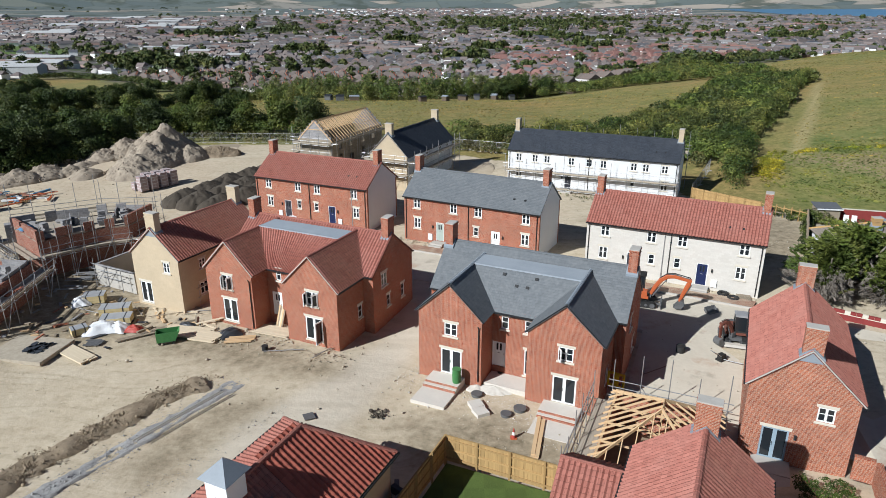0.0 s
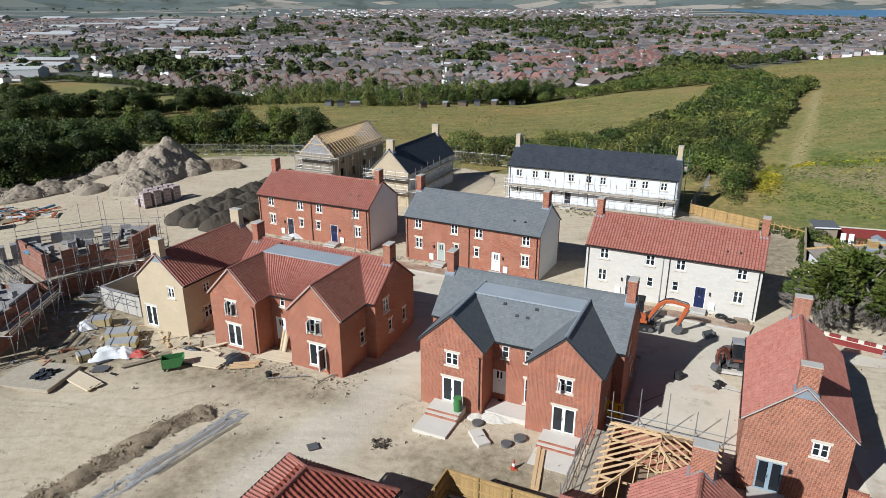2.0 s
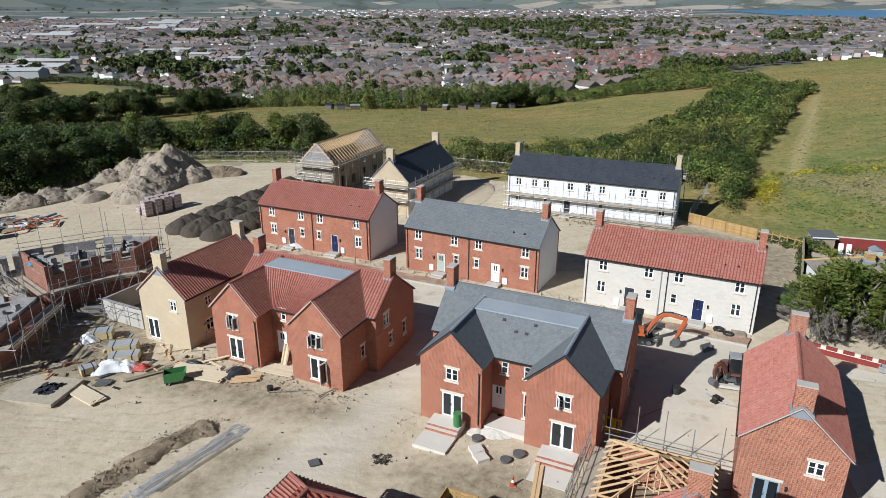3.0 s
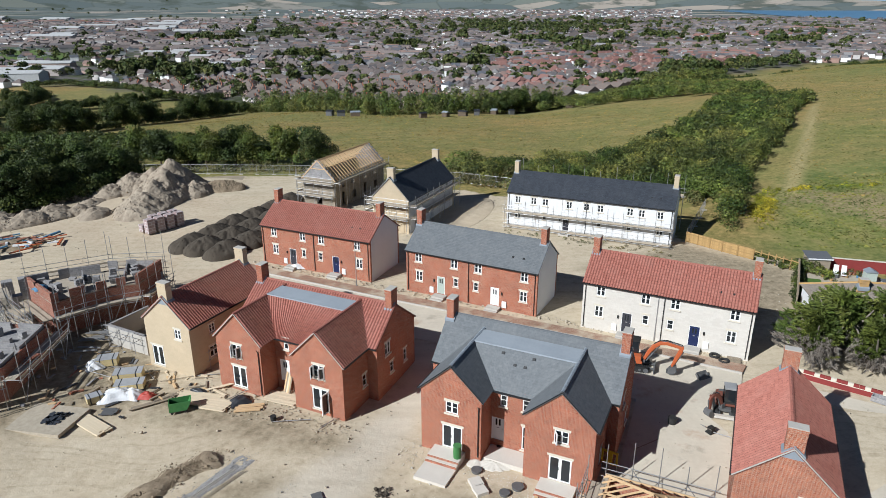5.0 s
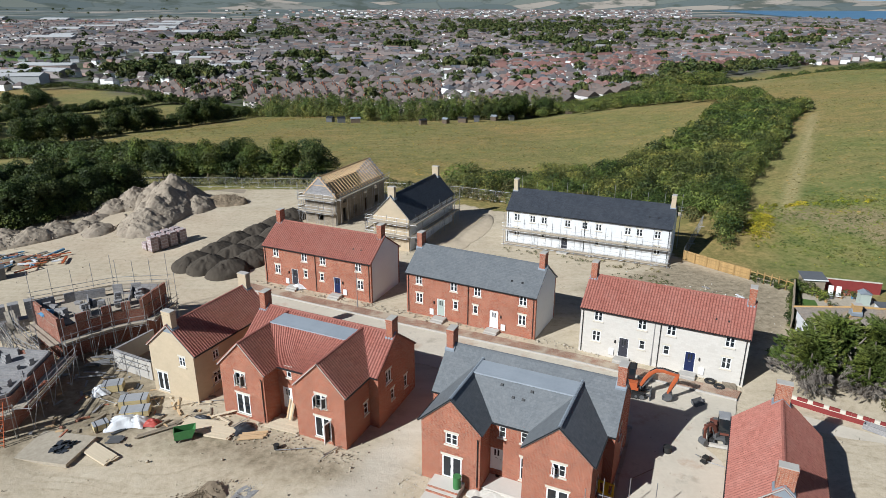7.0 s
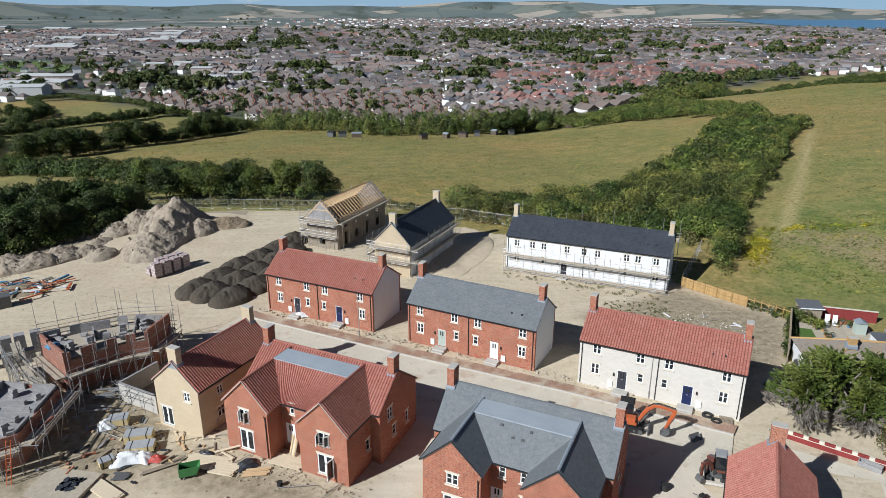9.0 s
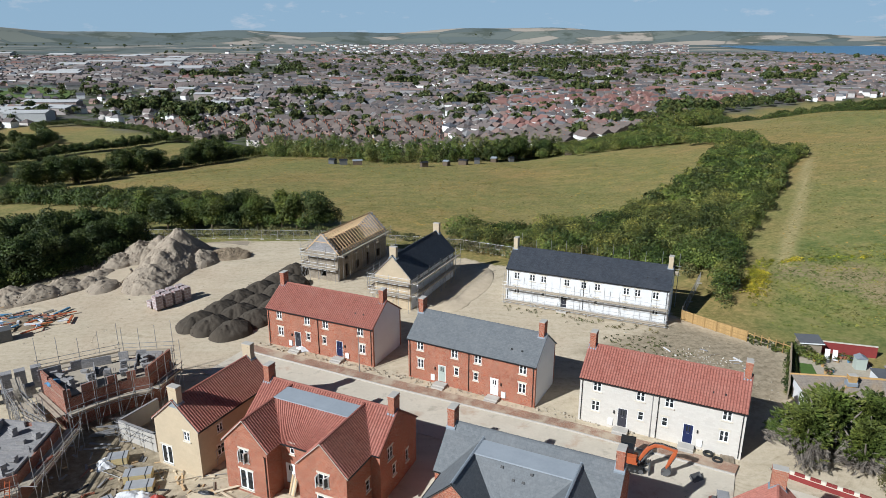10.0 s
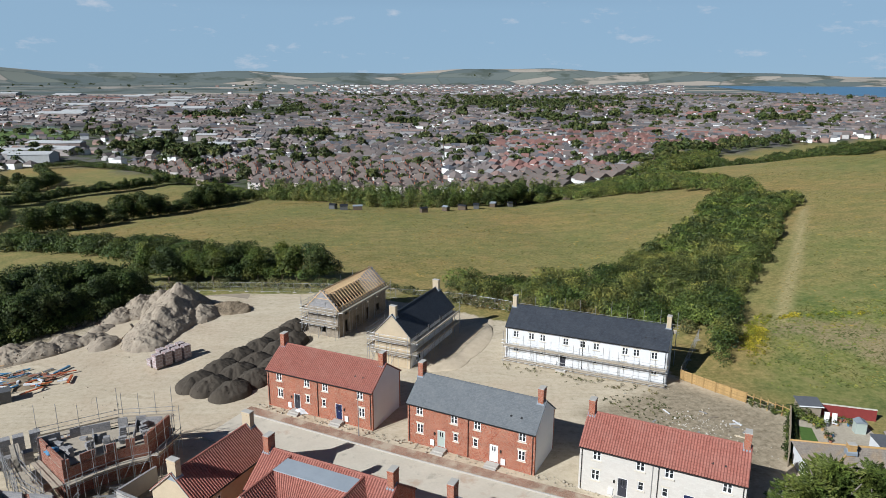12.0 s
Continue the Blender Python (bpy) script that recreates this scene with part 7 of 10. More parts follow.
def kerb_line(points, z, label):
    k = thing("kerb", at(0, 0, 0), label, "kerb", kind="structure")
    for (x0, y0), (x1, y1) in zip(points, points[1:]):
        n = max(1, int(math.hypot(x1 - x0, y1 - y0) / 0.915))
        for i in range(n):
            a, b = i / n, (i + 0.985) / n
            bar(k, "kerb_stone", (x0 + (x1 - x0) * a, y0 + (y1 - y0) * a, z), (x0 + (x1 - x0) * b, y0 + (y1 - y0) * b, z), 0.14, 0.3, M_CONC)


kerb_line([(-26.06, 77.2), (-4.95, 66.9), (12.65, 58.8), (26.65, 51.5)], 0.03, "grey concrete kerb stones along the footway")
kerb_line([(-29.0, 71.0), (-3.5, 58.55)], 0.0, "grey concrete kerb stones before the twin-gabled house")
kerb_line([(2.1, 56.2), (16, 47.3)], 0.0, "grey concrete kerb stones behind the slate house")

# ---- houses at the camera's foot, fences and garden ----
def hip_house():
    """The low house with a far hip and a white cupola on its ridge."""
    W, eave, ridge, run, D = 6.9, 3.6, 6.0, 2.95, 15.0
    h = thing("house", at(-8.57, 30.2, 0, -24.8) @ at(0, -D), "buff house with hipped red pantile roof and white cupola", "house")
    for a, b in (((0.25, D - 0.25), (W - 0.25, D - 0.25)), ((W - 0.25, D - 0.25), (W - 0.25, 0.2)), ((0.25, 0.2), (0.25, D - 0.25)), ((W - 0.25, 0.2), (0.25, 0.2))):
        wall_run(h, b, a, -0.3, eave - 0.02, 0.25, M_YELLOW)
    k = (ridge - eave) / (W / 2)
    part("roof_slope", slope_mesh((0, D, eave), (0, 0, eave), (W / 2, 0, ridge), (W / 2, D - run, ridge), "pan", M_TILE), M_TILE, h)
    tile_slope(h, (W, 0, eave), (W, D, eave), (W / 2, D - run, ridge), (W / 2, 0, ridge), 9.2, 1.0)
    part("roof_slope", slope_mesh((W, D, eave), (0, D, eave), (W / 2 - 0.02, D - run, ridge), (W / 2 + 0.02, D - run, ridge), "pan", M_TILE), M_TILE, h)
    for a, b in (((W / 2, D - run, ridge), (W / 2, 0, ridge)), ((W / 2, D - run, ridge), (0, D, eave)), ((W / 2, D - run, ridge), (W, D, eave))):
        a, b = Vector(a), Vector(b)
        n = int((b - a).length / 0.42)
        for i in range(n):
            bm = B()
            p, q = a.lerp(b, i / n), a.lerp(b, (i + 0.97) / n)
            rod(bm, p + Vector((0, 0, 0.0)), q, 0.13, 8)
            part("ridge_tile", bm, M_TILE, h)
    for x in (-0.08, W + 0.08):
        bm = B()
        box(bm, x - 0.06, x + 0.06, 0, D + 0.1, eave - 0.12, eave - 0.02)
        part("gutter", bm, M_DARKPIPE, h)
    c = at(W / 2, D - run - 4.9, ridge - 0.3)
    bm = B()
    box(bm, -0.55, 0.55, -0.55, 0.55, 0, 1.15)
    box(bm, -0.62, 0.62, -0.62, 0.62, 1.15, 1.22)
    cup = part("cupola", bm, M_UPVC, h, "white boxed cupola", c)
    bm = B()
    base = [bm.verts.new((x, y, 1.22)) for x, y in ((-0.75, -0.75), (0.75, -0.75), (0.75, 0.75), (-0.75, 0.75))]
    tip = bm.verts.new((0, 0, 1.95))
    bm.faces.new(base)
    for i in range(4):
        bm.faces.new((base[i], base[(i + 1) % 4], tip))
    part("cupola_roof", bm, M_LEAD, cup, "grey lead pyramid roof")
    bm = B()
    box(bm, -0.5, 0.5, -0.62, 0.62, 0.0, 0.12)
    sky = part("roof_window", bm, M_GREYMETAL, h, "grey framed roof window", at(W * 0.73, D - 7.3, eave + k * W * 0.27 + 0.03) @ pose(0, 0, 0, 0, math.degrees(math.atan(k)), 0))
    bm = B()
    box(bm, -0.42, 0.42, -0.54, 0.54, 0.12, 0.135)
    part("pane", bm, M_GLASS, sky)
    return h


def pantile_mesh():
    """One clay pantile, 0.3 m wide and 0.36 m long, lying in its slope's plane."""
    prof = [(-0.15, 0.012), (-0.09, 0.0), (-0.02, 0.012), (0.05, 0.052), (0.10, 0.06), (0.155, 0.03)]
    bm = B()
    rows = []
    for y, lift in ((0.0, 0.03), (0.345, 0.004)):
        rows.append([bm.verts.new((x, y, z + lift)) for x, z in prof])
    low = [bm.verts.new((x, 0.0, z + 0.012)) for x, z in prof]
    for i in range(5):
        bm.faces.new((rows[0][i], rows[0][i + 1], rows[1][i + 1], rows[1][i]))
        bm.faces.new((low[i], low[i + 1], rows[0][i + 1], rows[0][i]))
    return mesh_of("tile", bm, M_TILE_PIECE)


M_TILE_PIECE = plain("clay_pantile", (0.44, 0.135, 0.088), (0.36, 0.10, 0.065), 1.4, 0.75, 0, 0.25, 0.28)


def tile_slope(parent, e0, e1, r1, r0, first, last):
    """A slope of single pantiles: the stretch of the eave between first and last (metres from e0; last 1.0 means to the end) is laid tile by tile, the rest is one mesh."""
    e0, e1, r1, r0 = (Vector(p) for p in (e0, e1, r1, r0))
    ux = (e1 - e0).normalized()
    full = (e1 - e0).length
    nrm = ux.cross((r0 - e0)).normalized()
    if nrm.z < 0:
        nrm = -nrm
    uy = nrm.cross(ux)
    up = (r0 - e0).dot(uy)
    slant = ((r1 - e1).dot(ux)) / up
    part("roof_slope", slope_mesh(e0, e0 + ux * first, e0 + ux * first + uy * up, r0, "pan", M_TILE), M_TILE, parent)
    deck = [e0 + ux * first - nrm * 0.03, e1 - nrm * 0.03, r1 - nrm * 0.03, e0 + ux * first + uy * up - nrm * 0.03]
    bm = B()
    prism(bm, deck, nrm * -0.08)
    part("roof_deck", bm, M_DARKPIPE, parent)
    me = cached("pantile", pantile_mesh)
    basis = Matrix((ux, uy, nrm)).transposed().to_4x4()
    rows = int(up / 0.3)
    for j in range(rows + 1):
        y = j * 0.3
        x = first + 0.15
        while x < full + slant * (y + 0.15) - 0.1:
            part("tile", me, None, parent, "", Matrix.Translation(e0 + ux * x + uy * y) @ basis)
            x += 0.3


hip_house()


def timber_roof():
    """The garage with an open hipped roof of new timber."""
    W, D, H, top = 6.0, 7.3, 2.5, 4.45
    h = thing("unfinished_garage", at(7.6, 28.1, 0, -24.0), "brick garage with bare new-timber hip rafters, unfinished", "garage")
    for a, b in (((0, 0), (W, 0)), ((W, 0), (W, D)), ((W, D), (0, D)), ((0, D), (0, 0))):
        wall_run(h, a, b, -0.2, H, 0.22, M_BRICK_DARK)
    bar(h, "fascia", (-0.25, -0.25, H + 0.05), (W + 0.2, -0.25, H + 0.05), 0.04, 0.22, M_UPVC, "white fascia board")
    for x in (0.1, W - 0.1):
        bar(h, "wall_plate", (x, 0, H + 0.05), (x, D, H + 0.05), 0.12, 0.1, M_TIMBER)
    y0, y1 = 3.3, 4.3
    k = (top - H) / (W / 2)
    bar(h, "ridge_board", (W / 2, y0, top), (W / 2, y1, top), 0.05, 0.2, M_TIMBER)
    for cx, cy, ry in ((-0.2, -0.2, y0), (W + 0.2, -0.2, y0), (-0.2, D + 0.2, y1), (W + 0.2, D + 0.2, y1)):
        bar(h, "hip_rafter", (cx, cy, H - 0.1), (W / 2, ry, top), 0.07, 0.18, M_TIMBER)
    n = 12
    for i in range(n + 1):
        y = D * i / n
        reach = max(0.06, min(1.0, y / y0, (D - y) / (D - y1)))
        for s in (-1, 1):
            x1 = W / 2 + s * W / 2 * (1 - reach)
            bar(h, "rafter", (W / 2 + s * (W / 2 + 0.3), y, H - 0.3 * k + 0.08), (x1, y, H + (top - H) * reach + 0.02), 0.05, 0.11, M_TIMBER)
        if i % 3 == 0 and y > 0.4:
            bar(h, "joist", (0, y, H + 0.12), (W, y, H + 0.12), 0.05, 0.13, M_TIMBER)
    for i in range(1, 9):
        x = W * i / 9
        reach = 1 - abs(x - W / 2) / (W / 2)
        for ya, yb, sg in ((-0.3, y0 * reach, 1), (D + 0.3, D - (D - y1) * reach, -1)):
            bar(h, "jack_rafter", (x, ya, H - 0.3 * k + 0.08), (x, yb, H + (top - H) * reach), 0.05, 0.11, M_TIMBER)
    for y in (y0, y1):
        bar(h, "strut", (W / 2, y, H + 0.1), (W / 2, y, top), 0.06, 0.1, M_TIMBER)
        for s in (-1, 1):
            bar(h, "strut", (W / 2, y, H + 0.2), (W / 2 + s * W * 0.25, y, H + (top - H) * 0.5), 0.05, 0.09, M_TIMBER)
    bm = B()
    box(bm, 0.2, W - 0.2, 0.2, D - 0.2, -0.2, 0.1)
    part("floor_slab", bm, M_SPOIL, h)
    scaffold(7.6, 28.1, -24.0, [((-0.15, D + 0.5), (-0.15, -0.6))], (1.45,), 3.2, "tube scaffolding with boards beside the timber roof", 1.6, 1.3)
    scaffold(7.6, 28.1, -24.0, [((-0.4, -0.3), (W + 0.2, -0.3))], (1.5,), 2.9, "tube scaffolding at the garage front", 1.6, 0.9)
    scaffold(7.6, 28.1, -24.0, [((W + 0.4, D + 0.2), (-0.4, D + 0.2))], (1.45,), 4.2, "tube scaffolding behind the timber roof", 1.6, 1.2)


timber_roof()


def low_wing():
    """The one-storey wing beside the near house."""
    h = thing("garage", at(4.7, 23.9, 0, -24.0), "low brick garage wing with red pantile roof", "garage")
    walls(h, 4.9, 5.0, 2.5, 1.6, {"front": M_BRICK_DARK}, {})
    roof_along_x(h, 0, 4.9, 0, 5.0, 2.5, 1.6, "pan", M_TILE)


low_wing()


def board_fence(points, height, material, label, kind_name="fence", feather=True, arris=True):
    f = thing(kind_name, at(0, 0, 0), label, "fence")
    r = random.Random(2)
    for (x0, y0), (x1, y1) in zip(points, points[1:]):
        ln = math.hypot(x1 - x0, y1 - y0)
        a = math.degrees(math.atan2(y1 - y0, x1 - x0))
        m = at(x0, y0, 0, a)
        n = max(1, int(round(ln / 1.83)))
        for i in range(n + 1):
            bar(f, "post", m @ Vector((ln * i / n, -0.07, -0.2)), m @ Vector((ln * i / n, -0.07, height + 0.05)), 0.1, 0.1, material)
        for z in (0.3, height * 0.5, height - 0.25):
            bar(f, "rail", m @ Vector((0, -0.05, z)), m @ Vector((ln, -0.05, z)), 0.05, 0.09, material)
        k = int(ln / 0.125)
        for i in range(k):
            x = ln * (i + 0.5) / k
            part("slat", cached(("ubox", material.name), lambda: unit_box(material)), material, f, "", m @ at(x, -0.01 + 0.012 * (i % 2), 0.06) @ Matrix.Diagonal((ln / k * 1.06, 0.02, height - 0.08 + r.uniform(-0.015, 0.015), 1)))
        bar(f, "cap_rail", m @ Vector((0, 0.0, height)), m @ Vector((ln, 0.0, height)), 0.09, 0.035, material)
    return f


board_fence([(-4.6, 21.2), (0.13, 31.3), (7.2, 28.1)], 1.75, M_FENCE, "new close-boarded timber fence round the lawn")


def lawn():
    m, t, s = mat("lawn_turf", 0.95)
    v = coords(t)
    n1, n2 = noise_tex(t, v, 0.8, 4), noise_tex(t, v, 22, 4)
    ck = nd(t, "ShaderNodeTexChecker", Scale=0.9)
    t.links.new(v, ck.inputs[0])
    col = ramp(t, n1, [(0.3, (0.065, 0.10, 0.022)), (0.7, (0.10, 0.145, 0.035))])
    col = mix(t, 0.5, col, ramp(t, n2, [(0.3, (0.05, 0.08, 0.018)), (0.7, (0.13, 0.175, 0.045))]))
    col = mix(t, 0.12, col, ck.outputs[0], "OVERLAY")
    t.links.new(col, s.inputs["Base Color"])
    bump(t, s, n2, 0.6, 0.05)
    bm = B()
    prism(bm, [(x, y, -0.3) for x, y in ((-4.4, 21.0), (0.2, 31.0), (7.0, 28.0), (4.9, 23.8), (2, 18))], (0, 0, 0.36))
    solid("lawn", bm, m, Matrix(), "fresh dark green lawn turf inside the fence", "lawn", kind="structure")


lawn()

# ---- heaps, trench and worked ground ----
HEAP_SKIN = {}


def heap(x, y, turn, a, b, h, material, label, seed, peaks=((0, 0, 1, 1),), rough=0.25, n=60, category="heap", name="spoil_mound", dome=False):
    """A tipped heap: peaks (u, v, reach, height share) over an a by b base, cut by slips and clods."""
    r = np.random.RandomState(seed)
    s = np.linspace(-1, 1, n)
    U, V = np.meshgrid(s, s, indexing="ij")
    Z = np.zeros_like(U)
    for pu, pv, reach, share in peaks:
        d = np.hypot(U - pu, V - pv) / reach
        Z = np.maximum(Z, share * np.clip(1 - d, 0, 1) ** 0.95)
    if dome:
        Z = np.sqrt(np.clip(Z, 0, 1)) ** 1.25
    ph = r.uniform(0, 50, 3)
    relief = np.array([[noise.fractal((u * 3.2 * a / 6 + ph[0], v * 3.2 * b / 6 + ph[1], ph[2]), 0.75, 2.1, 7) for v in s] for u in s])
    fine = np.array([[noise.fractal((u * 14 * a / 6 + ph[1], v * 14 * b / 6 + ph[2], 1.7), 0.6, 2.2, 4) for v in s] for u in s])
    slip = np.array([[noise.noise((math.atan2(v, u) * 4 + ph[1], math.hypot(u, v) * 1.5, ph[0])) for v in s] for u in s])
    body = np.clip(Z * 5, 0, 1)
    Z = Z + (0.5 * relief + 0.12 * fine + 0.4 * slip) * rough * body + r.uniform(-0.5, 0.5, Z.shape) * rough * 0.08 * body
    edge = np.clip((1 - np.hypot(U, V)) * 5, 0, 1)
    Z = np.maximum(Z, 0) * edge
    wob = 1 + 0.05 * np.sin(5 * U + 3 * V + seed)
    co = np.stack([U * a * wob, V * b * wob, Z * h - 0.45 * np.clip(1 - Z * 14, 0, 1)], -1).reshape(-1, 3)
    i = np.arange(n * n).reshape(n, n)
    q = np.stack([i[:-1, :-1], i[1:, :-1], i[1:, 1:], i[:-1, 1:]], -1).reshape(-1, 4)
    me = mesh_np(name, co, q, material)
    top = co[(Z * h).ravel() > 0.15]
    c, sn = math.cos(radians(turn)), math.sin(radians(turn))
    HEAP_SKIN.setdefault(material.name, []).append(np.stack([x + top[:, 0] * c - top[:, 1] * sn, y + top[:, 0] * sn + top[:, 1] * c, top[:, 2]], -1))
    return solid(name, me, None, at(x, y, 0.0, turn), label, category)


def stones(name, spots, lo, hi, material, label, seed, z=None):
    """Loose stones and clods, too many to count."""
    r = np.random.RandomState(seed)
    base = np.array([(-1, -1, -1), (1, -1, -1), (1, 1, -1), (-1, 1, -1), (-1, -1, 1), (1, -1, 1), (1, 1, 1), (-1, 1, 1)], float)
    f = np.array([(0, 3, 2, 1), (4, 5, 6, 7), (0, 1, 5, 4), (1, 2, 6, 5), (2, 3, 7, 6), (3, 0, 4, 7)])
    V, F = [], []
    for i, (x, y) in enumerate(spots):
        s = r.uniform(lo, hi) * (2.2 if r.rand() < 0.06 else 1)
        q, _ = np.linalg.qr(r.normal(size=(3, 3)))
        p = (base * r.uniform(0.55, 1.0, (8, 3)) * np.array([s, s * r.uniform(0.6, 1), s * r.uniform(0.4, 0.8)])) @ q.T
        gx_, gy_, gz_ = sunk(x, y)
        V.append(p + np.array([gx_, gy_, gz_ + (0.03 if z is None else z[i])]))
        F.append(f + 8 * i)
    return tagged(new(name, mesh_np(name, np.concatenate(V), np.concatenate(F), material)), label, "stones", kind="stuff")


rs = np.random.RandomState(77)
heap(-51.0, 110.5, 0, 11.5, 16.5, 5.7, M_RUBBLE, "tall tipped heap of grey rubble and subsoil", 1, ((0.18, 0.3, 0.56, 1.0), (0.2, 0.08, 0.5, 0.84), (0.18, -0.15, 0.46, 0.68), (0.16, -0.4, 0.42, 0.5), (0.2, -0.62, 0.34, 0.32), (-0.2, 0.45, 0.42, 0.6), (-0.5, 0.4, 0.4, 0.5), (-0.7, 0.15, 0.3, 0.34), (0.62, 0.2, 0.3, 0.4), (-0.66, -0.3, 0.2, 0.24), (-0.38, -0.66, 0.24, 0.22)), 0.13, 170)
flat_area("settled_pan", [(-58.2, 104.6), (-55.6, 109.2), (-53.6, 106.4), (-53.2, 101.8), (-55.6, 101.0)], 0.35, M_SAND, "flat pan of pale dried silt beside the heap", "ground")
heap(-62.0, 97.4, 44, 9.0, 4.0, 2.1, M_RUBBLE, "low bank of grey rubble along the site's edge", 2, ((0.6, 0, 0.5, 0.75), (0.2, 0.1, 0.6, 1.0), (-0.25, -0.1, 0.6, 0.95), (-0.65, 0, 0.5, 0.8)), 0.3, 90)
heap(-67.5, 94.5, 25, 5.0, 4.0, 2.0, M_RUBBLE, "pale rubble heap at the site's corner", 3, ((0, 0, 0.9, 1.0), (0.5, -0.3, 0.5, 0.7)), 0.35)
heap(-74.0, 91.5, 10, 6.0, 4.0, 1.5, M_RUBBLE, "pale low rubble heap beside the trees", 4, ((0, 0, 1, 1),), 0.35)
heap(-40.5, 117.5, 0, 4.5, 3.5, 1.3, M_SPOIL, "brown spoil heap by the tall rubble heap", 5, ((0, 0, 1, 1), (0.4, 0.1, 0.5, 0.7)), 0.35)
heap(2.9, 99.5, -25, 5.2, 11.5, 0.7, M_SAND, "sandy bank of dug subsoil between the houses", 6, ((-0.2, 0.1, 1.0, 1.0), (-0.1, 0.55, 0.6, 0.95), (0.1, -0.5, 0.6, 0.6)), 0.14, 90)
i = 0
for v in range(6):
    for u in range(3):
        # the windrow runs away beside the first row of houses, narrowing
        if u > (2 if v < 3 else 1 if v < 5 else 0):
            continue
        cx = -35.2 + 3.15 * u + 1.85 * v + rs.uniform(-0.3, 0.3)
        cy = 85.2 - 1.5 * u + 4.2 * v + rs.uniform(-0.3, 0.3)
        heap(cx, cy, 65 + rs.uniform(-10, 10), 3.5, 2.75, rs.uniform(1.7, 2.1), M_SOIL, "rounded tip of dark topsoil in a row", 20 + i, ((0.12, 0, 1.0, 1.0), (0.4, 0.05, 0.6, 0.92), (-0.3, 0, 0.75, 0.8)), 0.14, 48, "heap", "topsoil_mound", True)["group"] = "topsoil heaps"
        i += 1


def strip(name, points, width, z, material, label, category, seed, lift=0.0, rough=0.08):
    """A long uneven strip laid on the ground along a line of plan points."""
    r = np.random.RandomState(seed)
    pts = [np.array(p, float) for p in along(points, 0.35)] + [np.array(points[-1], float)]
    n, k = len(pts), 9
    V = []
    for i, p in enumerate(pts):
        d = pts[min(i + 1, n - 1)] - pts[max(i - 1, 0)]
        d /= np.linalg.norm(d)
        s = np.array([d[1], -d[0]])
        w = width * (1 + 0.16 * math.sin(i * 0.35 + seed) + 0.1 * math.sin(i * 1.1))
        for j in range(k):
            q = j / (k - 1) * 2 - 1
            hump = lift * max(0, 1 - q * q) * (0.7 + 0.3 * math.sin(i * 0.5 + seed) + 0.2 * math.sin(i * 1.7 + j))
            pos = p + s * q * w / 2
            gx_, gy_, gz_ = sunk(*pos)
            V.append((gx_, gy_, gz_ + (-0.12 if j in (0, k - 1) else z + hump + r.uniform(-1, 1) * rough)))
    V = np.array(V)
    i = np.arange(n * k).reshape(n, k)
    F = np.stack([i[:-1, :-1], i[1:, :-1], i[1:, 1:], i[:-1, 1:]], -1).reshape(-1, 4)
    return solid(name, mesh_np(name, V, F, material), None, Matrix(), label, category)


strip("trench_fill", [(-14.2, 39.6), (-15.6, 37.3), (-18.6, 32.6), (-21.9, 27.6), (-25, 23)], 1.3, 0.2, M_GRAVEL, "narrow trench bedded with grey gravel", "trench", 1, -0.2, 0.07)["kind"] = "stuff"
strip("spoil_ridge", [(-16.6, 39.6), (-18.8, 37.6), (-20.6, 34.6), (-23.4, 30.4), (-26, 26)], 2.3, 0.04, M_SPOIL, "rough ridge of brown dug spoil along the trench", "spoil", 2, 0.36, 0.16)["kind"] = "stuff"
along_ridge = along([(-16.6, 39.6), (-18.8, 37.6), (-20.6, 34.6), (-23.4, 30.4), (-26, 26)], 0.05)
stones("spoil_clods", [(x + rs.normal(0, 0.5), y + rs.normal(0, 0.4)) for x, y in along_ridge for _ in range(14)], 0.012, 0.055, M_SPOIL, "clods of earth scattered on the spoil ridge", 4, [0.04 + rs.uniform(0, 0.3) for _ in range(len(along_ridge) * 14)])
for nm, lo, hi, mt in (("grey_rubble", 0.02, 0.085, M_RUBBLE), ("brown_spoil", 0.02, 0.08, M_SPOIL), ("dark_topsoil", 0.015, 0.045, M_SOIL)):
    skin = np.concatenate(HEAP_SKIN[nm])
    skin = skin[rs.permutation(len(skin))[:3200]]
    stones("heap_rubble", skin[:, :2] + rs.normal(0, 0.08, (len(skin), 2)), lo, hi, mt, "broken lumps over the tipped heaps", 9, skin[:, 2])
sp = in_poly(SITE, 7000, rs, 2)
sp = [(x, y) for x, y in sp if 24 < y < 112 and not (-28 < x < 27 and abs(y - (64.2 - 0.47 * x)) < 4.5)]
stones("site_stones", sp, 0.015, 0.06, M_CLOD, "small stones and clods strewn over the site", 5)
sp = [(-0.5 + u * 0.857 + v * 0.515, 41 - u * 0.515 + v * 0.857) for u, v in zip(rs.uniform(-2, 13, 1500), rs.normal(-1.2, 1.3, 1500))]
stones("house_rubble", [q for q in sp], 0.01, 0.04, M_PALECLOD, "white crushed stone along the slate house's front", 6)
sp = [(-19 + u * 0.917 + v * 0.4, 49.1 - u * 0.4 + v * 0.917) for u, v in zip(rs.uniform(-3, 14, 500), rs.normal(-1.0, 1.0, 500))]
stones("house_rubble", sp, 0.02, 0.07, M_CLOD, "broken stone and earth before the tiled house", 7)
sp = [(-24 + 52 * q + rs.normal(0, 0.6), 79.0 - 24.6 * q + rs.normal(0, 0.35)) for q in rs.uniform(0, 1, 600)]
stones("verge_rubble", sp, 0.03, 0.10, M_CLOD, "rubble on the verge before the row houses", 8)

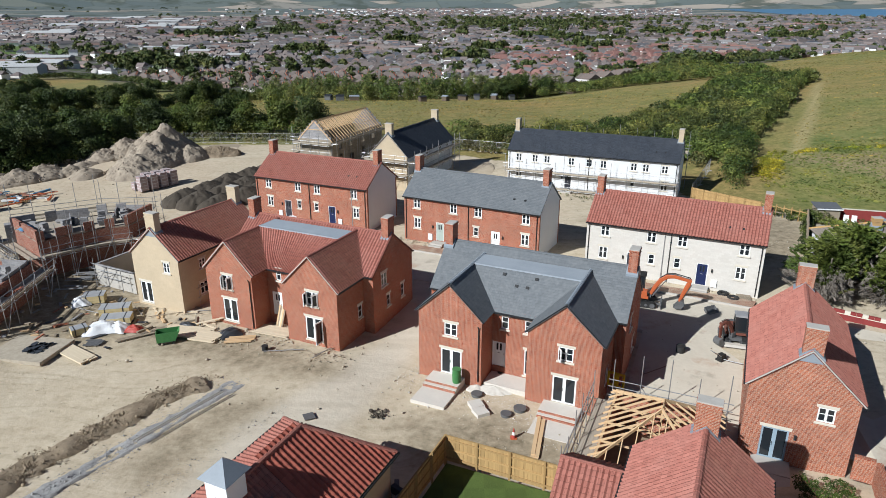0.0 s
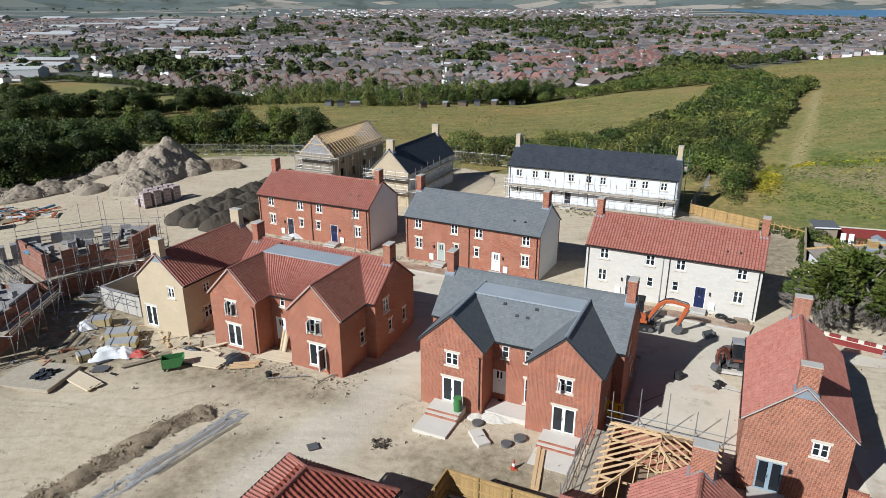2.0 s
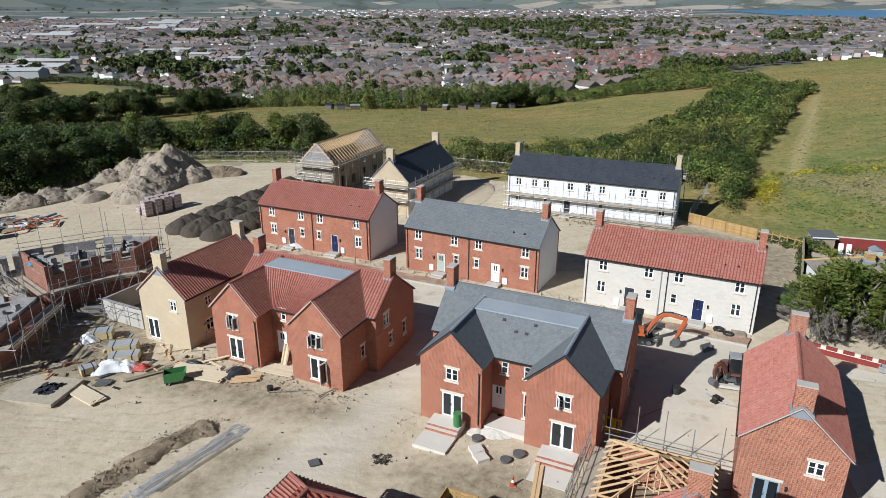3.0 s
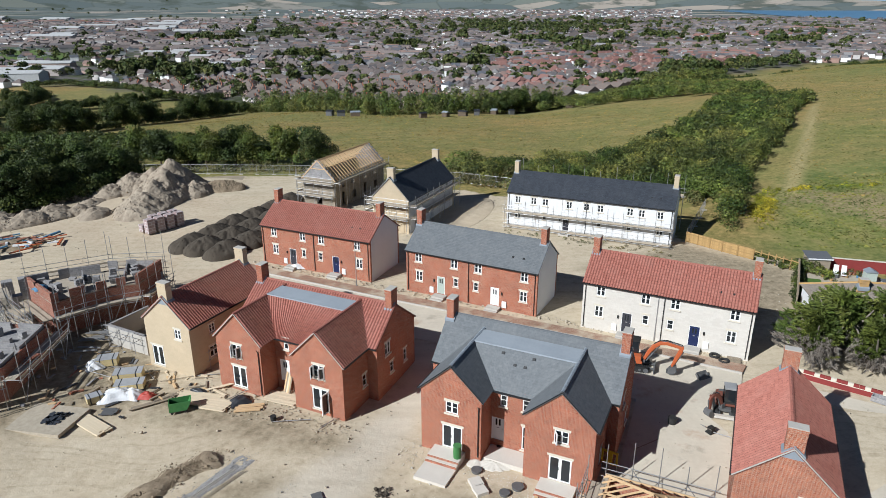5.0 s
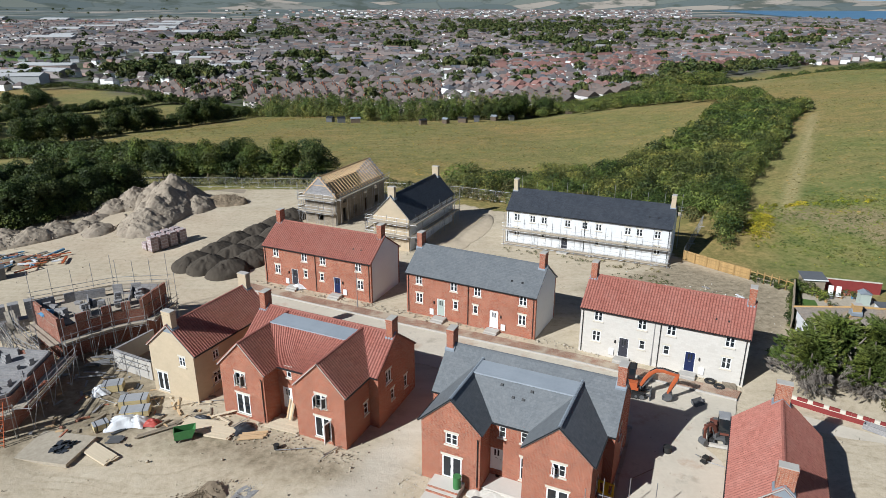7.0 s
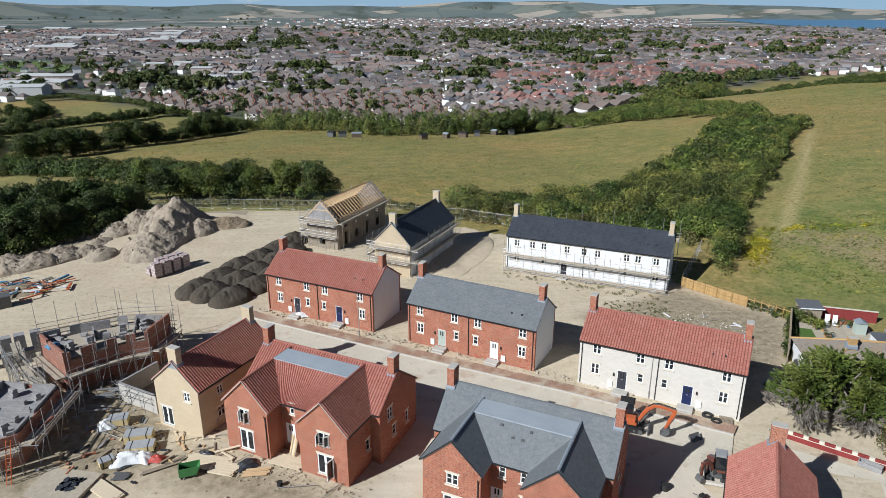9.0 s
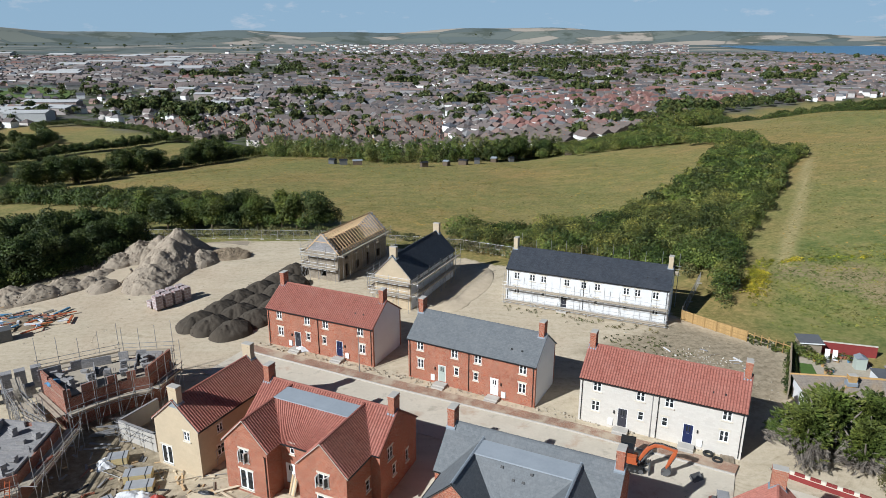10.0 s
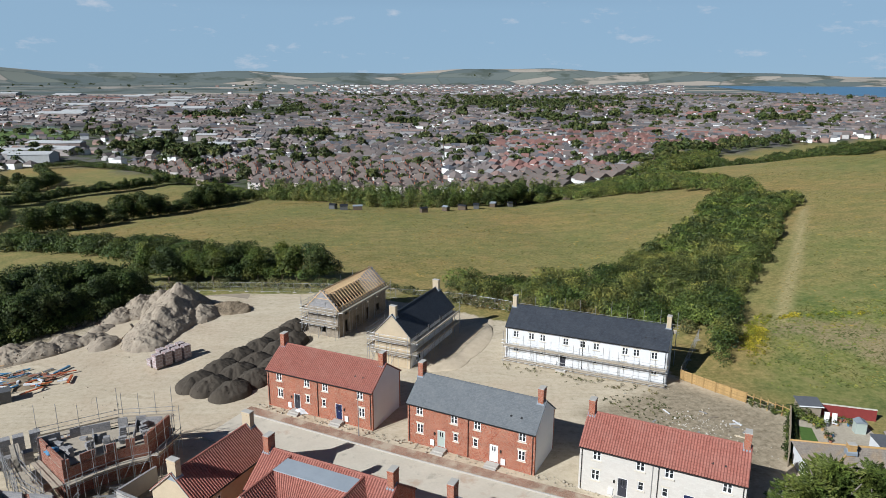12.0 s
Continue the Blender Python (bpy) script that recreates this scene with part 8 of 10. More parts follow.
heap(3.5, 38.75, -20, 1.5, 0.9, 0.34, M_PALECLOD, "low bank of crushed stone before the recessed door", 61, ((0, 0, 1, 1), (0.4, 0.2, 0.6, 0.8), (-0.5, -0.2, 0.5, 0.6)), 0.4, 40)
heap(2.3, 38.95, 20, 0.9, 0.7, 0.3, M_PALECLOD, "low bank of crushed stone beside the brick wing", 62, ((0, 0, 1, 1), (0.3, -0.3, 0.6, 0.7)), 0.4, 30)

# ---- building materials lying about ----


def board_stack(x, y, turn, ln, n, layers, material, label, name="timber_stack", w=0.22, t=0.05, group="", z=0.0, jitter=0.05):
    r = random.Random(int(x * 13 + y * 7))
    st = thing(name, at(x, y, z, turn), label, "timber", group)
    for s in (-0.3, 0.3):
        bar(st, "bearer", (ln * s, -n * w / 2, 0.0), (ln * s, n * w / 2, 0.0), 0.08, 0.1, M_OLDWOOD)
    for k in range(layers):
        for i in range(n):
            a, o = r.uniform(-jitter, jitter) * 4, r.uniform(-jitter, jitter)
            yy = (i - (n - 1) / 2) * (w + 0.012)
            bar(st, "board", (-ln / 2 + a, yy + o * 0.3, 0.075 + k * (t + 0.003)), (ln / 2 + a, yy + o, 0.075 + k * (t + 0.003)), w, t, material)
    return st


M_PALEBOARD = plain("pale_ply", (0.68, 0.58, 0.42), (0.58, 0.48, 0.33), 1.2, 0.85)
board_stack(-20.4, 47.2, -12, 3.9, 6, 2, M_PALEBOARD, "stack of pale plywood sheets on bearers", w=0.3)
board_stack(-18.6, 46.3, -14, 2.2, 5, 3, M_PALEBOARD, "short stack of pale boards beside the skip", w=0.3)
board_stack(-13.6, 47.4, -20, 3.2, 5, 1, M_PALEBOARD, "boards laid as a ramp before the doorway", w=0.3)
board_stack(-15.9, 45.9, 8, 2.1, 4, 2, M_TIMBER, "few yellow boards beside black sheeting")
board_stack(-27.6, 43.7, -33, 3.6, 4, 2, M_PALEBOARD, "flat stack of weathered boards on the soil", w=0.32)
board_stack(-24.0, 46.6, 32, 3.4, 2, 1, M_OLDWOOD, "long dark planks lying crossed on soil")
board_stack(-23.0, 47.6, 40, 2.6, 2, 1, M_OLDWOOD, "rough planks leaning over the soil")
board_stack(-27.1, 45.4, 5, 1.2, 5, 1, M_GREYMETAL, "small grey metal pallet frame", "metal_pallet", 0.2)
board_stack(5.75, 33.4, 76, 4.0, 2, 2, M_TIMBER, "long new timber boards lying by the fence", w=0.24)


def insulation_pack(x, y, turn, w, d, h, label, slabs=3):
    p = thing("insulation_pack", at(x, y, 0, turn), label, "insulation", "insulation packs")
    for i in range(slabs):
        bm = B()
        box(bm, -w / 2, w / 2, -d / 2, d / 2, 0.1 + h * i / slabs, 0.1 + h * (i + 0.94) / slabs)
        part("slab", bm, M_FOAM, p)
    bm = B()
    box(bm, -w / 2 - 0.01, w / 2 + 0.01, -d / 2 - 0.01, d / 2 + 0.01, 0.1 + h * 0.96, 0.12 + h)
    part("foil_top", bm, M_FOIL, p, "silver foil facing")
    for q in (-0.3, 0.3):
        bm = B()
        box(bm, w * q - 0.04, w * q + 0.04, -d / 2 - 0.015, d / 2 + 0.015, 0.09, 0.13 + h)
        part("strap", bm, M_BLACKPL, p)
    bm = B()
    for q in (-0.4, 0, 0.4):
        box(bm, w * q - 0.06, w * q + 0.06, -d / 2, d / 2, 0, 0.1)
    part("pallet", bm, M_OLDWOOD, p)


M_FOAM = plain("yellow_foam", (0.62, 0.50, 0.26), (0.52, 0.42, 0.22), 2.0, 0.9)
M_FOIL = plain("foil_facing", (0.62, 0.63, 0.63), (0.52, 0.52, 0.52), 2.0, 0.35, 0.4)
for x, y, a, w, d, h, lab in ((-27.6, 50.4, 12, 2.4, 1.2, 0.8, "yellow insulation boards with foil top on a pallet"), (-26.9, 49.0, 12, 2.4, 1.2, 0.55, "foil-faced insulation boards stacked low"), (-30.7, 53.0, 15, 1.8, 1.2, 0.7, "yellow insulation boards under torn wrap"), (-28.9, 46.9, 40, 1.2, 0.9, 0.55, "short stack of foam boards")):
    insulation_pack(x, y, a, w, d, h, lab)
for x, y, a, w, d, h, sd, lab in ((-27.4, 47.6, 20, 1.5, 0.9, 0.75, 11, "crumpled white plastic wrap over boards"), (-26.2, 47.8, -10, 0.9, 0.8, 0.6, 12, "torn white plastic wrap on a pallet"), (-31.7, 52.6, 30, 0.8, 0.8, 0.7, 13, "torn white plastic bag on the soil"), (-28.7, 47.3, 60, 0.6, 0.9, 0.4, 14, "white wrapped bundle on the soil"), (-18.4, 77.2, 10, 1.0, 0.6, 0.55, 15, "white builder's bag before the brick houses")):
    solid("plastic_wrap", wavy_sheet(w, d, h, sd), None, at(x, y, 0.02, a), lab, "plastic wrap")
solid("plastic_sheet", wavy_sheet(0.9, 0.7, 0.5, 6), None, at(-16.9, 46.9, 0.02, 30), "crumpled black plastic sheeting on boards", "plastic sheet")
solid("plastic_sheet", wavy_sheet(0.8, 0.35, 0.3, 6), None, at(-20.9, 48.4, 0.02, -10), "black plastic sheeting behind the boards", "plastic sheet")
bmr = wavy_sheet(0.7, 0.5, 0.45, 21)
bmr.materials.clear()
bmr.materials.append(M_REDPL)
solid("rubble_bag", bmr, None, at(-24.9, 47.6, 0.02, 0), "faded red woven rubble bag", "bag")


def skip_bin(x, y, turn):
    s = thing("tipping_skip", at(x, y, 0, turn) @ Matrix.Diagonal((0.8, 0.8, 0.85, 1)), "green steel tipping skip on small wheels", "skip")
    bm = B()
    outer = [(-0.95, 0.28), (0.75, 0.28), (1.25, 1.2), (-0.95, 1.2)]
    inner = [(-0.9, 0.33), (0.72, 0.33), (1.18, 1.2), (-0.9, 1.2)]
    o0 = [bm.verts.new((px, -0.6, pz)) for px, pz in outer]
    o1 = [bm.verts.new((px, 0.6, pz)) for px, pz in outer]
    i0 = [bm.verts.new((px, -0.55, pz)) for px, pz in inner]
    i1 = [bm.verts.new((px, 0.55, pz)) for px, pz in inner]
    bm.faces.new(o0), bm.faces.new(o1[::-1])
    for k in (0, 1, 3):
        j = (k + 1) % 4
        bm.faces.new((o0[j], o0[k], o1[k], o1[j]))
        bm.faces.new((i0[k], i0[j], i1[j], i1[k]))
    bm.faces.new(i0[::-1]), bm.faces.new(i1)
    bm.faces.new((o0[2], i0[2], i0[3], o0[3])), bm.faces.new((o1[3], i1[3], i1[2], o1[2]))
    bm.faces.new((o0[3], i0[3], i1[3], o1[3])), bm.faces.new((o1[2], i1[2], i0[2], o0[2]))
    part("body", bm, M_GREEN, s)
    for px, py in ((-0.7, -0.5), (-0.7, 0.5), (0.6, -0.5), (0.6, 0.5)):
        bm = B()
        rod(bm, (px, py - 0.05, 0.14), (px, py + 0.05, 0.14), 0.14, 12)
        part("wheel", bm, M_BLACK, s)
    bm = B()
    box(bm, -0.85, 0.75, -0.5, 0.5, 0.16, 0.28)
    part("chassis", bm, M_GREYMETAL, s)


skip_bin(-21.4, 45.6, 20)


def cylinder_thing(name, x, y, r, h, material, label, category, z=0.0, lid=None, level=False):
    ob = thing(name, at(x, y, z), label, category, level=level)
    bm = B()
    rod(bm, (0, 0, 0), (0, 0, h * 0.5), r * 0.94, 20, r)
    rod(bm, (0, 0, h * 0.5), (0, 0, h), r, 20, r * 0.96)
    part("body", bm, material, ob)
    bm = B()
    rod(bm, (0, 0, h), (0, 0, h + 0.04), r * 1.04, 20)
    part("lid" if lid else "rim", bm, lid or material, ob)
    return ob


cylinder_thing("water_butt", 0.95, 40.28, 0.31, 1.0, M_GREEN, "green plastic water butt standing on the doorstep slab", "water butt", -0.30, None, True)
cylinder_thing("bucket", -13.5, 44.3, 0.24, 0.36, M_BLACK, "black rubber bucket on the soil", "bucket")
cylinder_thing("bucket", 4.0, 40.4, 0.18, 0.35, M_BLACK, "black bucket in the recessed doorway", "bucket")
cylinder_thing("bucket", 6.4, 38.6, 0.18, 0.4, M_GREYMETAL, "grey bucket beside the brick wing", "bucket")
cylinder_thing("drum", 17.9, 44.0, 0.33, 0.5, M_BLACK, "short black drum on the yard", "drum")
for x, y, r in ((2.25, 38.0, 0.38), (4.0, 35.7, 0.36), (4.95, 36.3, 0.42), (-0.9, 39.6, 0.2)):
    cylinder_thing("manhole_ring", x, y, r, 0.2, M_GREYMETAL, "dark grey plastic chamber ring set in soil", "chamber ring")


def tyre(x, y):
    ob = thing("tyre", at(x, y, 0.12), "black rubber tyre lying before the cream house", "tyre")
    bm = B()
    n, k = 22, 8
    ring = [[bm.verts.new(((0.38 + 0.14 * math.cos(b)) * math.cos(a), (0.38 + 0.14 * math.cos(b)) * math.sin(a), 0.13 * math.sin(b))) for b in (j * math.tau / k for j in range(k))] for a in (i * math.tau / n for i in range(n))]
    for i in range(n):
        for j in range(k):
            bm.faces.new((ring[i][j], ring[(i + 1) % n][j], ring[(i + 1) % n][(j + 1) % k], ring[i][(j + 1) % k]))
    part("tread", bm, M_BLACK, ob)


tyre(25.4, 54.7), tyre(25.9, 53.7)
pal = thing("pallet", at(26.9, 53.9, 0, -20), "weathered wooden pallet on the ground", "pallet")
for i in range(7):
    bar(pal, "slat", (-0.6, -0.5 + i * 0.165, 0.13), (0.6, -0.5 + i * 0.165, 0.13), 0.1, 0.022, M_OLDWOOD)
for i in range(3):
    bar(pal, "bearer", (-0.55 + i * 0.55, -0.52, 0.06), (-0.55 + i * 0.55, 0.52, 0.06), 0.09, 0.1, M_OLDWOOD)


def cone(x, y):
    c = thing("traffic_cone", at(x, y, 0.02), "orange and white traffic cone on the soil", "cone")
    bm = B()
    box(bm, -0.2, 0.2, -0.2, 0.2, 0, 0.04)
    part("base", bm, M_ORANGE, c)
    for z0, z1, m in ((0.04, 0.25, M_REDPL), (0.25, 0.45, M_UPVC), (0.45, 0.7, M_REDPL)):
        bm = B()
        rod(bm, (0, 0, z0), (0, 0, z1), 0.15 - 0.17 * z0, 14, 0.15 - 0.17 * z1)
        part("band", bm, m, c)


cone(4.25, 33.4)


def slab(poly, z, h, label, name="paving_slab"):
    bm = B()
    prism(bm, [(x, y, z) for x, y in poly], (0, 0, h))
    return bm


def door_steps(local_u, width, depth, label, lift):
    """Concrete landing and ramp slabs before a garden door of the slate house."""
    st = thing("door_steps", at(-1.387, 42.186, -0.42, -25.0), label, "steps", level=True)
    for k, (v0, v1, z) in enumerate(((0.0, -1.3, lift), (-1.3, -1.65, lift - 0.15), (-1.65, -depth, lift - 0.33))):
        bm = B()
        box(bm, local_u - width / 2, local_u + width / 2, v1 + 0.01, v0, -0.9, z)
        part("slab", bm, M_SLAB, st)
        if k < 2:
            bm = B()
            box(bm, local_u - width / 2 + 0.02, local_u + width / 2 - 0.02, v1 - 0.07, v1 + 0.006, -0.85, z - 0.03)
            part("riser", bm, M_BRICK, st, "red brick riser")


M_SLAB = plain("pale_concrete_slab", (0.64, 0.60, 0.53), (0.56, 0.52, 0.455), 1.0, 0.9)
door_steps(2.0, 2.5, 3.6, "pale concrete landing and ramp at a garden door", 0.12)
door_steps(10.35, 2.6, 3.6, "pale concrete landing and ramp beside scaffolding", -0.06)
pad = thing("porch_slab", at(-1.387, 42.186, -0.42, -25.0), "pale concrete porch slab in the recess", "slab", level=True)
bm = B()
box(bm, 4.5, 7.7, 0.3, 2.04, -0.8, -0.05)
part("slab", bm, M_SLAB, pad)
for x, y, a in ((2.15, 36.7, 20), (2.4, 35.9, 25)):
    bm = B()
    box(bm, -0.45, 0.45, -0.45, 0.45, 0.0, 0.3)
    solid("concrete_block", bm, M_SLAB, at(x, y, 0, a), "square pale concrete block lying on soil", "concrete block", "concrete blocks")
slabs = thing("concrete_pad", at(-31.6, 44.4, 0, -10), "flat concrete base with a stack of roof tiles", "slab")
bm = B()
box(bm, -4.5, 2.6, -1.8, 1.9, -0.2, 0.10)
part("slab", bm, M_CLOD, slabs)
for k in range(34):
    bm = B()
    box(bm, -0.2, 0.2, -0.15, 0.15, 0, 0.05)
    part("tile", bm, M_SLATE_DARK, slabs, "", at(rs.uniform(0.2, 1.5), rs.uniform(-0.8, 0.8), 0.1 + 0.052 * (k % 5), rs.uniform(0, 90)))


def block_pack(x, y, turn, w, d, h, material, label, group, cols=3, rows=2, z=0.0):
    p = thing("block_pack", at(x, y, z, turn), label, "blocks", group)
    for i in range(cols):
        for k in range(rows):
            bm = B()
            box(bm, -w / 2 + w * i / cols + 0.015, -w / 2 + w * (i + 1) / cols - 0.015, -d / 2, d / 2, 0.1 + h * k / rows + 0.008, 0.1 + h * (k + 1) / rows - 0.008)
            part("pack", bm, material, p)
    bm = B()
    for q in (-0.42, 0, 0.42):
        box(bm, w * q - 0.05, w * q + 0.05, -d / 2, d / 2, 0, 0.1)
    part("bearer", bm, M_OLDWOOD, p)


M_PINKPACK = brick("wrapped_bricks", (0.46, 0.37, 0.36), (0.36, 0.27, 0.27), (0.62, 0.60, 0.60), 0.9, 0.45, 0.05, 0.2)
for i in range(4):
    block_pack(-43.8 + i * 0.93, 91.6 + i * 1.25, 53, 1.15, 1.05, 2.1 if i else 1.05, M_PINKPACK, "shrink-wrapped packs of pale bricks, stacked", "brick packs", 1, 2 if i else 1)
    block_pack(-42.6 + i * 0.93, 90.8 + i * 1.25, 53, 1.15, 1.05, 2.1, M_PINKPACK, "shrink-wrapped packs of pale bricks, stacked", "brick packs", 1, 2)
for x, y, h in ((-49.6, 66.6, 2.2), (-48.4, 67.2, 2.3), (-51.2, 65.4, 2.0), (-47.0, 68.0, 2.4), (-53.0, 64.6, 1.9), (-50.4, 63.0, 1.3), (-46.5, 65.6, 1.3), (-45.0, 66.4, 2.0), (-43.7, 67.0, 2.1), (-42.4, 67.6, 2.4), (-44.6, 68.2, 1.4), (-48.2, 64.4, 1.2)):
    block_pack(x, y, 35, 1.1, 1.0, h, M_BLOCK, "pallet pack of grey concrete blocks", "concrete block packs", 1, 3)
for x, y, sd in ((-40.6, 69.4, 31), (-38.6, 70.2, 32), (-37.4, 69.4, 33)):
    block_pack(x, y, 30, 1.1, 1.0, 1.2, M_BLOCK, "pallet of blocks under plastic wrap", "concrete block packs", 2, 2)
    solid("plastic_wrap", wavy_sheet(0.7, 0.65, 0.5, sd), None, at(x, y, 1.25, 30), "white plastic wrap over a block pallet", "plastic wrap")
# pipes, timber and a skip at the far corner
cont = thing("storage_bin", at(-59.2, 79.6, 0, 35), "dark grey steel storage bin", "storage bin")
bm = B()
box(bm, -1.6, 1.6, -0.9, 0.9, 0.12, 1.6)
for k in range(9):
    box(bm, -1.5 + k * 0.36, -1.42 + k * 0.36, -0.95, 0.95, 0.15, 1.55)
part("body", bm, M_GREYMETAL, cont)
bm = B()
box(bm, -1.65, 1.65, -0.95, 0.95, 1.6, 1.66)
part("lid", bm, M_GREYMETAL, cont)
mats_ = (M_BLUEPL, M_OLDWOOD, M_ORANGE, M_WHITEPL, M_TIMBER, M_STEEL, M_BLUEPL, M_BRICK_DARK)
for k in range(90):
    x, y, a = -60.0 + rs.normal(0, 3.0), 85.6 + rs.normal(0, 1.8), rs.uniform(0, 180)
    ln = rs.uniform(0.8, 3.4)
    bm = B()
    if k % 3 == 0:
        rod(bm, (-ln / 2, 0, 0.09), (ln / 2, 0, 0.09), 0.09, 8)
        solid("pipe_length", bm, mats_[rs.randint(8)], at(x, y, rs.uniform(0, 0.6), a), "length of pipe on the scrap pile", "pipe", "scrap pile")
    else:
        box(bm, -ln / 2, ln / 2, -0.15, 0.15, 0, rs.uniform(0.06, 0.3))
        solid("scrap_board", bm, mats_[rs.randint(8)], at(x, y, rs.uniform(0, 0.5), a), "scrap board on the waste pile", "scrap", "scrap pile")
heap(-60.0, 85.6, 10, 5.0, 3.0, 0.75, M_SPOIL, "low heap under the scrap pile", 41, ((0, 0, 1, 1),), 0.3, 24)
for k in range(16):
    x, y = -33.4 + rs.normal(0, 0.9), 58.4 + rs.normal(0, 1.6)
    bm = B()
    box(bm, -1.1, 1.1, -0.12, 0.12, 0, 0.05)
    solid("steel_plank", bm, M_STEEL, at(x, y, 0.05 + 0.05 * k, rs.uniform(-10, 25)), "grey metal plank in a loose pile", "plank", "loose planks")
for k, (x, y, a, ln) in enumerate(((-30.6, 51.8, -28, 5.0), (-31.2, 51.4, -24, 5.0), (-17.2, 48.0, 50, 2.6), (-23.2, 50.4, 20, 3.2), (-20.8, 51.0, 10, 3.4), (-12.0, 44.1, 6, 3.0), (-8.8, 44.0, 40, 2.2), (-9.1, 43.7, 55, 2.0), (-26.0, 51.0, -50, 2.2), (15.0, 41.0, 30, 2.6), (21.0, 42.4, 150, 1.8))):
    bm = B()
    rod(bm, (-ln / 2, 0, 0), (ln / 2, 0, 0), 0.035, 7)
    solid("scaffold_tube", bm, M_STEEL if k % 3 else M_OLDWOOD, at(x, y, 0.12, a), "loose pole lying on the soil", "pole", "loose poles")
for k in range(34):
    x, y = -22.5 + rs.normal(0, 3.2), 50.6 + rs.normal(0, 1.6)
    bm = B()
    ln = rs.uniform(0.3, 1.8)
    box(bm, -ln / 2, ln / 2, -rs.uniform(0.04, 0.14), 0.06, 0, rs.uniform(0.03, 0.12))
    solid("timber_offcut", bm, (M_TIMBER, M_OLDWOOD, M_PALEBOARD)[k % 3], at(x, y, 0.04, rs.uniform(0, 180)), "timber offcut lying on the soil", "offcut", "timber offcuts")
# trestle staging beside the buff house
scaffold(-23.6, 53.4, -27.0, [((2.9, 2.6), (2.9, 0.2))], (0.9, 1.8), 2.2, "low tube staging between buff and brick houses", 1.2, 2.0, True)


# ---- machines ----
M_CABGREY = plain("pale_grey_paint", (0.34, 0.34, 0.34), (0.27, 0.27, 0.27), 3.0, 0.5)

def arm_mesh(path, depth, width):
    """A welded box arm along points of the machine's own plane, as deep at each point as depth says."""
    bm = B()
    rings = []
    for k, (px, pz) in enumerate(path):
        a, b = path[max(k - 1, 0)], path[min(k + 1, len(path) - 1)]
        n = Vector((-(b[1] - a[1]), 0, b[0] - a[0])).normalized() * depth[k] / 2
        p = Vector((px, 0, pz))
        rings.append([bm.verts.new(p + n * q + Vector((0, w * width / 2, 0))) for q, w in ((1, -0.8), (1, 0.8), (0.7, 1), (-0.7, 1), (-1, 0.8), (-1, -0.8), (-0.7, -1), (0.7, -1))])
    for r0, r1 in zip(rings, rings[1:]):
        for q in range(8):
            bm.faces.new((r0[q], r0[(q + 1) % 8], r1[(q + 1) % 8], r1[q]))
    bm.faces.new(rings[0][::-1]), bm.faces.new(rings[-1])
    for px, pz in (path[0], path[-1]):
        rod(bm, (px, -width * 0.65, pz), (px, width * 0.65, pz), 0.11, 10)
    return bm


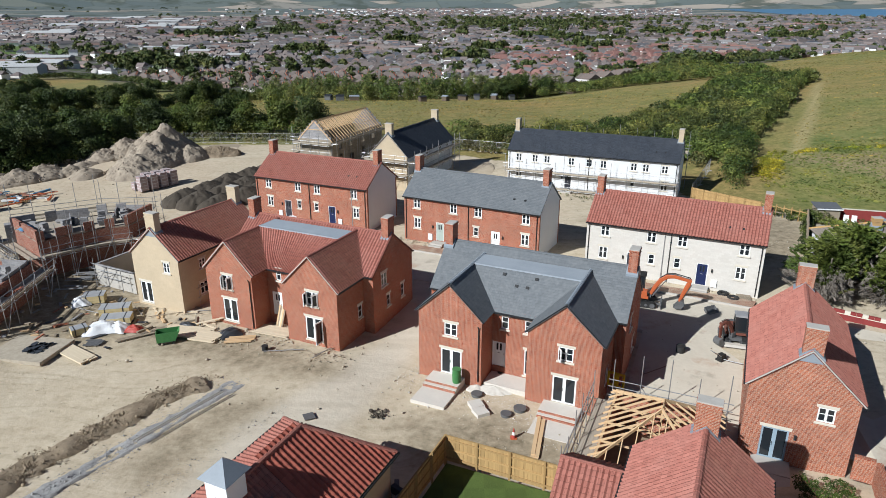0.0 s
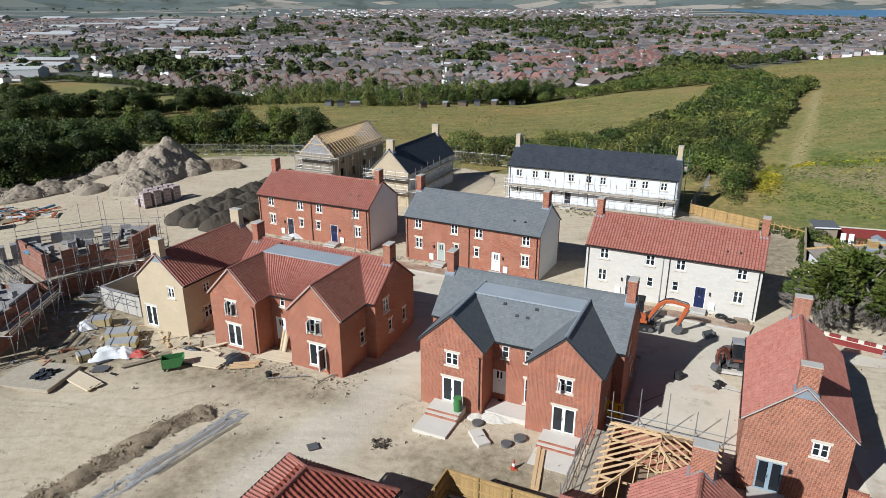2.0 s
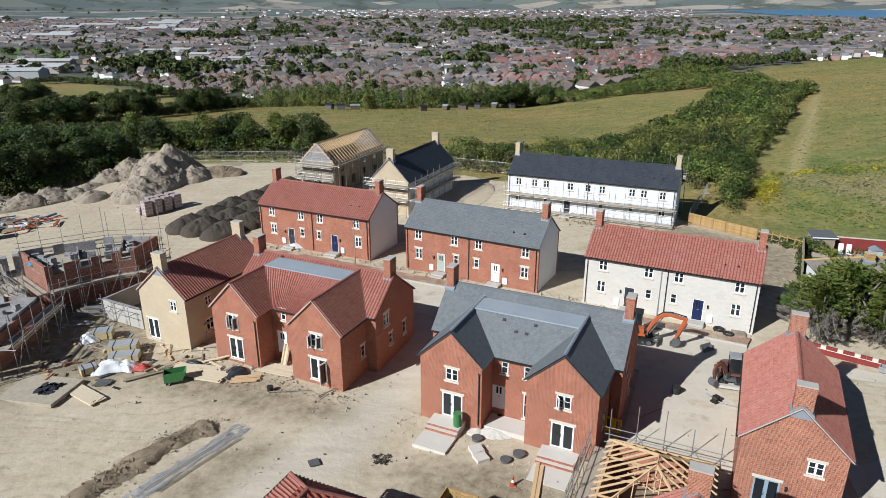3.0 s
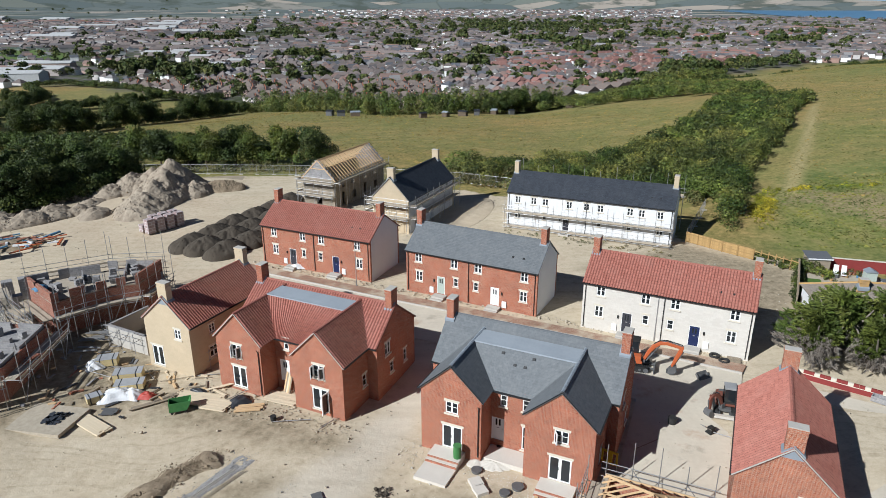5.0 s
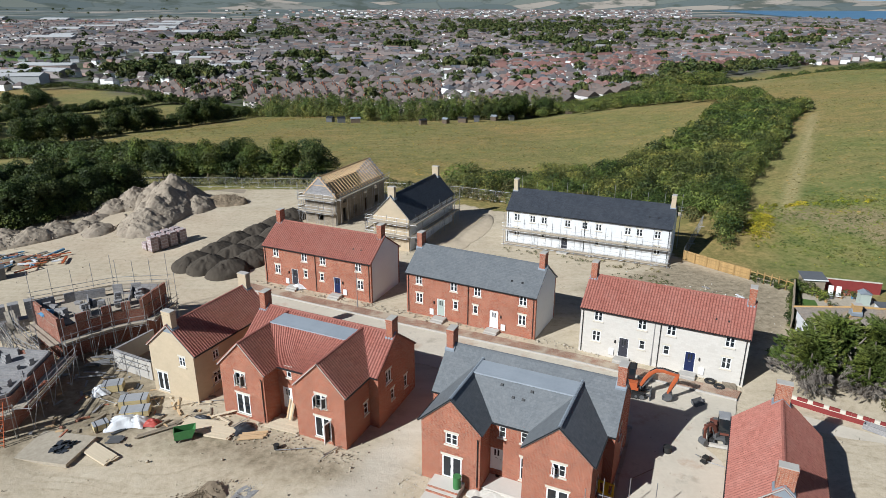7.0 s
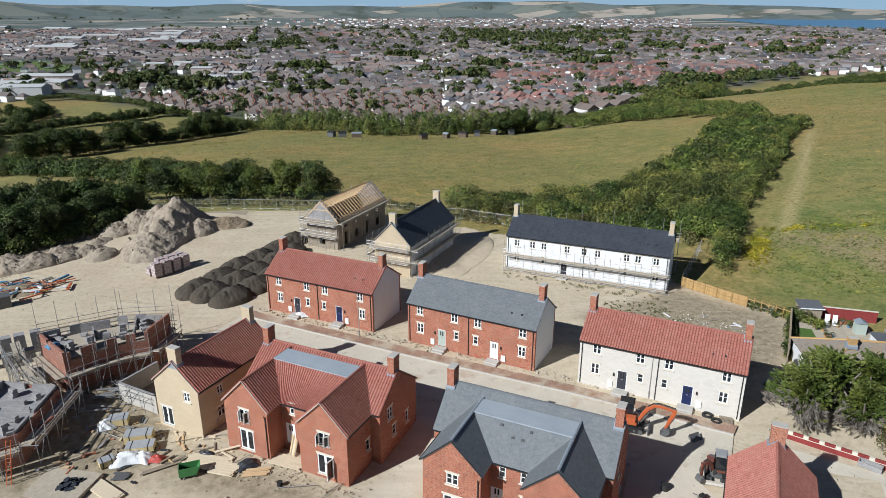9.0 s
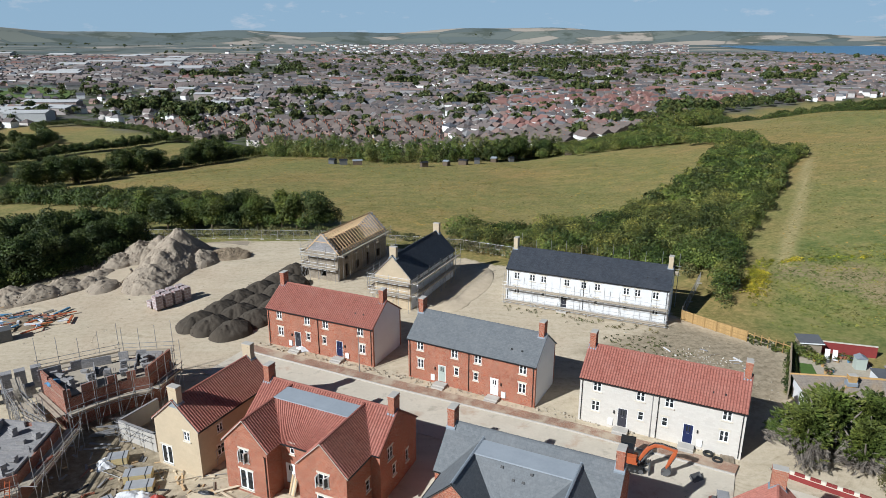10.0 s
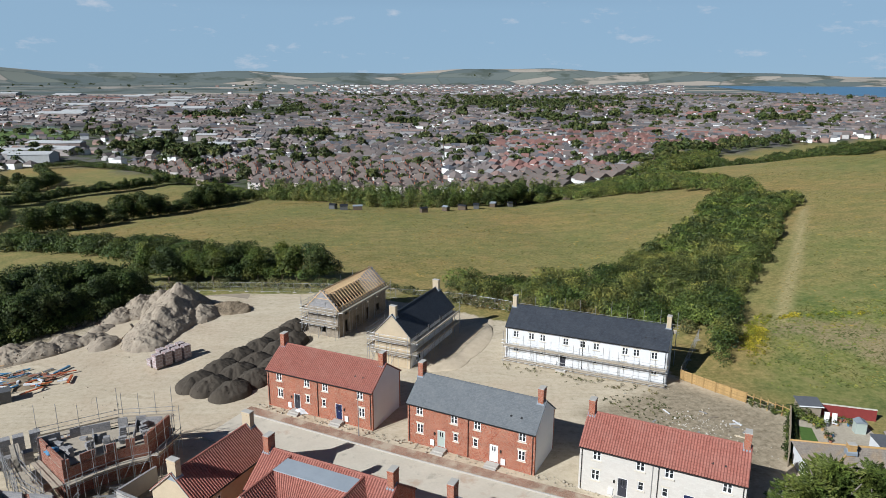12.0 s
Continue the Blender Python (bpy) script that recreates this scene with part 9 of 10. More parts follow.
def excavator(x, y, turn, s, paint, label, boom, stick, swing, cab_paint, blade_paint, cab_x):
    """Tracks, slew body, cab, goose-neck boom, stick, bucket and blade. boom, stick: points in the arm's own plane from its foot; swing: the arm's turn about its foot."""
    e = thing("excavator", at(x, y, 0, turn) @ Matrix.Diagonal((s, s, s, 1)), label, "excavator")
    for sy in (-0.72, 0.72):
        bm = B()
        outline = [(-1.15, 0.10), (-1.0, 0.0), (1.0, 0.0), (1.18, 0.12), (1.25, 0.28), (1.12, 0.46), (0.95, 0.52), (-0.95, 0.52), (-1.15, 0.44), (-1.25, 0.28)]
        prism(bm, [(px, sy - 0.19, pz) for px, pz in outline], (0, 0.38, 0))
        for k in range(13):
            px = -1.08 + k * 0.18
            box(bm, px - 0.035, px + 0.035, sy - 0.2, sy + 0.2, 0.515, 0.55)
        tr = part("track", bm, M_BLACK, e, "black rubber track")
        for px, r in ((-0.98, 0.2), (-0.5, 0.11), (0.0, 0.11), (0.5, 0.11), (0.98, 0.2)):
            bm = B()
            rod(bm, (px, sy - 0.215, 0.26), (px, sy + 0.215, 0.26), r, 12)
            part("roller", bm, M_GREYMETAL, tr)
    bm = B()
    box(bm, -0.8, 0.8, -0.52, 0.52, 0.28, 0.56)
    rod(bm, (0, 0, 0.56), (0, 0, 0.75), 0.45, 16)
    part("undercarriage", bm, M_GREYMETAL, e)
    bm = B()
    prism(bm, [(0.62, -0.8, 0.75), (0.62, 0.8, 0.75), (-0.8, 0.8, 0.75), (-1.12, 0.5, 0.75), (-1.12, -0.5, 0.75), (-0.8, -0.8, 0.75)], (0, 0, 0.22))
    prism(bm, [(0.5, -0.8, 0.97), (0.5, -0.2, 0.97), (-0.6, -0.2, 0.97), (-0.6, 0.74, 0.97), (-0.85, 0.74, 0.97), (-1.1, 0.45, 0.97), (-1.1, -0.45, 0.97), (-0.85, -0.76, 0.97)], (0, 0, 0.42))
    body = part("body", bm, paint, e)
    bm = B()
    prism(bm, [(-0.72, -0.55, 1.39), (-0.72, 0.55, 1.39), (-1.02, 0.4, 1.39), (-1.02, -0.4, 1.39)], (0, 0, 0.06))
    part("engine_cover", bm, M_GREYMETAL, body)
    c0, c1 = cab_x, cab_x + 1.05
    bm = B()
    for px, py in ((c1, 0.76), (c1, -0.12), (c0, 0.76), (c0, -0.12), ((c0 + c1) / 2 - 0.1, 0.76)):
        box(bm, px - 0.035, px + 0.035, py - 0.035, py + 0.035, 0.97, 2.4)
    box(bm, c0 - 0.03, c1 + 0.03, -0.15, 0.79, 0.95, 1.12)
    cab = part("cab", bm, M_BLACK, e, "glazed cab with slim black posts")
    bm = B()
    prism(bm, [(c0 - 0.08, -0.2, 2.4), (c1 + 0.1, -0.2, 2.4), (c1 + 0.1, 0.84, 2.4), (c0 - 0.08, 0.84, 2.4)], (0, 0, 0.07))
    prism(bm, [(c0, -0.1, 2.47), (c1, -0.1, 2.47), (c1, 0.74, 2.47), (c0, 0.74, 2.47)], (0, 0, 0.05))
    part("cab_roof", bm, cab_paint, cab)
    bm = B()
    box(bm, c0 + 0.2, c0 + 0.62, 0.08, 0.54, 1.12, 1.45), box(bm, c0 + 0.14, c0 + 0.28, 0.08, 0.54, 1.45, 1.95)
    part("seat", bm, M_BLACK, cab)
    bm = B()
    box(bm, c1 - 0.006, c1 + 0.006, -0.08, 0.72, 1.14, 2.39), box(bm, c0 + 0.04, c1 - 0.04, 0.754, 0.766, 1.14, 2.39), box(bm, c0 + 0.04, c1 - 0.04, -0.126, -0.114, 1.4, 2.39)
    part("glazing", bm, M_GLASS, cab)
    foot = Matrix.Translation((0.7, -0.3, 0.85)) @ Matrix.Rotation(radians(swing), 4, "Z")
    bm = B()
    box(bm, -0.25, 0.12, -0.17, 0.17, -0.25, 0.2)
    part("swing_post", bm, M_GREYMETAL, e, "", foot)
    nb = len(boom)
    bo = part("boom", arm_mesh(boom, [0.22 + 0.12 * math.sin(math.pi * k / (nb - 1)) for k in range(nb)], 0.25), paint, e, "", foot)
    part("stick", arm_mesh(stick, (0.22, 0.34, 0.28, 0.2), 0.2), paint, e, "", foot)
    ends = ((Vector((0.22, 0, 0.05)), Vector((boom[nb // 2][0], 0, boom[nb // 2][1] - 0.25))), (Vector((boom[nb // 2][0], 0, boom[nb // 2][1] + 0.26)), Vector((stick[0][0], 0, stick[0][1] + 0.1))), (Vector((stick[1][0] + 0.22, 0, stick[1][1])), Vector((stick[3][0] + 0.2, 0, stick[3][1] + 0.12))))
    for a, b in ends:
        bm = B()
        rod(bm, a, a.lerp(b, 0.55), 0.065, 8)
        rod(bm, a.lerp(b, 0.55), b, 0.035, 8)
        part("ram", bm, M_GREYMETAL, e, "", foot)
    bm = B()
    for k in range(3):
        off = -0.07 + 0.07 * k
        pts = [Vector((px, off, pz + 0.24)) for px, pz in boom]
        for a, b in zip(pts, pts[1:]):
            rod(bm, a, b, 0.018, 5)
    part("hose", bm, M_BLACK, bo)
    p3 = Vector((stick[3][0], 0, stick[3][1]))
    bm = B()
    shell = [(0.05, 0.05), (0.3, -0.08), (0.36, -0.38), (0.18, -0.62), (-0.12, -0.7), (-0.42, -0.6)]
    for (ax, az), (bx, bz) in zip(shell, shell[1:]):
        beam(bm, p3 + Vector((ax, 0, az)), p3 + Vector((bx, 0, bz)), 0.66, 0.04, (0, 0, 1))
    for oy in (-0.34, 0.31):
        prism(bm, [p3 + Vector((px, oy, pz)) for px, pz in shell], (0, 0.03, 0))
    part("bucket", bm, M_GREYMETAL, e, "worn steel bucket", foot)
    bm = B()
    prism(bm, [(1.6, -0.9, 0.04), (1.7, -0.9, 0.08), (1.62, -0.9, 0.28), (1.68, -0.9, 0.48), (1.6, -0.9, 0.48), (1.55, -0.9, 0.28)], (0, 1.8, 0))
    part("blade", bm, blade_paint, e, "dozer blade")
    for sy in (-0.42, 0.42):
        bm = B()
        beam(bm, (0.7, sy, 0.33), (1.58, sy, 0.28), 0.12, 0.14)
        part("blade_arm", bm, M_GREYMETAL, e)
    return e


excavator(17.35, 52.9, -20.0, 1.08, M_ORANGE, "orange tracked excavator with its arm over the street", [(0, 0.1), (0.35, 0.9), (0.72, 1.5), (1.15, 1.85), (1.7, 1.93), (2.9, 1.7)], [(2.9, 1.75), (2.78, 1.35), (2.5, 0.6), (2.3, 0.0)], 0, M_BLACK, M_GREYMETAL, -0.85)
excavator(22.75, 46.0, -108.0, 0.92, M_ORANGE_DULL, "small red and grey tracked excavator on the yard", [(0, 0.1), (0.3, 0.75), (0.62, 1.15), (0.95, 1.3), (1.35, 1.2)], [(1.35, 1.2), (1.42, 0.9), (1.4, 0.4), (1.35, -0.05)], -48, M_CABGREY, M_CONC, -0.5)
bk = thing("digger_bucket", at(22.9, 50.9, 0, 25), "loose grey steel digger bucket on the street", "bucket")
bm = B()
prism(bm, [(-0.55, -0.3, 0), (-0.55, 0.1, 0), (-0.55, 0.35, 0.25), (-0.55, 0.32, 0.5), (-0.55, 0.25, 0.25), (-0.55, 0.05, 0.06), (-0.55, -0.3, 0.05)], (1.1, 0, 0))
for px in (-0.57, 0.55):
    prism(bm, [(px, -0.3, 0), (px, 0.1, 0), (px, 0.35, 0.25), (px, 0.32, 0.5), (px, -0.3, 0.06)], (0.03, 0, 0))
part("shell", bm, M_GREYMETAL, bk)
mx = thing("plate_compactor", at(20.5, 42.8, 0, 30), "dark plate compactor standing on the yard", "compactor")
bm = B()
box(bm, -0.35, 0.35, -0.25, 0.25, 0.0, 0.12), box(bm, -0.22, 0.22, -0.2, 0.2, 0.12, 0.5)
part("engine", bm, M_BLACK, mx)
pole(mx, "handle", (-0.25, -0.2, 0.4), (-1.1, -0.2, 1.0), 0.025), pole(mx, "handle", (-0.25, 0.2, 0.4), (-1.1, 0.2, 1.0), 0.025), pole(mx, "handle", (-1.1, -0.2, 1.0), (-1.1, 0.2, 1.0), 0.025)
yp = thing("safety_gate", at(11.45, 37.97, -0.75, -31), "yellow plastic loading gate on scaffolding", "gate")
bm = B()
box(bm, -0.6, 0.6, -0.04, 0.04, 1.4, 1.55), box(bm, -0.6, 0.6, -0.04, 0.04, 2.35, 2.5), box(bm, -0.6, -0.45, -0.04, 0.04, 1.55, 2.35), box(bm, 0.45, 0.6, -0.04, 0.04, 1.55, 2.35), box(bm, -0.2, 0.2, -0.03, 0.03, 1.55, 2.35)
part("panel", bm, M_YELLOWPL, yp)
for px in (-0.55, 0.55):
    pole(yp, "post", (px, 0.08, 0.75), (px, 0.08, 2.6), 0.03)


# ---- street lamps ----
def street_lamp(x, y, h, turn):
    s = thing("street_lamp", at(x, y, 0, turn), "slim grey steel street lamp column", "street lamp", "street lamps")
    bm = B()
    rod(bm, (0, 0, 0), (0, 0, 0.9), 0.075, 10)
    rod(bm, (0, 0, 0.9), (0, 0, h), 0.05, 10, 0.04)
    part("column", bm, M_STEEL, s)
    bm = B()
    prism(bm, [(-0.1, -0.08, h), (0.32, -0.08, h + 0.06), (0.32, -0.08, h + 0.13), (-0.1, -0.08, h + 0.12)], (0, 0.16, 0))
    part("lantern", bm, M_GREYMETAL, s)


street_lamp(-10.25, 71.2, 5.0, 100)
street_lamp(20.6, 57.7, 4.9, 160)
street_lamp(21.9, 57.9, 4.2, 160)


# ---- fences ----
def mesh_fence(points, label, height=2.0):
    """Temporary site fencing: framed wire panels on feet."""
    f = thing("site_fence", at(0, 0, 0), label, "fence", "temporary fencing")
    for (x0, y0), (x1, y1) in zip(points, points[1:]):
        ln = math.hypot(x1 - x0, y1 - y0)
        n = max(1, int(round(ln / 3.5)))
        for i in range(n):
            a = Vector((x0 + (x1 - x0) * i / n, y0 + (y1 - y0) * i / n, 0))
            b = Vector((x0 + (x1 - x0) * (i + 0.97) / n, y0 + (y1 - y0) * (i + 0.97) / n, 0))
            a.z, b.z = gz(a.x, a.y), gz(b.x, b.y)
            up = Vector((0, 0, height))
            pole(f, "upright", a, a + up, 0.025), pole(f, "upright", b, b + up, 0.025)
            pole(f, "rail", a + up, b + up, 0.025), pole(f, "rail", a + Vector((0, 0, 0.15)), b + Vector((0, 0, 0.15)), 0.025)
            pole(f, "rail", a + up * 0.55, b + up * 0.55, 0.012)
            bm = B()
            for k in range(1, 18):
                p = a.lerp(b, k / 18)
                rod(bm, p + Vector((0, 0, 0.15)), p + up, 0.008, 3, None, False)
            part("wire_mesh", bm, M_STEEL, f)
            bm = B()
            box(bm, a.x - 0.35, a.x + 0.35, a.y - 0.1, a.y + 0.1, a.z - 0.05, a.z + 0.12)
            part("foot", bm, M_CONC, f)


mesh_fence([(-64, 129.5), (-44, 129.6), (-24, 128.5), (-6, 124.0), (3.7, 121.4), (12.7, 116.5)], "galvanised temporary fence panels along the trees")
mesh_fence([(41.5, 100.5), (37.5, 93.5), (34.0, 87.2)], "galvanised temporary fence panels leaning by the terrace")
board_fence([(34.0, 87.2), (37.4, 83.1), (40.2, 80.0)], 1.5, M_FENCE, "light timber panel fence at the field's edge")
post_fence = thing("post_fence", at(0, 0, 0), "overgrown timber post fence with broken rails", "fence")
for i in range(7):
    p = Vector((40.2 + 0.62 * i, 80.0 - 0.68 * i, 0))
    bar(post_fence, "post", p, p + Vector((0, 0, 1.6)), 0.1, 0.1, M_FENCE)
    if i < 6:
        q = Vector((40.2 + 0.62 * (i + 1), 80.0 - 0.68 * (i + 1), 0))
        bar(post_fence, "rail", p + Vector((0, 0, 1.3)), q + Vector((0, 0, 1.2)), 0.05, 0.1, M_FENCE)
        bar(post_fence, "rail", p + Vector((0, 0, 0.6)), q + Vector((0, 0, 0.6)), 0.05, 0.1, M_OLDWOOD)
board_fence([(44.0, 76.0), (41.2, 70.6), (38.2, 65.0)], 1.7, M_OLDWOOD, "weathered timber fence between site and garden")
scrub("fence_climbers", [(40.6 + 0.55 * i + rs.normal(0, 0.3), 80.2 - 0.6 * i + rs.normal(0, 0.4)) for i in range(12)], rs.uniform(0.5, 0.95, 12), M_LEAF, "ivy and bramble over the post fence", 160, 0.13, 61)
scrub("site_weeds", in_poly([(22, 83), (29, 81), (32, 76), (27, 73.5), (21, 80)], 110, rs) , rs.uniform(0.06, 0.2, 110), M_LEAF_GREY, "sparse green weeds on bare ground", 260, 0.07, 62, "weeds", 0.6)
scrub("site_weeds_front", [(9 + 22 * q + rs.normal(0, 0.5), 91.5 - 9.5 * q + rs.normal(0, 0.7)) for q in rs.uniform(0, 1, 50)], rs.uniform(0.12, 0.32, 50), M_LEAF_GREY, "low green weeds before the white terrace", 260, 0.07, 63, "weeds", 0.6)


# ---- the neighbour's bungalow and garden ----
M_FELT = plain("roof_felt", (0.13, 0.135, 0.145), (0.095, 0.10, 0.11), 1.5, 0.9)


def bungalow():
    W, D, H, top = 15.0, 8.3, 2.4, 4.75
    h = thing("bungalow", at(39.2, 66.2, 0, -10.0) @ at(0, -D), "old bungalow with grey-brown hipped tile roof", "house")
    walls(h, W, D, H, 0, {"front": M_RENDER_WHITE}, {}, ())
    e = H + 0.02
    r0, r1 = (4.2, D / 2, top), (W - 4.2, D / 2, top)
    c00, c10, c11, c01 = (-0.3, -0.3, e), (W + 0.3, -0.3, e), (W + 0.3, D + 0.3, e), (-0.3, D + 0.3, e)
    for pts in ((c00, c10, r1, r0), (c11, c01, r0, r1), (c01, c00, (4.19, D / 2 - 0.01, top), (4.19, D / 2 + 0.01, top)), (c10, c11, (W - 4.19, D / 2 + 0.01, top), (W - 4.19, D / 2 - 0.01, top))):
        part("roof_slope", slope_mesh(*pts, "slate", M_OLDTILE), M_OLDTILE, h)
    for a, b in ((r0, c00), (r0, c01), (r0, r1), (r1, c10), (r1, c11)):
        bm = B()
        rod(bm, a, b, 0.12, 7)
        part("ridge", bm, M_LICHEN, h, "ridge tiles with orange lichen")
    chimney(h, 3.6, D / 2 - 0.9, top - 1.0, top + 0.75, M_LICHEN, 0.8, 0.6)
    # rear wing with a gabled roof
    wing = at(11.0, D - 0.5)
    for a, b in (((0, 4.4), (0, 0)), ((4.2, 4.4), (0, 4.4)), ((4.2, 0), (4.2, 4.4))):
        q = wing @ Vector((*a, 0)), wing @ Vector((*b, 0))
        wall_run(h, q[0][:2], q[1][:2], -0.2, H, 0.25, M_RENDER_WHITE)
    for pts in (((-0.2, 4.6, e), (-0.2, -3.4, e), (2.1, -3.4, 4.1), (2.1, 4.6, 4.1)), ((4.4, -3.4, e), (4.4, 4.6, e), (2.1, 4.6, 4.1), (2.1, -3.4, 4.1))):
        part("roof_slope", slope_mesh(*(tuple(wing @ Vector(q)) for q in pts), "slate", M_OLDTILE), M_OLDTILE, h)
    bm = B()
    box(bm, 9.2, 10.9, D + 0.9, D + 3.6, 2.2, 2.35)
    part("flat_roof", bm, M_FELT, h, "dark felt flat roof")
    bm = B()
    box(bm, 9.3, 10.8, D + 1.0, D + 3.5, -0.2, 2.2)
    part("outhouse_wall", bm, M_RENDER_WHITE, h)


M_OLDTILE = tile("old_concrete_tile", (0.30, 0.26, 0.215), (0.24, 0.205, 0.17), (0.38, 0.25, 0.11), (0.3, 0.25))
M_LICHEN = plain("lichen_brick", (0.55, 0.33, 0.10), (0.32, 0.22, 0.13), 2.0, 0.9)
bungalow()




def garden():
    flat_area("patio", [(44.7, 75.6), (52.6, 74.2), (51.3, 66.6), (42.2, 68.0)], 0.05, M_CLOD, "pale paved patio behind the bungalow", "patio")
    sh = thing("shed", at(45.4, 77.8, 0, -8), "garden shed with grey felt roof", "shed")
    bm = B()
    box(bm, 0, 2.5, -1.9, 0, 0, 1.8)
    part("wall", bm, M_OLDWOOD, sh)
    bm = B()
    prism(bm, [(-0.2, -2.1, 1.78), (-0.2, 0.2, 2.05), (-0.2, 0.2, 2.13), (-0.2, -2.1, 1.86)], (2.9, 0, 0))
    part("roof", bm, M_FELT, sh, "grey felt roof")
    bm = B()
    box(bm, -0.22, 2.72, -2.14, -2.1, 1.74, 1.88)
    part("fascia", bm, M_UPVC, sh)
    rw = thing("garden_wall", at(0, 0, 0), "low red-painted garden wall with pale coping", "wall")
    wall_run(rw, (48.2, 76.9), (54.4, 75.1), -0.3, 1.5, 0.2, M_REDWALL)
    wall_run(rw, (48.2, 76.86), (54.4, 75.06), 1.5, 1.58, 0.28, M_CAST, (), "coping")
    for i, (x, y) in enumerate(((47.9, 74.6), (48.7, 74.3))):
        c = thing("garden_lounger", at(x, y, 0.05, -115), "white plastic garden lounger leaning upright", "lounger", "garden loungers")
        bm = B()
        beam(bm, (-0.3, 0, 0.25), (0.5, 0, 0.3), 0.55, 0.05), beam(bm, (-0.3, 0, 0.25), (-0.7, 0, 1.2), 0.55, 0.05)
        part("seat", bm, M_UPVC, c)
        for px, py in ((-0.25, -0.25), (-0.25, 0.25), (0.4, -0.25), (0.4, 0.25)):
            pole(c, "leg", (px, py, 0), (px, py, 0.25), 0.02)
    r = random.Random(5)
    for i in range(34):
        x, y = (46.0 + r.uniform(0, 5.6), 75.4 - r.uniform(0, 1.6)) if i % 3 else (45.6 + r.uniform(0, 1.2), 74.4 - r.uniform(0, 4.5))
        p = thing("plant_pot", at(x, y, 0.05), "potted garden plant on the patio", "plant pot", "potted plants")
        bm = B()
        rod(bm, (0, 0, 0), (0, 0, 0.3), 0.14, 10, 0.2)
        part("pot", bm, r.choice((M_BRICK_DARK, M_GREYMETAL, M_LICHEN, M_BLUEPL)), p)
        g = np.random.RandomState(i)
        V, F = leaf_cloud(g, [(0, 0, 0.45)], [0.28], 500, 0.07)
        part("foliage", mesh_np("foliage", V, F, r.choice((M_LEAF, M_LEAF_DARK, M_LEAF_GREY))), None, p)
    bm = B()
    prism(bm, [(42.6, 70.2, -0.2), (43.9, 73.9, -0.2), (45.4, 73.4, -0.2), (44.4, 70.0, -0.2)], (0, 0, 0.26))
    solid("lawn", bm, M_TURF, Matrix(), "small green lawn in the neighbour's garden", "lawn", kind="structure")
    scrub("garden_bush", [(45.0, 76.3), (45.6, 75.6), (44.6, 75.6)], (1.1, 1.0, 0.9), M_LEAF_DARK, "round dark clipped bush beside the shed", 190, 0.13, 64, "bush", 1.3)
    hedge_sp = [(43.9 - 0.28 * i, 75.5 - 0.52 * i) for i in range(18)]
    scrub("garden_hedge", hedge_sp, rs.uniform(0.5, 0.7, 18), M_LEAF_DARK, "narrow clipped hedge inside the garden fence", 200, 0.12, 65, "hedge", 1.6)
    sb = thing("garden_shed", at(50.6, 72.4, 0, -10), "small blue and white garden store", "shed")
    bm = B()
    box(bm, -0.6, 0.6, -0.5, 0.5, 0, 1.5)
    part("body", bm, M_SAGEDOOR, sb)
    bm = B()
    prism(bm, [(-0.7, -0.6, 1.5), (0.7, -0.6, 1.5), (0, -0.6, 1.85)], (0, 1.2, 0))
    part("roof", bm, M_LEAD, sb)


M_REDWALL = plain("red_masonry_paint", (0.25, 0.045, 0.04), (0.19, 0.035, 0.032), 2.0, 0.85)
M_TURF = plain("turf", (0.10, 0.17, 0.035), (0.06, 0.11, 0.025), 3.0, 0.95, 0, 0.5)
garden()


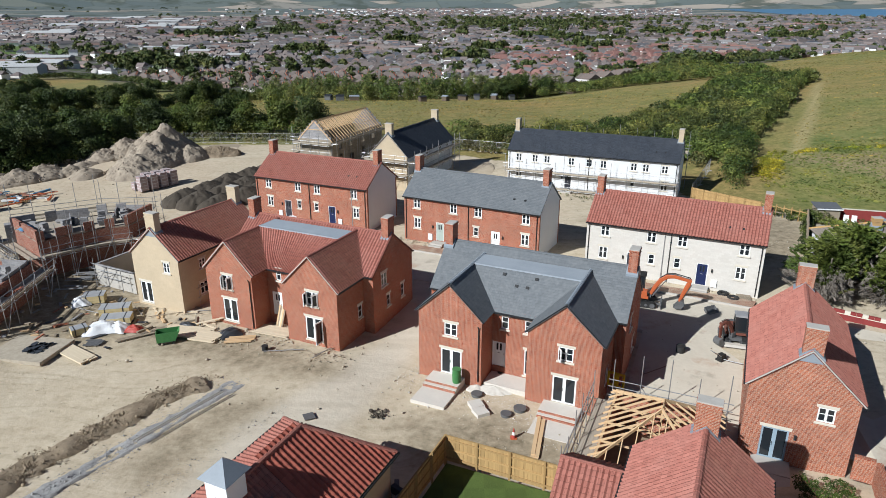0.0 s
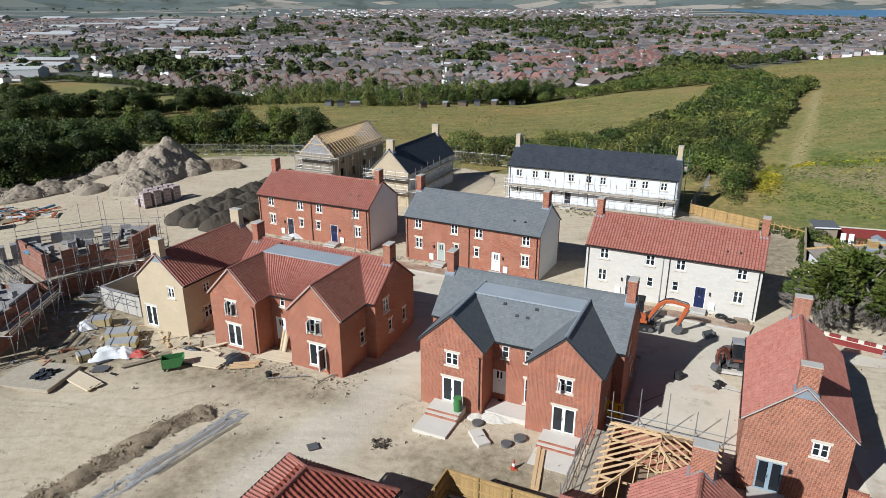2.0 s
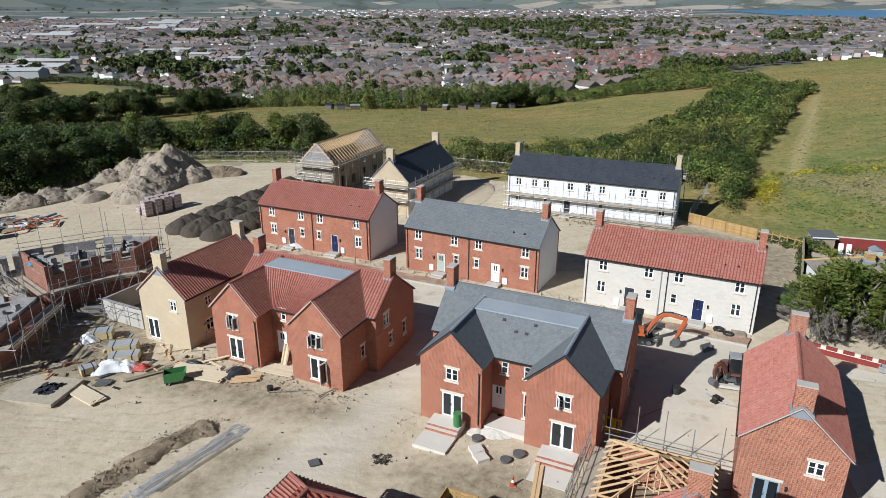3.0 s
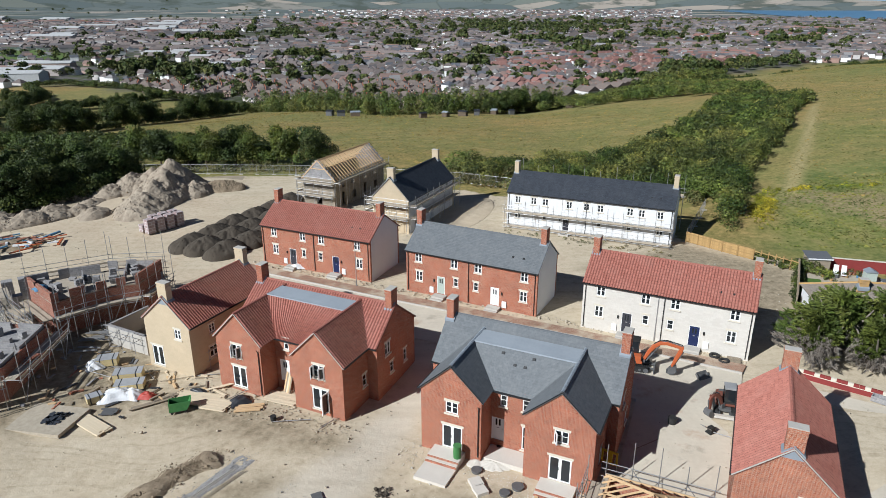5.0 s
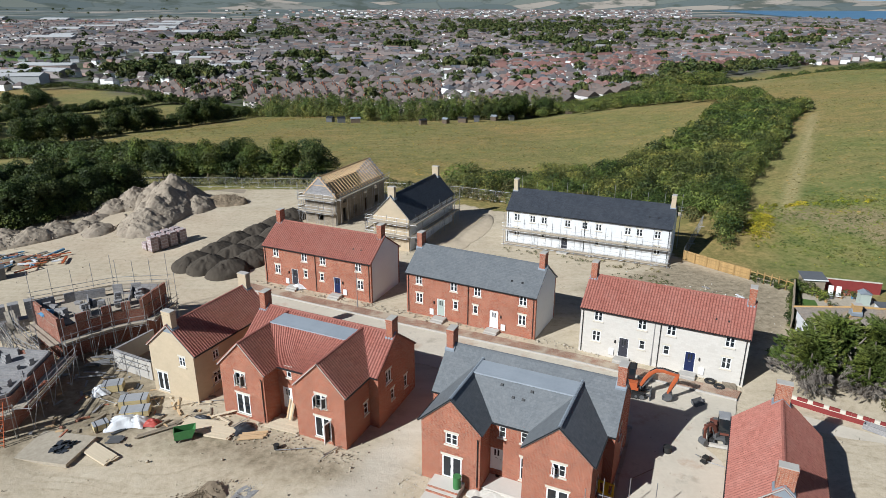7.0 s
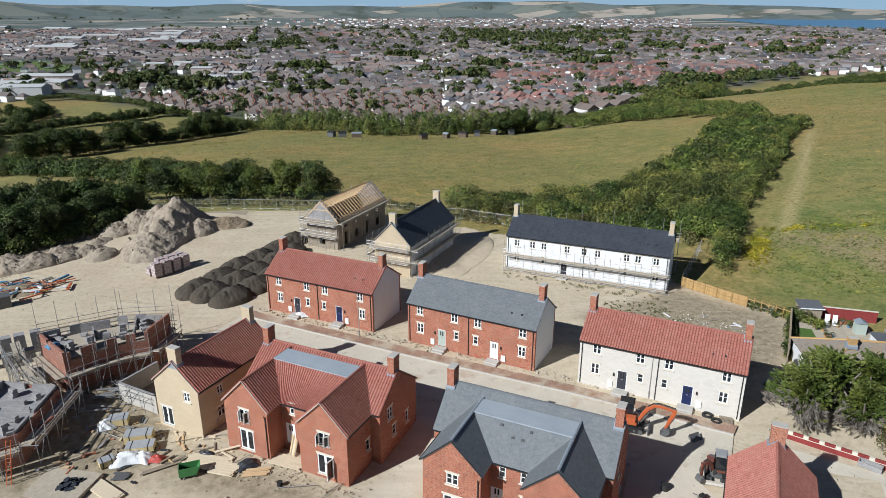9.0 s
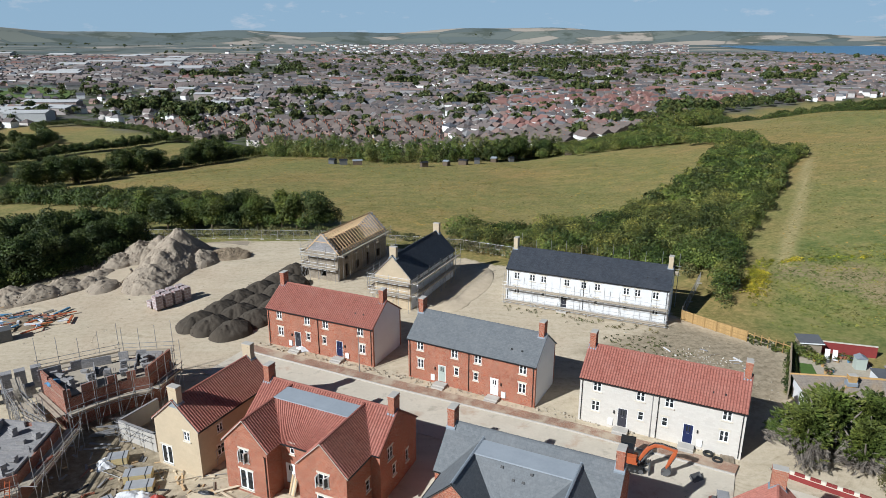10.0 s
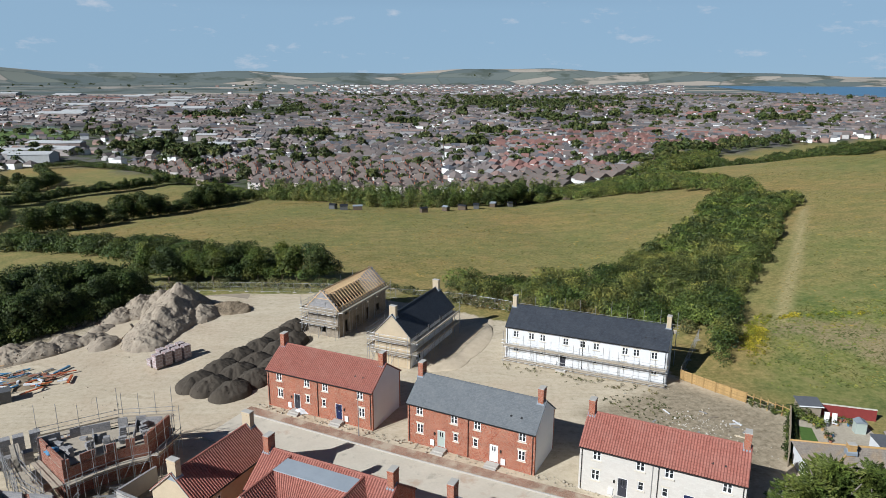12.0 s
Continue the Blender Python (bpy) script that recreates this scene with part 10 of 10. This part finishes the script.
# ---- the spreading conifers ----
def conifer(x, y, h, r, seed):
    """A cypress spreading in flat feathery plumes over a skirt of dead grey twigs."""
    g = np.random.RandomState(seed)
    t = thing("conifer", at(x, y, 0), "spreading dark green cypress with bare grey lower limbs", "tree", "conifers by the lane")
    bm = B()
    for k in range(5):
        a = k * 1.3 + g.uniform(-0.3, 0.3)
        rod(bm, (0.3 * math.cos(a), 0.3 * math.sin(a), -0.3), (1.0 * math.cos(a), 1.0 * math.sin(a), h * 0.4), 0.24, 7, 0.16)
        rod(bm, (1.0 * math.cos(a), 1.0 * math.sin(a), h * 0.4), (2.2 * math.cos(a), 2.2 * math.sin(a), h * 0.8), 0.16, 6, 0.05)
    part("trunk", bm, M_BARKGREY, t)

    def plumes(n, lo, hi, length, per, leaf_len, leaf_wide, droop):
        out = []
        for _ in range(n):
            a, f = g.uniform(0, 6.28), g.uniform(lo, hi)
            reach = r * math.sqrt(max(0.05, 1 - (max(f, 0.3) - 0.3) ** 2 * 1.7)) * (0.75 + 0.25 * math.sin(3 * a + seed)) * math.sqrt(g.uniform(0.25, 1.0))
            d = np.array((math.cos(a), math.sin(a), g.uniform(*droop)))
            d = d / np.linalg.norm(d) + g.normal(size=3) * 0.16
            tip = np.array((reach * math.cos(a), reach * math.sin(a), h * f + g.uniform(-0.3, 0.3)))
            ln = length * g.uniform(0.7, 1.3)
            u = g.uniform(0, 1, per)[:, None]
            side = np.cross(d, (0, 0, 1.0))
            side /= np.linalg.norm(side)
            off = side * g.uniform(-1, 1, per)[:, None] * 0.3 * ln * (1.05 - u) + np.array((0, 0, 1.0)) * g.normal(size=(per, 1)) * 0.07
            q = tip + d * (u - 1) * ln + off
            w = d + off * 1.2 + g.normal(size=(per, 3)) * 0.25
            w /= np.linalg.norm(w, axis=1)[:, None]
            e = np.cross(w, g.normal(size=(per, 3)))
            e /= np.linalg.norm(e, axis=1)[:, None]
            sz = leaf_len * g.uniform(0.6, 1.3, per)[:, None]
            out.append(np.stack([q - w * sz, q + e * sz * leaf_wide, q + w * sz, q - e * sz * leaf_wide], 1))
        V = np.concatenate(out).reshape(-1, 3)
        return V, np.arange(len(V)).reshape(-1, 4)
    part("bare_limb", mesh_np("bare_limb", *plumes(150, 0.16, 0.5, 1.7, 60, 0.3, 0.07, (-0.35, 0.2)), M_BARKGREY), None, t, "bare grey twiggy limbs")
    part("crown", mesh_np("crown", *plumes(330, 0.42, 0.98, 1.5, 46, 0.2, 0.3, (0.05, 0.7)), M_CONIFER), None, t)


M_BARKGREY = plain("grey_bark", (0.27, 0.235, 0.195), (0.17, 0.145, 0.12), 3.0, 0.95, 0, 0.5)
for k, (x, y, h, r) in enumerate(((34.2, 54.0, 5.6, 4.2), (37.6, 56.0, 6.2, 4.4), (41.4, 55.2, 6.0, 4.4), (39.0, 52.4, 4.8, 3.6), (45.2, 54.4, 5.6, 4.2))):
    conifer(x, y, h, r, 70 + k)
scrub("garden_bush", [(39.4, 48.8), (40.6, 47.6), (41.8, 46.6), (40.2, 49.8)], (1.4, 1.5, 1.4, 1.3), M_LEAF_GREY, "rounded light green bushes beyond the brick wall", 150, 0.15, 66, "bush", 1.2)


def pierced_wall():
    w = thing("boundary_wall", at(0, 0, 0), "low red brick wall with pale pierced blocks", "wall")
    a, b = Vector((31.4, 51.2, 0)), Vector((38.6, 45.9, 0))
    wall_run(w, a[:2], b[:2], -0.2, 0.4, 0.22, M_REDWALL)
    wall_run(w, (a.x, a.y), (b.x, b.y), 0.4, 0.46, 0.26, M_CAST, (), "coping")
    n = 21
    d = (b - a) / n
    ang = math.degrees(math.atan2(d.y, d.x))
    for i in range(n):
        bm = B()
        box(bm, 0, d.length * 0.97, 0.02, 0.2, 0.46, 0.74)
        part("block", bm, M_REDWALL if i % 3 else M_CAST, w, "", at(*(a + d * i)[:2], 0, ang))


pierced_wall()
# the garden side of the nearest brick house
gw = thing("boundary_wall", at(0, 0, 0), "curved brick garden wall with brick coping", "wall")
wall_run(gw, (22.6, 30.0), (23.5, 29.5), -0.2, 1.2, 0.22, M_BRICK_DARK)
wall_run(gw, (23.5, 29.5), (22.3, 26.6), -0.2, 1.2, 0.22, M_BRICK_DARK)
wall_run(gw, (22.3, 26.6), (20.4, 22.4), -0.2, 1.2, 0.22, M_BRICK_DARK)
wall_run(gw, (22.6, 30.03), (23.5, 29.53), 1.2, 1.27, 0.27, M_BRICK, (), "coping")
wall_run(gw, (23.5, 29.5), (22.3, 26.6), 1.2, 1.27, 0.27, M_BRICK, (), "coping")
scrub("garden_grass", in_poly([(19.4, 30.0), (22.2, 29.2), (21.6, 26.4), (18.4, 27.4)], 120, rs), rs.uniform(0.12, 0.28, 120), M_LEAF, "tufted overgrown grass beside the brick gable", 420, 0.06, 67, "grass", 0.6)
flat_area("road", [(24.2, 34.0), (30, 50), (37, 46.0), (34, 30), (26, 20), (23.2, 24)], 0.02, M_ROAD, "pale dusty side road beyond the brick house", "road")
pad = thing("patio_slab", at(17.69, 33.06, -0.42, -25.0), "grey concrete patio slab before the glazed door", "slab", level=True)
bm = B()
box(bm, 0.75, 2.8, -1.55, -0.03, -0.9, -0.14), box(bm, 0.75, 2.8, -3.1, -1.58, -0.9, -0.16)
part("slab", bm, M_CONC, pad)

# ---- small things of the site ----
# gravel kicked out of the trench, and a pair of ducts lying in it
line = along([(-14.2, 39.6), (-15.6, 37.3), (-18.6, 32.6), (-21.9, 27.6), (-25, 23)], 0.05)
stones("trench_gravel", [(x + rs.normal(0, 0.5), y + rs.normal(0, 0.4)) for x, y in line for _ in range(5)], 0.01, 0.035, M_GRAVEL, "loose grey gravel along the trench", 71, [0.06 + rs.uniform(0, 0.12) for _ in range(len(line) * 5)])
stones("track_gravel", [(x + 3.3 + rs.normal(0, 0.55), y - 1.2 + rs.normal(0, 0.5)) for x, y in along([(-13.5, 37.8), (-19.6, 29.0)], 0.02)], 0.008, 0.022, M_GRAVEL, "grey gravel trodden into the soil", 72)
for o in (-0.12, 0.1):
    bm = B()
    pts = [Vector((x + o, y, 0.12)) for x, y in ((-14.9, 38.4), (-16.8, 35.5), (-18.4, 33.0))]
    for a, b in zip(pts, pts[1:]):
        rod(bm, a, b, 0.05, 8)
    solid("duct_pipe", bm, M_CONC, Matrix(), "pale plastic duct lying in the trench", "pipe", "ducts in the trench")
# brick rubbish behind the tall heap
stones("brick_rubbish", [(-60.5 + u * 7 + rs.normal(0, 0.5), 109.5 + u * 6 + rs.normal(0, 0.6)) for u in rs.uniform(0, 1, 420)], 0.06, 0.22, M_BRICK_DARK, "broken red brick tipped behind the heap", 73)
stones("concrete_rubbish", [(-66 + u * 16 + rs.normal(0, 0.8), 107.5 + u * 10 + rs.normal(0, 0.8)) for u in rs.uniform(0, 1, 700)], 0.05, 0.18, M_RUBBLE, "broken concrete along the heap's back", 74, [rs.uniform(0.0, 0.5) for _ in range(700)])
# scattered litter round the unfinished blocks
for k in range(70):
    x, y = (-33.5 + rs.normal(0, 3.0), 52.5 + rs.normal(0, 3.0)) if k % 2 else (-30 + rs.normal(0, 2.6), 48.6 + rs.normal(0, 1.8))
    bm = B()
    ln = rs.uniform(0.25, 1.5)
    box(bm, -ln / 2, ln / 2, -rs.uniform(0.05, 0.2), 0.08, 0, rs.uniform(0.03, 0.16))
    solid("scrap_piece", bm, (M_OLDWOOD, M_BLOCK, M_BRICK_DARK, M_TIMBER, M_BLACKPL, M_STEEL)[k % 6], at(x, y, 0.03, rs.uniform(0, 180)), ("weathered wood offcut on dark earth", "grey block fragment on dark earth", "broken red bricks on dark earth", "new timber offcut on dark earth", "black plastic scrap on dark earth", "grey metal scrap on dark earth")[k % 6], "scrap", "scrap by the unfinished blocks")
# a dark mound of twigs and a drain cover on the lane, bucket and broom by the tiled house
stones("twig_tuft", [(-4.1 + rs.normal(0, 0.35), 35.8 + rs.normal(0, 0.3)) for _ in range(60)], 0.03, 0.09, M_SOIL, "small dark tuft of dug roots", 75)
bm = B()
box(bm, -0.35, 0.35, -0.35, 0.35, 0, 0.05)
solid("drain_cover", bm, M_GREYMETAL, at(-8.5, 35.6, 0.02, 25), "square grey metal drain cover on the lane", "drain cover")

# planks propped in the recess of the tiled house, pole and bucket before it
for k in range(5):
    bm = B()
    x = 6.2 + 0.16 * k
    beam(bm, (x, 1.15 - 0.05 * k, 0.0), (x + 0.12 - 0.05 * k, 1.84, 2.1 - 0.12 * k), 0.13, 0.03, (0, 1, 0))
    solid("timber_plank", bm, (M_TIMBER, M_OLDWOOD, M_PALEBOARD)[k % 3], at(-19.6, 50.05, 0, -25), "plank propped upright against brick wall", "plank", "propped planks")
# plank ramp and clutter at the open door
bm = B()
beam(bm, (-0.6, -1.9, 0.05), (1.7, 0.0, 0.45), 0.24, 0.04)
solid("timber_plank", bm, M_PALEBOARD, at(-19.3, 49.9, 0, -25), "pale plank laid as a ramp to the doorway", "plank", "propped planks")
# concrete troughs beside the boundary wall
for x, y in ((36.4, 46.9), (38.0, 45.4)):
    tr = thing("planter_trough", at(x, y, 0, -44), "grey concrete trough beside the boundary wall", "trough", "concrete troughs")
    for nm, q in (("side", (-0.9, 0.9, -0.35, -0.27)), ("side", (-0.9, 0.9, 0.27, 0.35)), ("end", (-0.9, -0.82, -0.27, 0.27)), ("end", (0.82, 0.9, -0.27, 0.27)), ("bottom", (-0.82, 0.82, -0.27, 0.27))):
        bm = B()
        box(bm, *q, 0.02, 0.12 if nm == "bottom" else 0.5)
        part(nm, bm, M_BLOCK, tr)
# rubbish and white rubble on the plot behind the cream houses
stones("plot_rubble", [(30.5 + rs.normal(0, 3.2), 72.5 + rs.normal(0, 2.6)) for _ in range(420)], 0.02, 0.09, M_PALECLOD, "white rubble strewn on the bare plot", 81)
for k in range(22):
    x, y = 31 + rs.uniform(-5, 6), 73.5 + rs.uniform(-6, 4)
    bm = B()
    ln = rs.uniform(0.3, 1.6)
    box(bm, -ln / 2, ln / 2, -0.12, rs.uniform(0.0, 0.15), 0, rs.uniform(0.03, 0.1))
    solid("scrap_piece", bm, (M_PALEBOARD, M_BLOCK, M_WHITEPL, M_OLDWOOD)[k % 4], at(x, y, 0.03, rs.uniform(0, 180)), ("pale board scrap on bare ground", "grey block fragment on bare ground", "white plastic scrap on bare ground", "weathered wood offcut on bare ground")[k % 4], "scrap", "scrap on the plot")
# dark clutter in the passage between the hipped roof and the fence
for k in range(14):
    x, y = -2.6 + rs.uniform(-1.2, 1.0), 28.2 + rs.uniform(-2.6, 2.4)
    bm = B()
    ln = rs.uniform(0.4, 1.6)
    box(bm, -ln / 2, ln / 2, -rs.uniform(0.1, 0.4), 0.15, 0, rs.uniform(0.08, 0.5))
    solid("stored_panel", bm, (M_BLACKPL, M_GREYMETAL, M_OLDWOOD, M_STEEL)[k % 4], at(x, y, 0.02, rs.uniform(0, 180)), ("black plastic crate by the fence", "dark grey metal panel by the fence", "weathered boards by the fence", "grey metal sheet by the fence")[k % 4], "clutter", "clutter by the fence")
